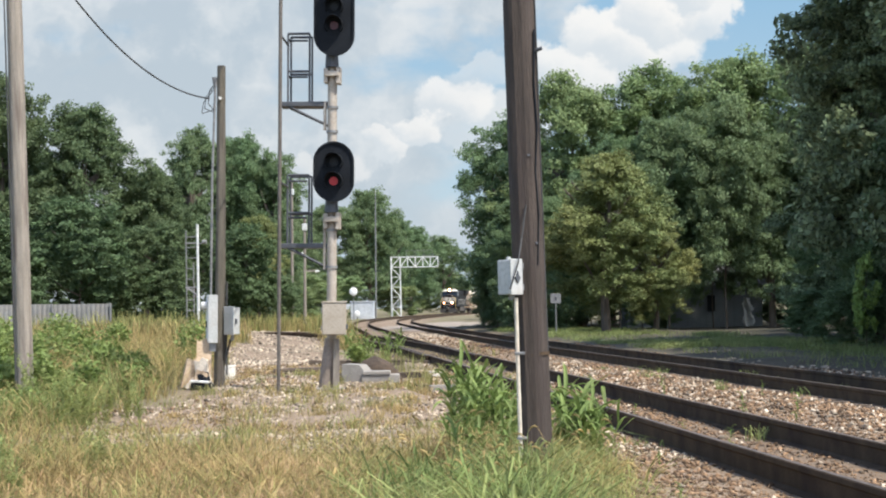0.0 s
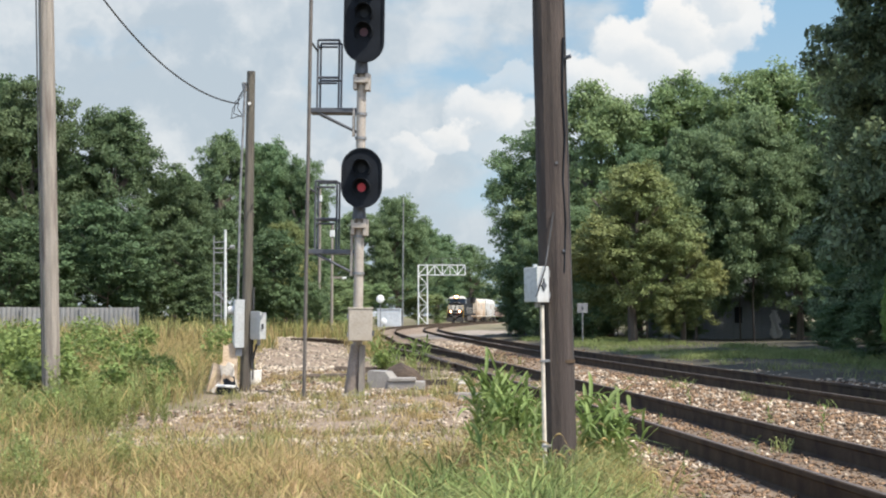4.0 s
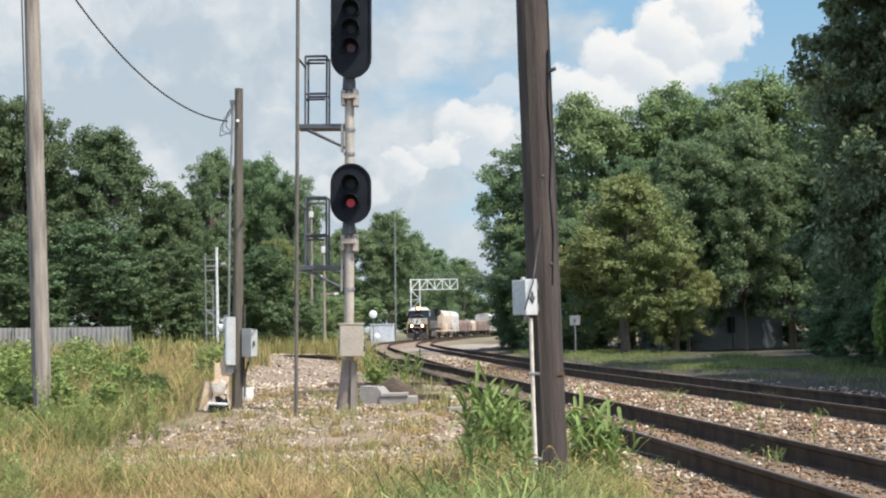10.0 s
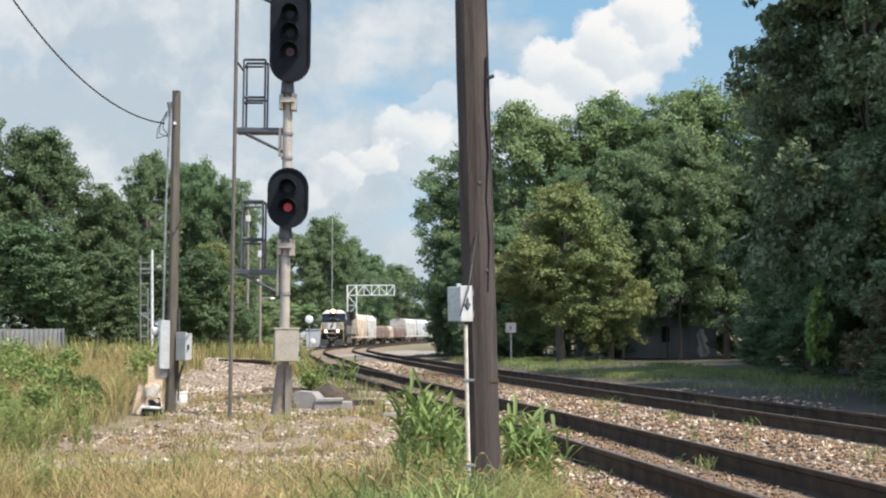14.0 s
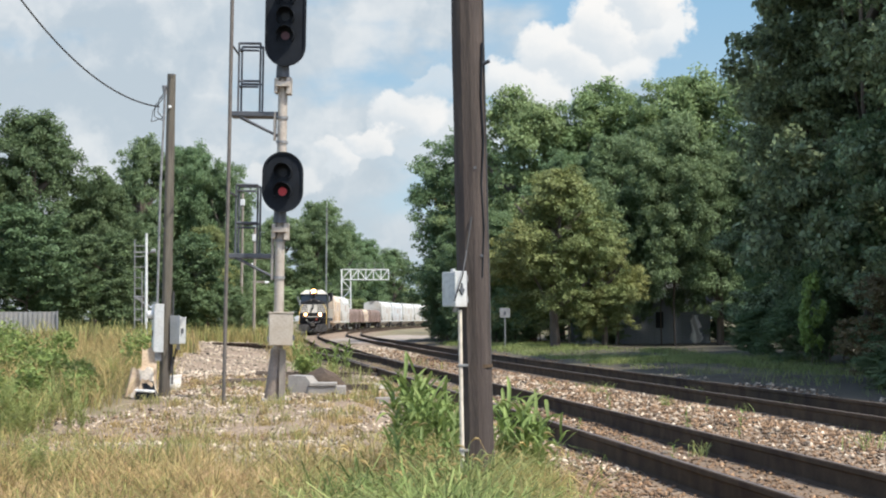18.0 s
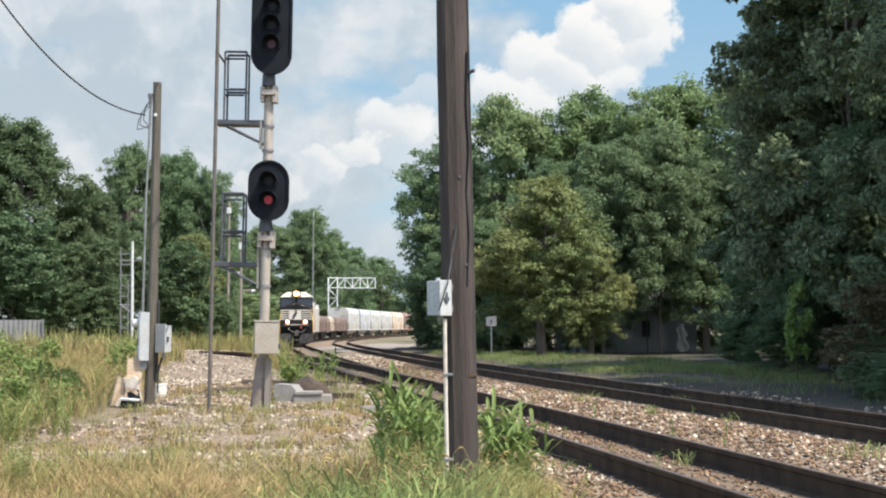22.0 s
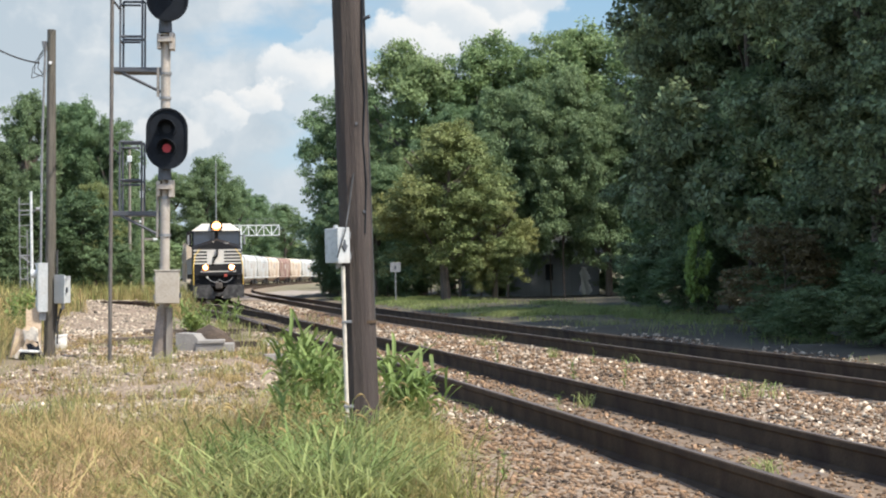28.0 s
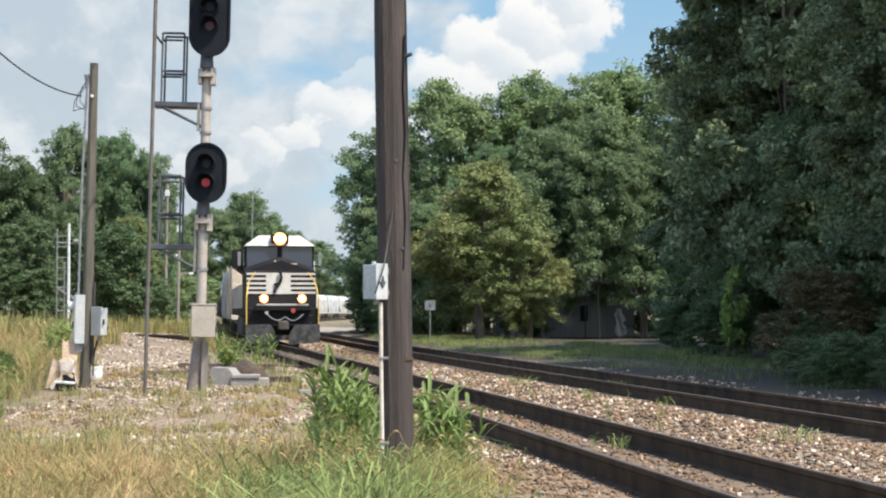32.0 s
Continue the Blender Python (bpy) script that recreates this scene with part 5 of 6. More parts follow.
def house():
    h = empty("house", pose(11.6, 107, float(ground_z(11.6, 107))))
    tagged(h, "low grey sided house in the shade behind trees", "house")
    part("wall", box(bmesh.new(), -4.2, 4.2, 0, 6, 0, 2.7), SIDING, h)
    sid = bmesh.new()
    box(sid, -4.2, 4.2, -0.03, 0.0, 0, 0.19)
    me = bpy.data.meshes.new("board")
    sid.to_mesh(me)
    sid.free()
    me.materials.append(SIDING)
    for i in range(13):
        o = new("siding_board", me)
        o.parent = h
        o.matrix_local = pose(0, 0, 0.05 + 0.2 * i, 4)
    bm = bmesh.new()
    for s in (-1, 1):
        slab(bm, [(-4.6, 2.6), (4.6, 2.6), (4.6, 2.72), (-4.6, 2.72)], -0.5, 3.2, Matrix.Translation((0, 0, 0)) if s < 0 else Matrix.Translation((0, 3.0, 0)))
    part("eaves", bm, SIDING, h)
    rf = bmesh.new()
    vs = [rf.verts.new(v) for v in ((-4.6, -0.5, 2.73), (4.6, -0.5, 2.73), (4.6, 3, 4.4), (-4.6, 3, 4.4), (4.6, 6.5, 2.73), (-4.6, 6.5, 2.73))]
    for f in ((0, 1, 2, 3), (3, 2, 4, 5), (0, 3, 5), (1, 4, 2), (0, 5, 4, 1)):
        rf.faces.new([vs[i] for i in f])
    part("roof", rf, SHINGLE, h)
    for x in (-1.9, 1.0):
        w = part("window", box(bmesh.new(), x - 0.3, x + 0.3, -0.09, -0.03, 0.95, 2.05), SIDING, h)
        part("pane", box(bmesh.new(), x - 0.24, x + 0.24, -0.11, -0.092, 1.0, 2.0), LENS_DARK, w, "dark window pane")
    # a ragged white sheet that stands in for a sunlit patch of the wall
    rng = np.random.default_rng(8)
    bm = bmesh.new()
    nx, nz = 10, 18
    grid = []
    for k in range(nz + 1):
        v = k / nz
        half = 0.33 - 0.1 * v + 0.09 * math.cos(4.2 * math.pi * (v - 0.2))
        row = []
        for i in range(nx + 1):
            u = 2 * i / nx - 1
            edge = half + (0.09 * rng.uniform(-1, 1) if i in (0, nx) else 0)
            row.append(bm.verts.new((u * edge + 0.03 * math.sin(5 * v), 0.07 * math.sin(4 * u + 6 * v) + 0.02 * rng.uniform(-1, 1), 1.75 * v + 0.04 * rng.uniform(-1, 1))))
        grid.append(row)
    for a, b in zip(grid, grid[1:]):
        for i in range(nx):
            bm.faces.new((a[i], a[i + 1], b[i + 1], b[i]))
    bmesh.ops.solidify(bm, geom=bm.faces[:], thickness=0.012)
    o = part("white_sheet", bm, WHITE_TRIM, None)
    o.matrix_world = pose(14.78, 106.2, float(ground_z(14.78, 106.2)) + 0.02)
    tagged(o, "ragged white sheet standing in for sunlight on a house wall", "plastic sheet")


house()


def pale_sticks():
    """Split pale boards thrown down beside the track."""
    for x, y, z, turn, tilt, ln in ((-2.0, 41.5, 0.05, 4, 2, 0.5), (-1.95, 41.8, 0.11, -6, 4, 0.42), (-2.12, 41.2, 0.05, 70, 0, 0.4), (-1.85, 41.0, 0.04, 12, 0, 0.35)):
        o = part("split_board", box(bmesh.new(), -ln / 2, ln / 2, -0.06, 0.06, -0.02, 0.02, 0.006), BLEACHED)
        o.matrix_world = pose(x, y, float(ground_z(x, y)) + z, 0, tilt, turn)
        tagged(o, "short bleached board dropped beside the track", "board", "split boards")


BLEACHED = surface("sun_bleached_wood", (0.5, 0.46, 0.41), (0.6, 0.56, 0.5), 4, 0.9, bump=0.4, fine=30, stretch=(1, 6, 6))
pale_sticks()


# ---- the train ----
TRAIN = []        # (car, distance of its middle behind the front, half truck spacing)


def wheelset(parent, y, r, width=1.5):
    bm = bmesh.new()
    tube(bm, (-width / 2, 0, 0), (width / 2, 0, 0), 0.08, n=10)
    for s in (-1, 1):
        tube(bm, (s * 0.72, 0, 0), (s * 0.82, 0, 0), r, r * 0.97, 24)
        tube(bm, (s * 0.69, 0, 0), (s * 0.72, 0, 0), r + 0.03, r + 0.03, 24)
        for k in range(5):
            a = 2 * math.pi * k / 5
            box(bm, -0.02, 0.02, -0.05, 0.05, r * 0.3, r * 0.75, m=Matrix.Translation((s * 0.83, 0, 0)) @ Matrix.Rotation(a, 4, "X"))
    w = part("wheelset", bm, WHEEL_STEEL, parent)
    w.location = (0, y, r)
    w["radius"] = r
    return w


def truck(parent, y, base, r, heavy):
    bm = bmesh.new()
    for s in (-1, 1):
        box(bm, s * 1.0 - 0.09, s * 1.0 + 0.09, y - base - 0.35, y + base + 0.35, r + (0.12 if heavy else 0.0), r + 0.42, 0.03)
        box(bm, s * 1.0 - 0.1, s * 1.0 + 0.1, y - 0.5, y + 0.5, r - 0.22, r + 0.2, 0.03)
        for a in ((-base, base) if not heavy else (-base, 0, base)):
            box(bm, s * 1.0 - 0.12, s * 1.0 + 0.12, y + a - 0.17, y + a + 0.17, r - 0.16, r + 0.2, 0.03)
    box(bm, -0.95, 0.95, y - 0.25, y + 0.25, r, r + 0.3)
    part("truck_frame", bm, LOCO_GRIME, parent)
    for a in ((-base, base) if not heavy else (-base, 0, base)):
        wheelset(parent, y + a, r)


def locomotive():
    L = empty("locomotive", Matrix())
    tagged(L, "black diesel freight locomotive with white striped nose, lamps lit", "locomotive")
    part("underframe", box(bmesh.new(), -1.46, 1.46, -10.3, 10.9, 1.28, 1.62, 0.03), LOCO_BLACK, L)
    part("fuel_tank", box(bmesh.new(), -1.4, 1.4, -3.0, 3.2, 0.35, 1.28, 0.15), LOCO_GRIME, L)
    part("pilot", box(bmesh.new(), -1.5, 1.5, -10.75, -10.3, 0.85, 1.62, 0.04), LOCO_BLACK, L)
    # the plow, a bent sheet
    bm = bmesh.new()
    slab(bm, [(-1.5, 0.22), (-0.25, 0.12), (-0.2, 0.45), (-0.5, 0.95), (-1.5, 0.95)], -11.15, -11.05, pose(0, 0, 0, 0, 0, 0))
    slab(bm, [(1.5, 0.22), (1.5, 0.95), (0.5, 0.95), (0.2, 0.45), (0.25, 0.12)], -11.15, -11.05)
    box(bm, -1.3, 1.3, -11.05, -10.7, 0.3, 0.5)
    part("snow_plow", bm, PLOW_GREY, L, "scuffed grey snow plow")
    part("platform_edge", box(bmesh.new(), -1.05, 1.05, -10.95, -10.7, 1.72, 1.79, 0.01), LOCO_WHITE, L, "white edge of the front platform")
    part("anticlimber", box(bmesh.new(), -1.15, 1.15, -11.0, -10.6, 1.5, 1.72, 0.03), LOCO_BLACK, L)
    # nose
    bm = bmesh.new()
    vs = [bm.verts.new(v) for v in ((-1.46, -9.75, 1.62), (1.46, -9.75, 1.62), (1.47, -9.55, 3.12), (-1.47, -9.55, 3.12), (0.0, -9.4, 3.62), (-1.47, -8.35, 1.62), (1.47, -8.35, 1.62),
                                    (1.47, -8.35, 3.32), (-1.47, -8.35, 3.32), (0.0, -8.35, 3.8), (-1.4, -9.35, 3.2), (1.4, -9.35, 3.2))]
    for f in ((0, 1, 2, 3), (3, 2, 11, 4, 10), (0, 3, 10, 8, 5), (1, 6, 7, 11, 2), (10, 4, 9, 8), (4, 11, 7, 9), (5, 8, 9, 7, 6)):
        bm.faces.new([vs[i] for i in f])
    nose = part("nose", bm, LOCO_BLACK, L, "sloping black nose with white stripes")

    def front_y(z):
        return -9.75 + 0.2 * (z - 1.62) / 1.5 - 0.012

    def stripe(x0, x1, z0, z1, mat_, name, lift=0.0):
        b = bmesh.new()
        v = [b.verts.new((x, front_y(z) - lift - d, z)) for d in (0.0, 0.012) for x, z in ((x0, z0), (x1, z0), (x1, z1), (x0, z1))]
        for f in ((4, 5, 6, 7), (3, 2, 1, 0), (0, 1, 5, 4), (1, 2, 6, 5), (2, 3, 7, 6), (3, 0, 4, 7)):
            b.faces.new([v[i] for i in f])
        return part(name, b, mat_, nose)

    for z in (3.04, 2.84, 2.64, 2.45, 2.26):
        stripe(-1.43, -0.62, z - 0.045, z + 0.045, LOCO_WHITE, "stripe")
        stripe(0.4, 1.43, z - 0.045, z + 0.045, LOCO_WHITE, "stripe")
    stripe(-0.62, 0.4, 2.2, 3.085, LOCO_WHITE, "emblem_panel")
    b = bmesh.new()
    out = [(-0.34, 2.2), (-0.24, 2.42), (-0.3, 2.55), (-0.12, 2.62), (-0.02, 2.84), (-0.1, 3.0), (0.02, 3.02), (0.06, 2.8), (0.02, 2.6), (-0.04, 2.5), (-0.14, 2.4), (-0.22, 2.3), (-0.2, 2.18)]
    slab(b, [(u, v * 1.045 - 0.03) for u, v in out], -9.73, -9.6, pose(0, -0.03, 0, 0))
    part("emblem", b, LOCO_BLACK, nose, "dark plain emblem shape")
    part("nose_lamp", box(bmesh.new(), -0.28, -0.2, -9.42, -9.34, 3.54, 3.61), LOCO_WHITE, L, "small white fitting on the nose top")
    part("number_bar", box(bmesh.new(), 0.4, 0.68, -9.44, -9.36, 3.44, 3.49), LOCO_WHITE, L, "pale bar of lettering")
    # cab
    part("cab", slab(bmesh.new(), [(-1.46, 1.62), (1.46, 1.62), (1.46, 4.25), (-1.46, 4.25)], -8.34, -5.9), LOCO_BLACK, L)
    for x0, x1 in ((-1.38, -0.1), (0.1, 1.38)):
        b = bmesh.new()
        slab(b, [(x0, 3.32 if x0 < 0 else 3.76), (x1, 3.76 if x0 < 0 else 3.32), (x1, 4.21), (x0, 4.21)], -8.39, -8.345)
        part("windshield", b, CAB_GLASS, L, "blue-grey cab windshield")
    for s in (-1, 1):
        part("side_window", box(bmesh.new(), s * 1.465 - 0.012, s * 1.465 + 0.012, -8.0, -6.4, 3.4, 4.15), CAB_GLASS, L)
        for z in (3.4, 3.95):
            bars("mirror_arm", [((s * 1.44, -8.3, z), (s * 1.7, -8.35, z))], 0.02, LOCO_BLACK, L)
        part("mirror", box(bmesh.new(), s * 1.7 - 0.06, s * 1.7 + 0.06, -8.4, -8.36, 3.4, 4.0, 0.01), GALV, L)
    b = bmesh.new()
    lo = [(-1.5, -8.5, 4.25), (1.5, -8.5, 4.25), (1.5, -5.9, 4.25), (-1.5, -5.9, 4.25)]
    hi = [(-0.86, -8.2, 4.7), (0.86, -8.2, 4.7), (0.86, -5.9, 4.74), (-0.86, -5.9, 4.74)]
    v = [b.verts.new(q) for q in lo + hi]
    for f in ((0, 1, 5, 4), (1, 2, 6, 5), (2, 3, 7, 6), (3, 0, 4, 7), (4, 5, 6, 7), (3, 2, 1, 0)):
        b.faces.new([v[i] for i in f])
    part("cab_roof", b, LOCO_WHITE, L, "white sloped cab roof")
    part("headlamp_housing", box(bmesh.new(), -0.36, 0.36, -8.62, -8.2, 4.36, 4.74, 0.03), LOCO_BLACK, L)
    # The headlamp's glare, drawn as a glowing disc behind it.
    part("lamp_reflector", tube(bmesh.new(), (0, -8.62, 4.55), (0, -8.66, 4.55), 0.26, n=24), LAMP_GLARE, L, "orange glowing disc standing in for lamp glare")
    for x in (-0.1, 0.1):
        part("headlamp", tube(bmesh.new(), (x, -8.64, 4.55), (x, -8.7, 4.55), 0.1, n=20), LAMP_WARM, L, "lit warm headlamp")
    for x in (-0.77, 0.78):
        part("lamp_reflector", tube(bmesh.new(), (x, -10.99, 2.0), (x, -11.02, 2.0), 0.175, n=18), LAMP_GLARE, L, "orange glowing disc standing in for lamp glare")
        part("ditch_lamp", tube(bmesh.new(), (x, -11.0, 2.0), (x, -11.04, 2.0), 0.08, n=18), LAMP_WARM, L, "lit warm ditch lamp")
        part("ditch_lamp_case", tube(bmesh.new(), (x, -10.75, 2.0), (x, -11.0, 2.0), 0.14, n=18), LOCO_BLACK, L)
    part("marker", tube(bmesh.new(), (-0.66, -11.0, 1.42), (-0.66, -11.05, 1.42), 0.07), LOCO_WHITE, L, "pale round cap")
    part("hose_bag", tube(bmesh.new(), (0.42, -11.0, 1.52), (0.42, -11.06, 1.52), 0.1), surface("red_hose_cap", (0.35, 0.06, 0.04), (0.3, 0.05, 0.035), 3), L, "red hose coupling")
    # coupling hoses, hanging in waves
    b = bmesh.new()
    pts = [Vector((-0.66 + 1.5 * i / 22, -11.1, 1.38 - 0.18 * abs(math.sin(1.5 * i / 22 * 4.2)) - 0.12 * math.sin(math.pi * i / 22))) for i in range(23)]
    for p, q in zip(pts, pts[1:]):
        tube(b, p, q, 0.026, n=6)
    part("brake_hose", b, GALV, L, "pale looped brake hose")
    b = bmesh.new()
    box(b, -0.14, 0.14, -11.45, -10.6, 0.78, 1.05, 0.04)
    box(b, -0.22, 0.2, -11.75, -11.4, 0.72, 1.1, 0.06)
    part("coupler", b, LOCO_GRIME, L)
    for s in (-1, 1):
        bars("handrail", [((s * 1.47, -10.82, 0.75), (s * 1.47, -10.82, 2.05)), ((s * 1.47, -10.82, 2.05), (s * 1.36, -10.2, 2.72)), ((s * 1.36, -10.2, 2.72), (s * 1.08, -10.1, 3.1))], 0.028, YELLOW, L, "yellow grab rail")
        bars("walkway_rail", [((s * 1.48, -5.8, 2.65), (s * 1.48, 10.6, 2.65))] + [((s * 1.48, -5.8 + 1.64 * i, 1.62), (s * 1.48, -5.8 + 1.64 * i, 2.65)) for i in range(11)], 0.022, LOCO_WHITE, L)
        for k in range(4):
            part("step", box(bmesh.new(), s * 1.3 - 0.2, s * 1.3 + 0.2, -10.75, -10.35, 0.4 + 0.3 * k, 0.44 + 0.3 * k), LOCO_GRIME, L)
    part("long_hood", box(bmesh.new(), -0.95, 0.95, -5.9, 6.2, 1.62, 4.45, 0.06), LOCO_BLACK, L)
    part("radiator", slab(bmesh.new(), [(-0.95, 1.62), (0.95, 1.62), (0.95, 3.4), (1.5, 3.8), (1.5, 4.62), (-1.5, 4.62), (-1.5, 3.8), (-0.95, 3.4)], 6.2, 10.4), LOCO_BLACK, L)
    part("exhaust", box(bmesh.new(), -0.4, 0.4, -0.5, 0.6, 4.45, 4.7, 0.03), LOCO_GRIME, L)
    for k in range(8):
        for s in (-1, 1):
            part("hood_door", box(bmesh.new(), s * 0.965 - 0.015, s * 0.965 + 0.015, -5.7 + 1.48 * k, -4.35 + 1.48 * k, 1.9, 3.9, 0.01), LOCO_BLACK, L)
    for y in (-7.0, 7.2):
        truck(L, y, 1.75, 0.53, True)
    return L


def hopper(label, paint, half=8.6):
    H = empty("covered_hopper", Matrix())
    tagged(H, label, "freight car", "cars of the train")
    sec = [(-1.5, 1.25), (1.5, 1.25), (1.56, 2.3), (1.53, 3.6), (1.38, 4.1), (0.95, 4.42), (-0.95, 4.42), (-1.38, 4.1), (-1.53, 3.6), (-1.56, 2.3)]
    bm = bmesh.new()
    n = len(sec)
    rings = []
    for y, low in ((-half, 2.5), (-half + 0.02, 2.5), (-half + 1.9, 1.25), (half - 1.9, 1.25), (half - 0.02, 2.5), (half, 2.5)):
        rings.append([bm.verts.new((x, y, max(z, low))) for x, z in sec])
    for a, b in zip(rings, rings[1:]):
        for i in range(n):
            j = (i + 1) % n
            bm.faces.new((a[i], a[j], b[j], b[i]))
    bm.faces.new(rings[0])
    bm.faces.new(rings[-1][::-1])
    part("body", bm, paint, H)
    part("sill", box(bmesh.new(), -1.5, 1.5, -half - 0.4, half + 0.4, 1.02, 1.26, 0.02), paint, H)
    bays = 3 if half > 8 else 2
    for k in range(bays):
        y = (k - (bays - 1) / 2) * 4.6
        b = bmesh.new()
        hi = [b.verts.new((x, y + yy, 1.05)) for x, yy in ((-1.35, -1.9), (1.35, -1.9), (1.35, 1.9), (-1.35, 1.9))]
        lo = [b.verts.new((x, y + yy, 0.38)) for x, yy in ((-0.6, -0.4), (0.6, -0.4), (0.6, 0.4), (-0.6, 0.4))]
        for i in range(4):
            j = (i + 1) % 4
            b.faces.new((lo[i], lo[j], hi[j], hi[i]))
        b.faces.new(lo[::-1])
        part("outlet", b, paint, H)
    for s in (-1, 1):
        for k in range(9):
            y = (k - 4) * (half - 2.2) / 4
            part("rib", box(bmesh.new(), s * 1.56 - 0.03, s * 1.56 + 0.03, y - 0.05, y + 0.05, 1.28, 3.6), paint, H)
        for e in (-1, 1):
            bars("ladder", [((s * 1.45, e * (half + 0.35), 1.1), (s * 1.45, e * (half + 0.35), 4.3)), ((s * 1.05, e * (half + 0.35), 1.1), (s * 1.05, e * (half + 0.35), 4.3))] +
                 [((s * 1.05, e * (half + 0.35), 1.3 + 0.4 * k), (s * 1.45, e * (half + 0.35), 1.3 + 0.4 * k)) for k in range(8)], 0.03, paint, H, n=6)
            bars("end_post", [((s * 1.4, e * (half + 0.3), 1.2), (s * 1.4, e * half, 3.9))], 0.06, paint, H)
    part("roof_walk", box(bmesh.new(), -0.35, 0.35, -half - 0.2, half + 0.2, 4.5, 4.55), GALV, H)
    for k in range(4):
        part("hatch", tube(bmesh.new(), (0, (k - 1.5) * half / 2.15, 4.4), (0, (k - 1.5) * half / 2.15, 4.5), 0.5, n=16), paint, H)
    for s in (-1, 1):
        part("lettering", box(bmesh.new(), s * 1.575 - 0.012, s * 1.575 + 0.012, -1.6, 1.2, 2.5, 3.3), surface("faded_lettering", (0.36, 0.3, 0.26), (0.42, 0.36, 0.31), 3), H, "faded block of unreadable lettering")
    for e in (-1, 1):
        part("coupler", box(bmesh.new(), -0.12, 0.12, min(e * (half + 0.4), e * (half + 0.8)), max(e * (half + 0.4), e * (half + 0.8)), 0.75, 1.0, 0.03), LOCO_GRIME, H)
        truck(H, e * (half - 1.7), 0.88, 0.42, False)
    return H


def coil_car(label, middle):
    G = empty("covered_gondola", Matrix())
    tagged(G, label, "freight car", "cars of the train")
    part("body", box(bmesh.new(), -1.5, 1.5, -7.9, 7.9, 1.0, 2.2, 0.03), GONDOLA_BROWN, G)
    for y0, y1, mt in ((-7.7, -3.1, GONDOLA_BROWN), (-3.0, 3.6, middle), (3.7, 7.7, GONDOLA_BROWN)):
        part("cover", slab(bmesh.new(), [(-1.45, 2.2), (1.45, 2.2), (1.42, 2.6), (1.1, 2.95), (-1.1, 2.95), (-1.42, 2.6)], y0, y1), mt, G)
    for s in (-1, 1):
        part("side_panel", box(bmesh.new(), s * 1.51 - 0.015, s * 1.51 + 0.015, -3.0, 3.6, 1.06, 2.16), middle, G)
        for k in range(11):
            y = -7.5 + 1.5 * k
            part("rib", box(bmesh.new(), s * 1.5 - 0.05, s * 1.5 + 0.05, y - 0.07, y + 0.07, 1.02, 2.2), GONDOLA_BROWN, G)
        for e in (-1, 1):
            bars("grab_iron", [((s * 1.52, e * 7.8, 1.2 + 0.3 * k), (s * 1.52, e * 7.3, 1.2 + 0.3 * k)) for k in range(4)], 0.02, GONDOLA_BROWN, G, n=6)
    for e in (-1, 1):
        part("coupler", box(bmesh.new(), -0.12, 0.12, min(e * 7.9, e * 8.4), max(e * 7.9, e * 8.4), 0.75, 1.0, 0.03), LOCO_GRIME, G)
        truck(G, e * 6.0, 0.88, 0.42, False)
    return G


def make_train():
    at = 11.75
    TRAIN.append((locomotive(), at, 7.1))
    at += 11.75
    made = {}
    for kind in ("short_beige", "short_white", "brown_gondola", "tan_gondola", "brown_gondola", "white", "grey", "white", "white", "beige", "rust", "beige", "white", "grey", "white"):
        low = "gondola" in kind
        half = 8.4 if low else 7.5 if "short" in kind else 9.4
        at += half
        if kind in made:
            car = copy_thing(made[kind], Matrix())
        elif low:
            car = coil_car("low brown gondola car with a tan cover section" if "tan" in kind else "low rusty brown gondola car", COVER_TAN if "tan" in kind else GONDOLA_BROWN)
        else:
            label, paint = {"beige": ("streaked beige covered hopper car", HOPPER_BEIGE), "white": ("dusty white covered hopper car", HOPPER_WHITE),
                            "grey": ("pale grey covered hopper car", HOPPER_GREY), "rust": ("rust brown covered hopper car", HOPPER_RUST)}[kind.split("_")[-1]]
            car = hopper(label, paint, half - 0.8)
        made.setdefault(kind, car)
        TRAIN.append((car, at, 6.0 if low else half - 2.5))
        at += half


make_train()

# way along the near track, from its length
_s = np.concatenate([[0], np.cumsum(np.hypot(np.diff(_x), np.diff(_y)))])
SPEED, START = 8.13, 328.0      # metres a second; metres ahead of the camera at the beginning


def on_track(s):
    return Vector((float(np.interp(s, _s, _x)), float(np.interp(s, _s, _y)), RAIL_Z))


def front_way(t):
    return float(np.interp(START, _y, _s)) - SPEED * t


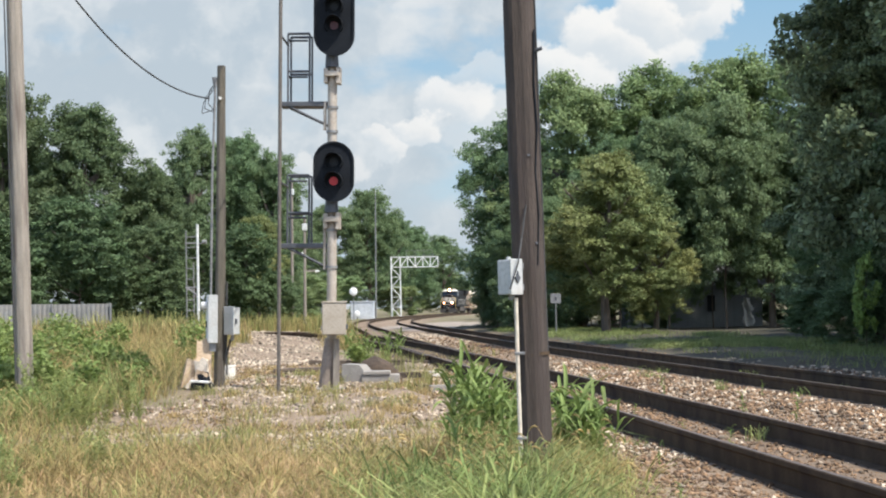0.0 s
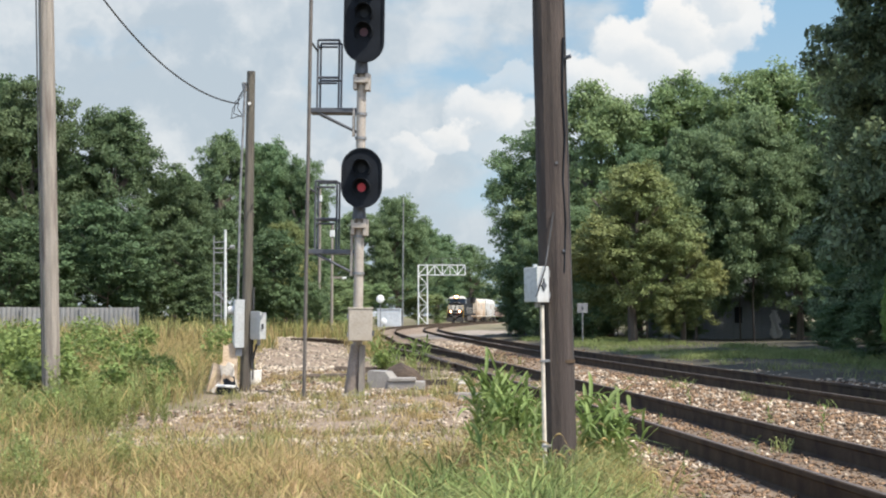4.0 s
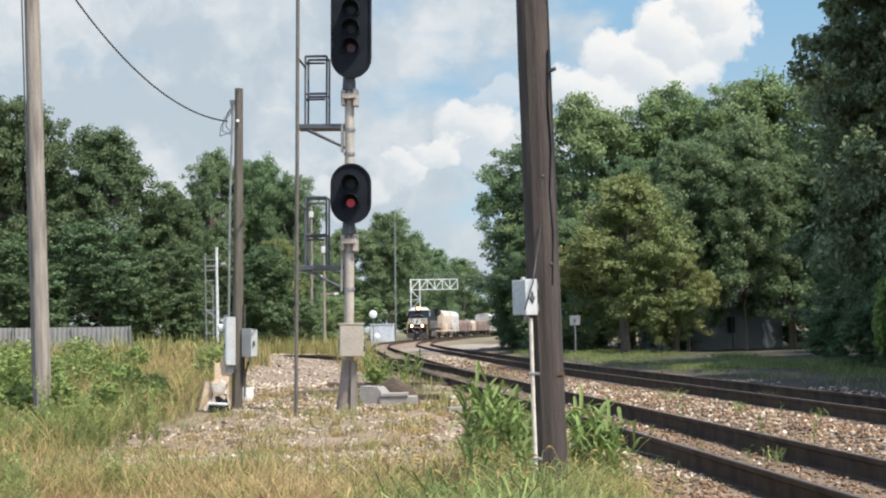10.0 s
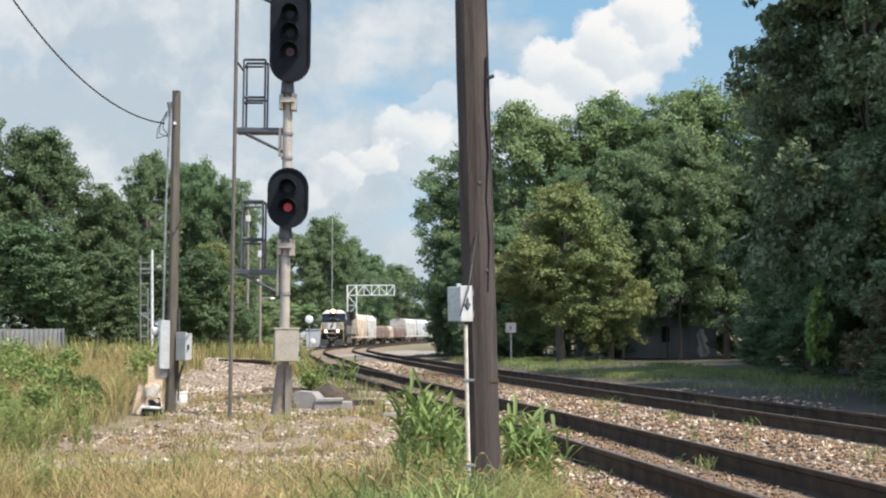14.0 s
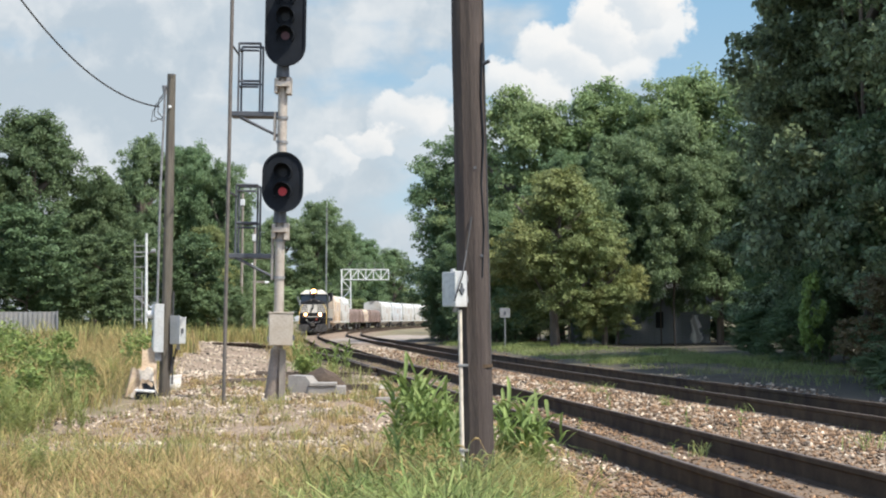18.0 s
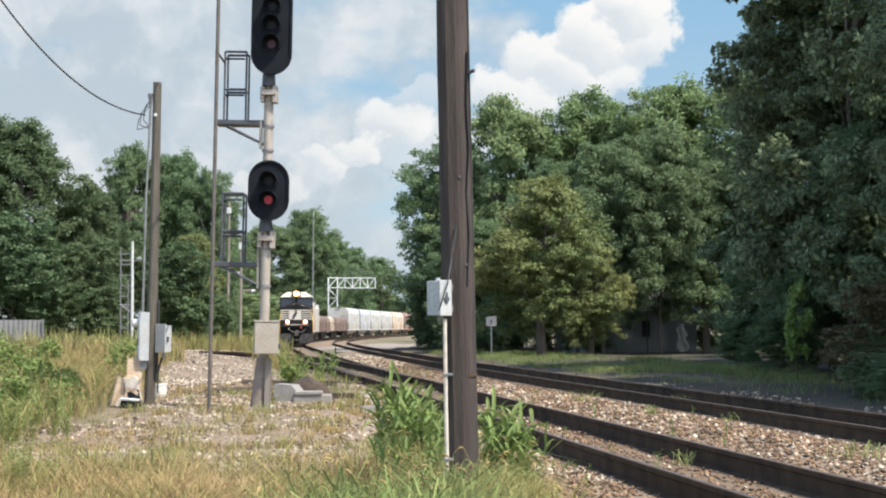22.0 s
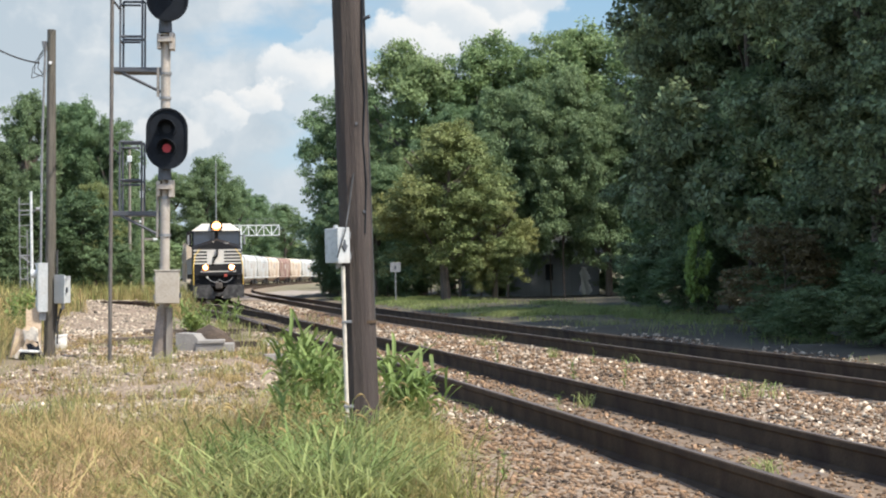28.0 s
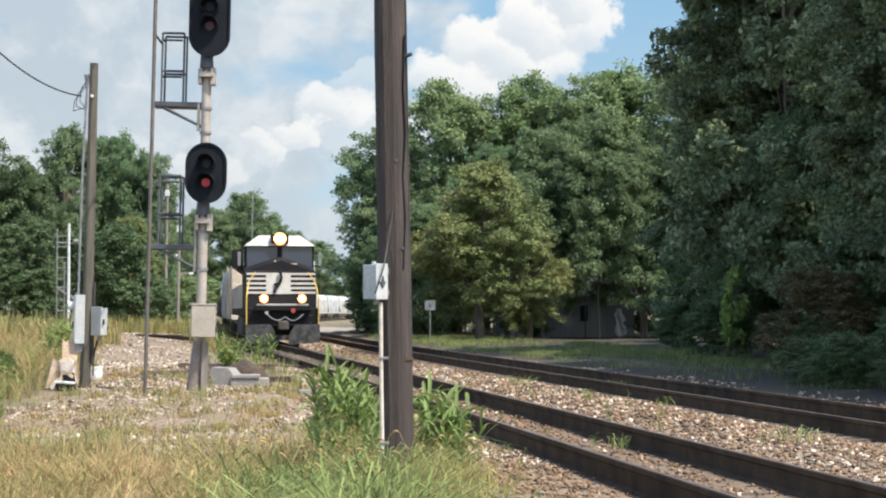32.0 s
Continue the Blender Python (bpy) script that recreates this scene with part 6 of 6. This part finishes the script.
# ---- grass and weeds ----
def blades(name, n, region, height, width, material, seed, label, density=None, bend=0.5, tufts=0):
    """A stand of thin bent blades as one mesh."""
    rng = np.random.default_rng(seed)
    x0, x1, y0, y1 = region
    if tufts:
        tx, ty = rng.uniform(x0, x1, tufts), rng.uniform(y0, y1, tufts)
        k = rng.integers(0, tufts, n)
        sp = rng.uniform(0.05, 0.22, tufts)[k]
        x, y = tx[k] + rng.normal(0, 1, n) * sp, ty[k] + rng.normal(0, 1, n) * sp
        hs = rng.uniform(0.55, 1.15, tufts)[k]
    else:
        x, y = rng.uniform(x0, x1, n), rng.uniform(y0, y1, n)
        hs = 0.6 + 0.8 * smooth_noise(x, y, 0.8, seed % 7)
    keep = np.ones(n, bool) if density is None else density(x, y) > rng.uniform(0, 1, n)
    for c in (near_x, far_x):
        for o in (-0.755, 0.755):
            keep &= np.abs(x - c(y) - o) > 0.09
    x, y, hs = x[keep], y[keep], hs[keep]
    n = len(x)
    h = height * hs * rng.uniform(0.55, 1.25, n)
    a = rng.uniform(0, 6.283, n)
    lean = h * rng.uniform(0.05, 1.0, n) * bend
    lx, ly = lean * np.cos(a), lean * np.sin(a)
    b = rng.uniform(0, 6.283, n)
    wx, wy = width * rng.uniform(0.6, 1.4, n) * np.cos(b) / 2, width * 0.6 * np.sin(b)
    z = ground_z(x, y) - 0.02
    P = np.empty((n, 7, 3))
    for i, (f, g, k) in enumerate(((0, 0, 1.0), (0.55, 0.25, 0.9), (0.9, 0.7, 0.6))):
        P[:, 2 * i] = np.stack([x + lx * g - wx * k, y + ly * g - wy * k, z + h * f], 1)
        P[:, 2 * i + 1] = np.stack([x + lx * g + wx * k, y + ly * g + wy * k, z + h * f], 1)
    droop = np.clip(np.hypot(lx, ly) / h, 0, 1.3) * rng.uniform(0.1, 0.75, n)
    P[:, 6] = np.stack([x + lx * 1.25, y + ly * 1.25, z + h * (1.0 - 0.6 * droop)], 1)
    tri = np.array([(0, 1, 3), (0, 3, 2), (2, 3, 5), (2, 5, 4), (4, 5, 6)])
    f = (tri[None] + 7 * np.arange(n)[:, None, None]).reshape(-1, 3)
    ob = part_of(name, fast_mesh(name, P.reshape(-1, 3), f, material), None)
    return tagged(ob, label, "grass", kind="stuff")


def patch(k, s, lo, hi):
    return lambda x, y: np.clip((smooth_noise(x, y, s, k) - lo) / (hi - lo), 0, 1)


def meadow(x, y):
    return np.clip(1.15 - 1.25 * stony(x, y), 0.0, 1)


FRONT = (-7.0, 1.6, 9.6, 20.0)


def front_edge(x, y):
    """The long grass thins out towards the gravel."""
    return meadow(x, y) * np.clip((18.9 - y + 3.2 * (smooth_noise(x, y, 1.5, 8) - 0.5)) / 2.2, 0.0, 1)


blades("dry_grass", 66000, FRONT, 0.22, 0.0075, BLADE_DRY, 21, "thick dry straw-coloured grass", lambda x, y: front_edge(x, y) * (0.05 + 0.95 * patch(3, 0.5, 0.36, 0.58)(x, y)) * np.interp(x, (-6, -3.6, -2, 0.2), (0.55, 1, 1, 0.45)), 1.5)
blades("green_grass", 18000, FRONT, 0.27, 0.013, BLADE_GREEN, 22, "green summer grass mixed with straw", lambda x, y: front_edge(x, y) * (0.3 + 0.7 * np.maximum(np.clip((x + 2.4) / 2.2, 0, 1), np.clip((-x - 3.4) / 1.4, 0, 1))) * (0.05 + 0.95 * patch(9, 0.6, 0.4, 0.6)(x, y)), 1.5)
blades("grass_tufts", 20000, (-7.0, 0.7, 10, 20.5), 0.4, 0.01, BLADE_GREEN, 23, "tall green tufts of grass", lambda x, y: front_edge(x, y) * np.interp(x, (-5, -3.5, -2, -0.5), (0.9, 0.45, 0.5, 1)), 1.6, tufts=300)
blades("seed_grass", 13000, (-7.0, 0.6, 10, 20.5), 0.46, 0.008, BLADE_DRY, 34, "tall seeding stems of dry grass", front_edge, 1.4, tufts=330)
def lush(x, y):
    """Thick green growth at the foot of the dark pole, fading out along the grass."""
    return np.clip((x + 1.35 - 0.5 * smooth_noise(x, y, 0.8, 15)) / 1.3, 0, 1) * np.clip((0.3 - x) / 0.2, 0, 1)


blades("rank_grass", 13000, (-1.9, 0.6, 10.6, 14.6), 0.5, 0.018, BLADE_RANK, 35, "rank broad-bladed green grass", lush, 1.5, tufts=130)
blades("grass_round_pole", 4000, (-0.6, 0.62, 14.2, 15.8), 0.27, 0.013, BLADE_RANK, 24, "rank green grass round the foot of a pole", lush, 1.5, tufts=40)
blades("russet_grass", 17000, (-5.5, -0.6, 9.6, 18.5), 0.33, 0.011, BLADE_RUSSET, 38, "reddish dried grass in patches", lambda x, y: front_edge(x, y) * patch(11, 1.3, 0.3, 0.55)(x, y) * np.interp(x, (-5, -3.6, -1.8, -0.6), (0.4, 1, 1, 0.1)), 1.4, tufts=260)
blades("tall_weeds", 3000, (-10, -6.7, 20.5, 31), 0.55, 0.013, BLADE_RANK, 37, "tall feathery green weeds at the edge of the clearing", meadow, 0.8, tufts=90)
blades("weedy_bank", 20000, (-17, -6.2, 20, 62), 0.42, 0.012, BLADE_GREEN, 25, "tall green weeds on the bank", lambda x, y: meadow(x, y) * (0.3 + 0.7 * patch(2, 2.5, 0.3, 0.6)(x, y)), 1.2)
blades("straw_bank", 54000, (-17, -6.2, 20, 80), 0.52, 0.012, BLADE_DRY, 26, "tall yellowing grass on the bank", lambda x, y: meadow(x, y) * (0.3 + 0.7 * patch(5, 4, 0.35, 0.6)(x, y)), 1.2)
blades("far_meadow", 26000, (-40, -8, 60, 125), 0.9, 0.035, BLADE_GREEN, 27, "rough meadow before the trees", meadow, 0.5)
blades("far_straw", 30000, (-24, -8, 60, 125), 0.7, 0.03, BLADE_DRY, 28, "yellow grass before the trees", lambda x, y: meadow(x, y) * (0.15 + 0.85 * patch(6, 6, 0.35, 0.6)(x, y)), 0.5)
def verge(x, y):
    """Grass beyond the tracks, thin where the soil is trodden."""
    side = x - far_x(y)
    bare = np.clip(1 - np.abs(side - 4.8 - 0.8 * smooth_noise(x, y, 6, 9)) / 0.9, 0, 1) * (y < 60) * (y > 47)
    return meadow(x, y) * np.clip((side - 2.7) / 0.6, 0, 1) * np.clip((11 - side) / 2, 0, 1) * (0.06 + 0.94 * patch(7, 2.6, 0.38, 0.62)(x, y)) * (1 - 0.95 * bare) * np.interp(y, (48, 56), (0.12, 1.0))


blades("verge_grass", 120000, (1.0, 16, 34, 72), 0.2, 0.011, BLADE_RANK, 29, "green verge beyond the tracks", verge, 1.2)
blades("far_verge_grass", 70000, (-4, 14, 72, 112), 0.2, 0.018, BLADE_RANK, 36, "green verge before the trees", verge, 1.1)
blades("clearing_weeds", 4500, (-6.5, 0.5, 19.5, 40), 0.2, 0.009, BLADE_GREEN, 30, "sparse tufts in the gravel", lambda x, y: stony(x, y), 0.8, tufts=110)
blades("clearing_straw", 15000, (-6.5, 0.5, 18.5, 44), 0.15, 0.008, BLADE_DRY, 31, "dry tufts in the gravel", lambda x, y: stony(x, y), 0.9, tufts=260)
blades("track_weeds", 1100, (0.0, 9.5, 13, 44), 0.2, 0.014, BLADE_RANK, 32, "small weeds growing in the ballast", lambda x, y: stony(x, y), 1.3, tufts=30)
blades("junction_weeds", 4200, (-7.0, 0.6, 42, 84), 0.24, 0.014, BLADE_GREEN, 39, "weeds growing among the ties at the junction", lambda x, y: np.clip(1.7 - np.abs(x - near_x(y)), 0, 1), 0.9, tufts=170)
blades("junction_straw", 4200, (-7.0, 0.6, 40, 84), 0.2, 0.014, BLADE_DRY, 40, "dry stalks among the ties at the junction", lambda x, y: np.clip(1.8 - np.abs(x - near_x(y)), 0, 1), 0.9, tufts=170)
blades("mid_weeds", 1300, (-5.5, -0.5, 33, 62), 0.42, 0.014, BLADE_GREEN, 33, "weeds between signal and tracks", lambda x, y: (np.abs(x - near_x(y)) > 1.3) * np.clip((x - np.interp(y, (33, 62), (-3.2, -6.3))) / 0.5, 0, 1), 0.6, tufts=60)


def stalk_plant(rnd, height, leaves):
    """A tall coarse grass: a stalk with arching strap leaves."""
    verts, faces = [], []

    def strap(p, a, ln, w, up, droop):
        base = len(verts)
        n = 6
        twist = rnd.uniform(-0.5, 0.5)
        for i in range(n + 1):
            t = i / n
            r = ln * t * 0.85
            z = p[2] + ln * (up * t - droop * t * t)
            ww = w * (0.5 + 1.1 * t) * (1 - t) ** 0.6 + 0.001
            b = a + twist * t
            cx, cy = p[0] + r * math.cos(b), p[1] + r * math.sin(b)
            verts.append((cx - ww * math.sin(b), cy + ww * math.cos(b), z + 0.45 * ww))
            verts.append((cx, cy, z - 0.15 * ww))
            verts.append((cx + ww * math.sin(b), cy - ww * math.cos(b), z + 0.45 * ww))
        for i in range(n):
            k = base + 3 * i
            faces.append((k, k + 1, k + 4, k + 3))
            faces.append((k + 1, k + 2, k + 5, k + 4))

    top = (rnd.uniform(-0.1, 0.1), rnd.uniform(-0.1, 0.1), height * 0.78)
    b = len(verts)
    for k in range(4):
        t = k / 3
        for j in range(4):
            a = math.pi / 2 * j
            r = 0.008 * (1 - 0.6 * t)
            verts.append((top[0] * t + r * math.cos(a), top[1] * t + r * math.sin(a), top[2] * t))
    for k in range(3):
        for j in range(4):
            faces.append((b + 4 * k + j, b + 4 * k + (j + 1) % 4, b + 4 * k + 4 + (j + 1) % 4, b + 4 * k + 4 + j))
    for i in range(leaves):
        t = 0.1 + 0.9 * i / (leaves - 1)
        p = (top[0] * t, top[1] * t, top[2] * t)
        strap(p, i * 2.6 + rnd.uniform(-0.6, 0.6), height * rnd.uniform(0.2, 0.34), 0.036 * rnd.uniform(0.7, 1.25), rnd.uniform(0.9, 1.8), rnd.uniform(0.5, 1.6) * (1.15 - 0.5 * t))
    return raw("stalk", verts, faces, WEED_LEAF)


def stalk_clumps():
    rnd = random.Random(14)
    meshes = [stalk_plant(rnd, 1.0, rnd.randint(11, 15)) for _ in range(8)]
    spots = []
    for _ in range(16):
        spots.append((rnd.gauss(-0.56, 0.09), rnd.gauss(20.0, 0.5), rnd.uniform(0.88, 1.06)))
    for _ in range(34):
        x = rnd.uniform(-0.55, 0.0)
        spots.append((x, rnd.uniform(18.2, 20.5), rnd.uniform(0.85, 1.0) - 0.28 * (x + 0.65)))
    for _ in range(22):
        spots.append((rnd.uniform(-0.75, -0.02), rnd.uniform(15.8, 18.2), rnd.uniform(0.4, 0.7)))
    for _ in range(22):
        x = rnd.uniform(0.38, 0.88)
        spots.append((x, rnd.uniform(16.3, 17.7), rnd.uniform(0.9, 1.08) - 0.5 * (x - 0.38)))
    for i, (x, y, s) in enumerate(spots):
        o = new("weed_plant", meshes[i % 8])
        o.matrix_world = pose(x, y, float(ground_z(x, y)) - 0.01, rnd.uniform(-9, 9), rnd.uniform(-9, 9), rnd.uniform(0, 360)) @ Matrix.Scale(s, 4)
        tagged(o, "bright green broad-bladed weed beside the pole", "weed", "weeds round the pole")
    for _ in range(20):
        x, y = rnd.uniform(-5.3, -3.5), rnd.uniform(49, 58)
        x = min(x, float(near_x(y)) - 1.3)
        o = new("weed_plant", meshes[rnd.randrange(8)])
        o.matrix_world = pose(x, y, float(ground_z(x, y)) - 0.01, rnd.uniform(-9, 9), rnd.uniform(-9, 9), rnd.uniform(0, 360)) @ Matrix.Scale(rnd.uniform(0.75, 1.15), 4)
        tagged(o, "tall green coarse grass between signal and tracks", "weed", "weeds by the junction")
    for i, (x, y, s) in enumerate(((2.96, 34, 0.44), (3.5, 26.3, 0.4), (3.95, 24.2, 0.46), (2.2, 29.5, 0.25), (4.4, 30.5, 0.28), (1.75, 25.5, 0.3), (2.2, 22.5, 0.26), (2.6, 21.0, 0.3), (0.8, 14.3, 0.3), (1.25, 13.5, 0.3), (1.0, 15.6, 0.2), (1.5, 18.2, 0.2), (3.1, 23.4, 0.3), (2.75, 31.5, 0.3), (-0.1, 35.5, 0.4))):
        o = new("weed_plant", meshes[(3 * i) % 8])
        o.matrix_world = pose(x, y, float(ground_z(x, y)) - 0.01, rnd.uniform(-6, 6), rnd.uniform(-6, 6), rnd.uniform(0, 360)) @ Matrix.Scale(s, 4)
        tagged(o, "small green weed growing out of the ballast", "weed", "weeds in the ballast")


stalk_clumps()


def leafy_weeds():
    """Round-leaved weeds on the bank and by the branch track."""
    rng = np.random.default_rng(77)
    BANK = [(rng.uniform(-15, -8), rng.uniform(24, 52), rng.uniform(0.7, 1.5), rng.uniform(0.3, 0.9)) for _ in range(20)]
    for k, (x, y, h, r) in enumerate(((-8.4, 27.5, 0.9, 0.45), (-9.3, 30, 1.0, 0.5), (-7.5, 29.5, 0.8, 0.35), (-8.9, 24.5, 0.95, 0.5), (-10.3, 28, 1.1, 0.6), (-7.0, 31.0, 0.55, 0.3), (-7.4, 25.2, 0.6, 0.4),
                                      (-10.9, 34, 1.0, 0.7), (-12, 38, 1.2, 0.8), (-8.6, 35, 0.9, 0.5), (-3.5, 41, 0.4, 0.2), (-4.3, 47, 0.6, 0.3), (-7.4, 33, 0.6, 0.42), (-6.75, 30.6, 0.45, 0.32), (-8.0, 35, 0.75, 0.5), (-7.6, 27.2, 1.0, 0.35), (-6.9, 26, 0.7, 0.3), (-8.2, 22.5, 0.8, 0.5), *BANK)):
        n = int(420 + 900 * r)
        d = rng.normal(size=(n, 3))
        d /= np.linalg.norm(d, axis=1)[:, None]
        p = d * rng.uniform(0.4, 1, n)[:, None] * np.array((r, r, h * 0.48)) + np.array((x, y, float(ground_z(x, y)) + h * 0.5))
        u = rng.normal(size=(n, 3))
        u[:, 2] *= 0.4
        u /= np.linalg.norm(u, axis=1)[:, None]
        w = np.cross(u, rng.normal(size=(n, 3)))
        w /= np.linalg.norm(w, axis=1)[:, None]
        s = rng.uniform(0.03, 0.065, n)[:, None]
        co = np.stack([p - u * s, p + w * s * 0.6, p + u * s, p - w * s * 0.6], 1).reshape(-1, 3)
        ob = part_of("leafy_weed", fast_mesh("leafy_weed", co, np.arange(4 * n).reshape(-1, 4), WEED_LEAF), None)
        tagged(ob, "bushy green leafy weed in tall grass", "weed", "leafy weeds", "stuff")


leafy_weeds()


def feathery_plant(rng, n=230):
    """An upright weed with many narrow leaves along branching stems, one unit high."""
    stems = 5
    k = rng.integers(0, stems, n)
    lean = rng.uniform(-0.22, 0.22, (stems, 2))
    t = rng.uniform(0.12, 1.0, n) ** 0.8
    top = rng.uniform(0.75, 1.0, stems)
    p = np.stack([lean[k, 0] * t, lean[k, 1] * t, top[k] * t], 1)
    a = rng.uniform(0, 6.283, n)
    ln = (0.2 - 0.13 * t) * rng.uniform(0.6, 1.2, n)
    d = np.stack([np.cos(a) * 0.8, np.sin(a) * 0.8, rng.uniform(0.1, 0.9, n)], 1)
    side = np.stack([-np.sin(a), np.cos(a), np.zeros(n)], 1) * 0.011
    tip = p + d * ln[:, None]
    mid = p + d * (ln * 0.55)[:, None] + np.array((0, 0, 0.012))
    co = np.stack([p, mid - side, tip, mid + side], 1).reshape(-1, 3)
    f = np.arange(4 * n).reshape(-1, 4)
    # the stems as thin blades
    sv, sf = [], []
    for i in range(stems):
        b = len(co) + len(sv)
        x, y = lean[i] * top[i] / max(top[i], 0.1)
        sv += [(-0.006, 0, 0), (0.006, 0, 0), (x + 0.002, y, top[i]), (x - 0.002, y, top[i])]
        sf.append((b, b + 1, b + 2, b + 3))
    return fast_mesh("feathery_weed", np.concatenate([co, np.array(sv)]), np.concatenate([f, np.array(sf)]), FEATHER)


def feathery_weeds():
    rng = np.random.default_rng(52)
    meshes = [feathery_plant(rng) for _ in range(5)]
    spots = [(rng.uniform(-7.6, -5.5), rng.uniform(20.5, 27), rng.uniform(0.4, 0.78) + (0.35 if rng.uniform() < 0.2 else 0)) for _ in range(38)]
    spots += [(rng.uniform(-12, -7.2), rng.uniform(24, 42), rng.uniform(0.45, 0.85)) for _ in range(16)]
    spots += [(rng.uniform(-5.4, -3.9), rng.uniform(13.2, 17.5), rng.uniform(0.4, 0.7)) for _ in range(30)]
    for i, (x, y, h) in enumerate(spots):
        o = new("feathery_weed", meshes[i % 5])
        o.matrix_world = pose(x, y, float(ground_z(x, y)) - 0.02, 0, 0, (i * 77) % 360) @ Matrix.Diagonal((h * 1.15, h * 1.15, h, 1))
        tagged(o, "tall feathery pale green weed on the bank", "weed", "feathery weeds")


FEATHER = surface("pale_green_weed", (0.24, 0.29, 0.1), (0.36, 0.375, 0.15), 1.2, 0.65, fine=9, island=0.35, per_object=0.02, through_light=0.45, spec=0.25)
feathery_weeds()


def foxtails():
    """Grass stems that arch over under pale bristly heads."""
    rnd = random.Random(33)
    verts, faces = [], []
    for _ in range(90):
        x, y = rnd.uniform(-1.5, 0.75), rnd.uniform(12.6, 16.6)
        if abs(x - 0.15) < 0.2 and y > 15.2:
            continue
        h, a, z0 = rnd.uniform(0.35, 0.72), rnd.uniform(0, 6.28), float(ground_z(x, y))
        reach = rnd.uniform(0.08, 0.22)
        pts = [(x + reach * t * t * math.cos(a), y + reach * t * t * math.sin(a), z0 + h * (1.25 * t - 0.3 * t * t), 0.0022) for t in (0, 0.35, 0.7, 0.95)]
        ex, ey, ez, _ = pts[-1]
        for i in range(1, 6):
            t = i / 5
            pts.append((ex + 0.1 * t * math.cos(a), ey + 0.1 * t * math.sin(a), ez + 0.045 * t - 0.085 * t * t, 0.0085 * math.sin(math.pi * min(0.95, 0.12 + 0.85 * t)) + 0.001))
        b = len(verts)
        for px, py, pz, r in pts:
            for j in range(4):
                q = math.pi / 2 * j
                verts.append((px - r * math.sin(a) * math.cos(q), py + r * math.cos(a) * math.cos(q), pz + r * math.sin(q)))
        for k in range(len(pts) - 1):
            for j in range(4):
                faces.append((b + 4 * k + j, b + 4 * k + (j + 1) % 4, b + 4 * k + 4 + (j + 1) % 4, b + 4 * k + 4 + j))
    ob = part_of("foxtail_grass", raw("foxtail_grass", verts, faces, BLADE_DRY), None)
    tagged(ob, "arching foxtail grass with pale bristly heads", "grass", kind="stuff")


foxtails()


# ---- what moves ----
def motions():
    for car, back, half in TRAIN:
        rows = []
        for k in range(65):
            t = 0.5 * k
            s = front_way(t) + back
            a, b = on_track(s - half), on_track(s + half)
            m, d = (a + b) / 2, b - a
            rows.append((t, pose(m.x, m.y, m.z, 0, 0, math.degrees(math.atan2(-d.x, d.y)))))
        walk(car, rows)
        for w in [c for c in car.children if "radius" in c]:
            y, r = w.location.y, w["radius"]
            walk(w, [(k / 15, pose(0, y, r, math.degrees(SPEED * k / 15 / r))) for k in range(481)])


motions()
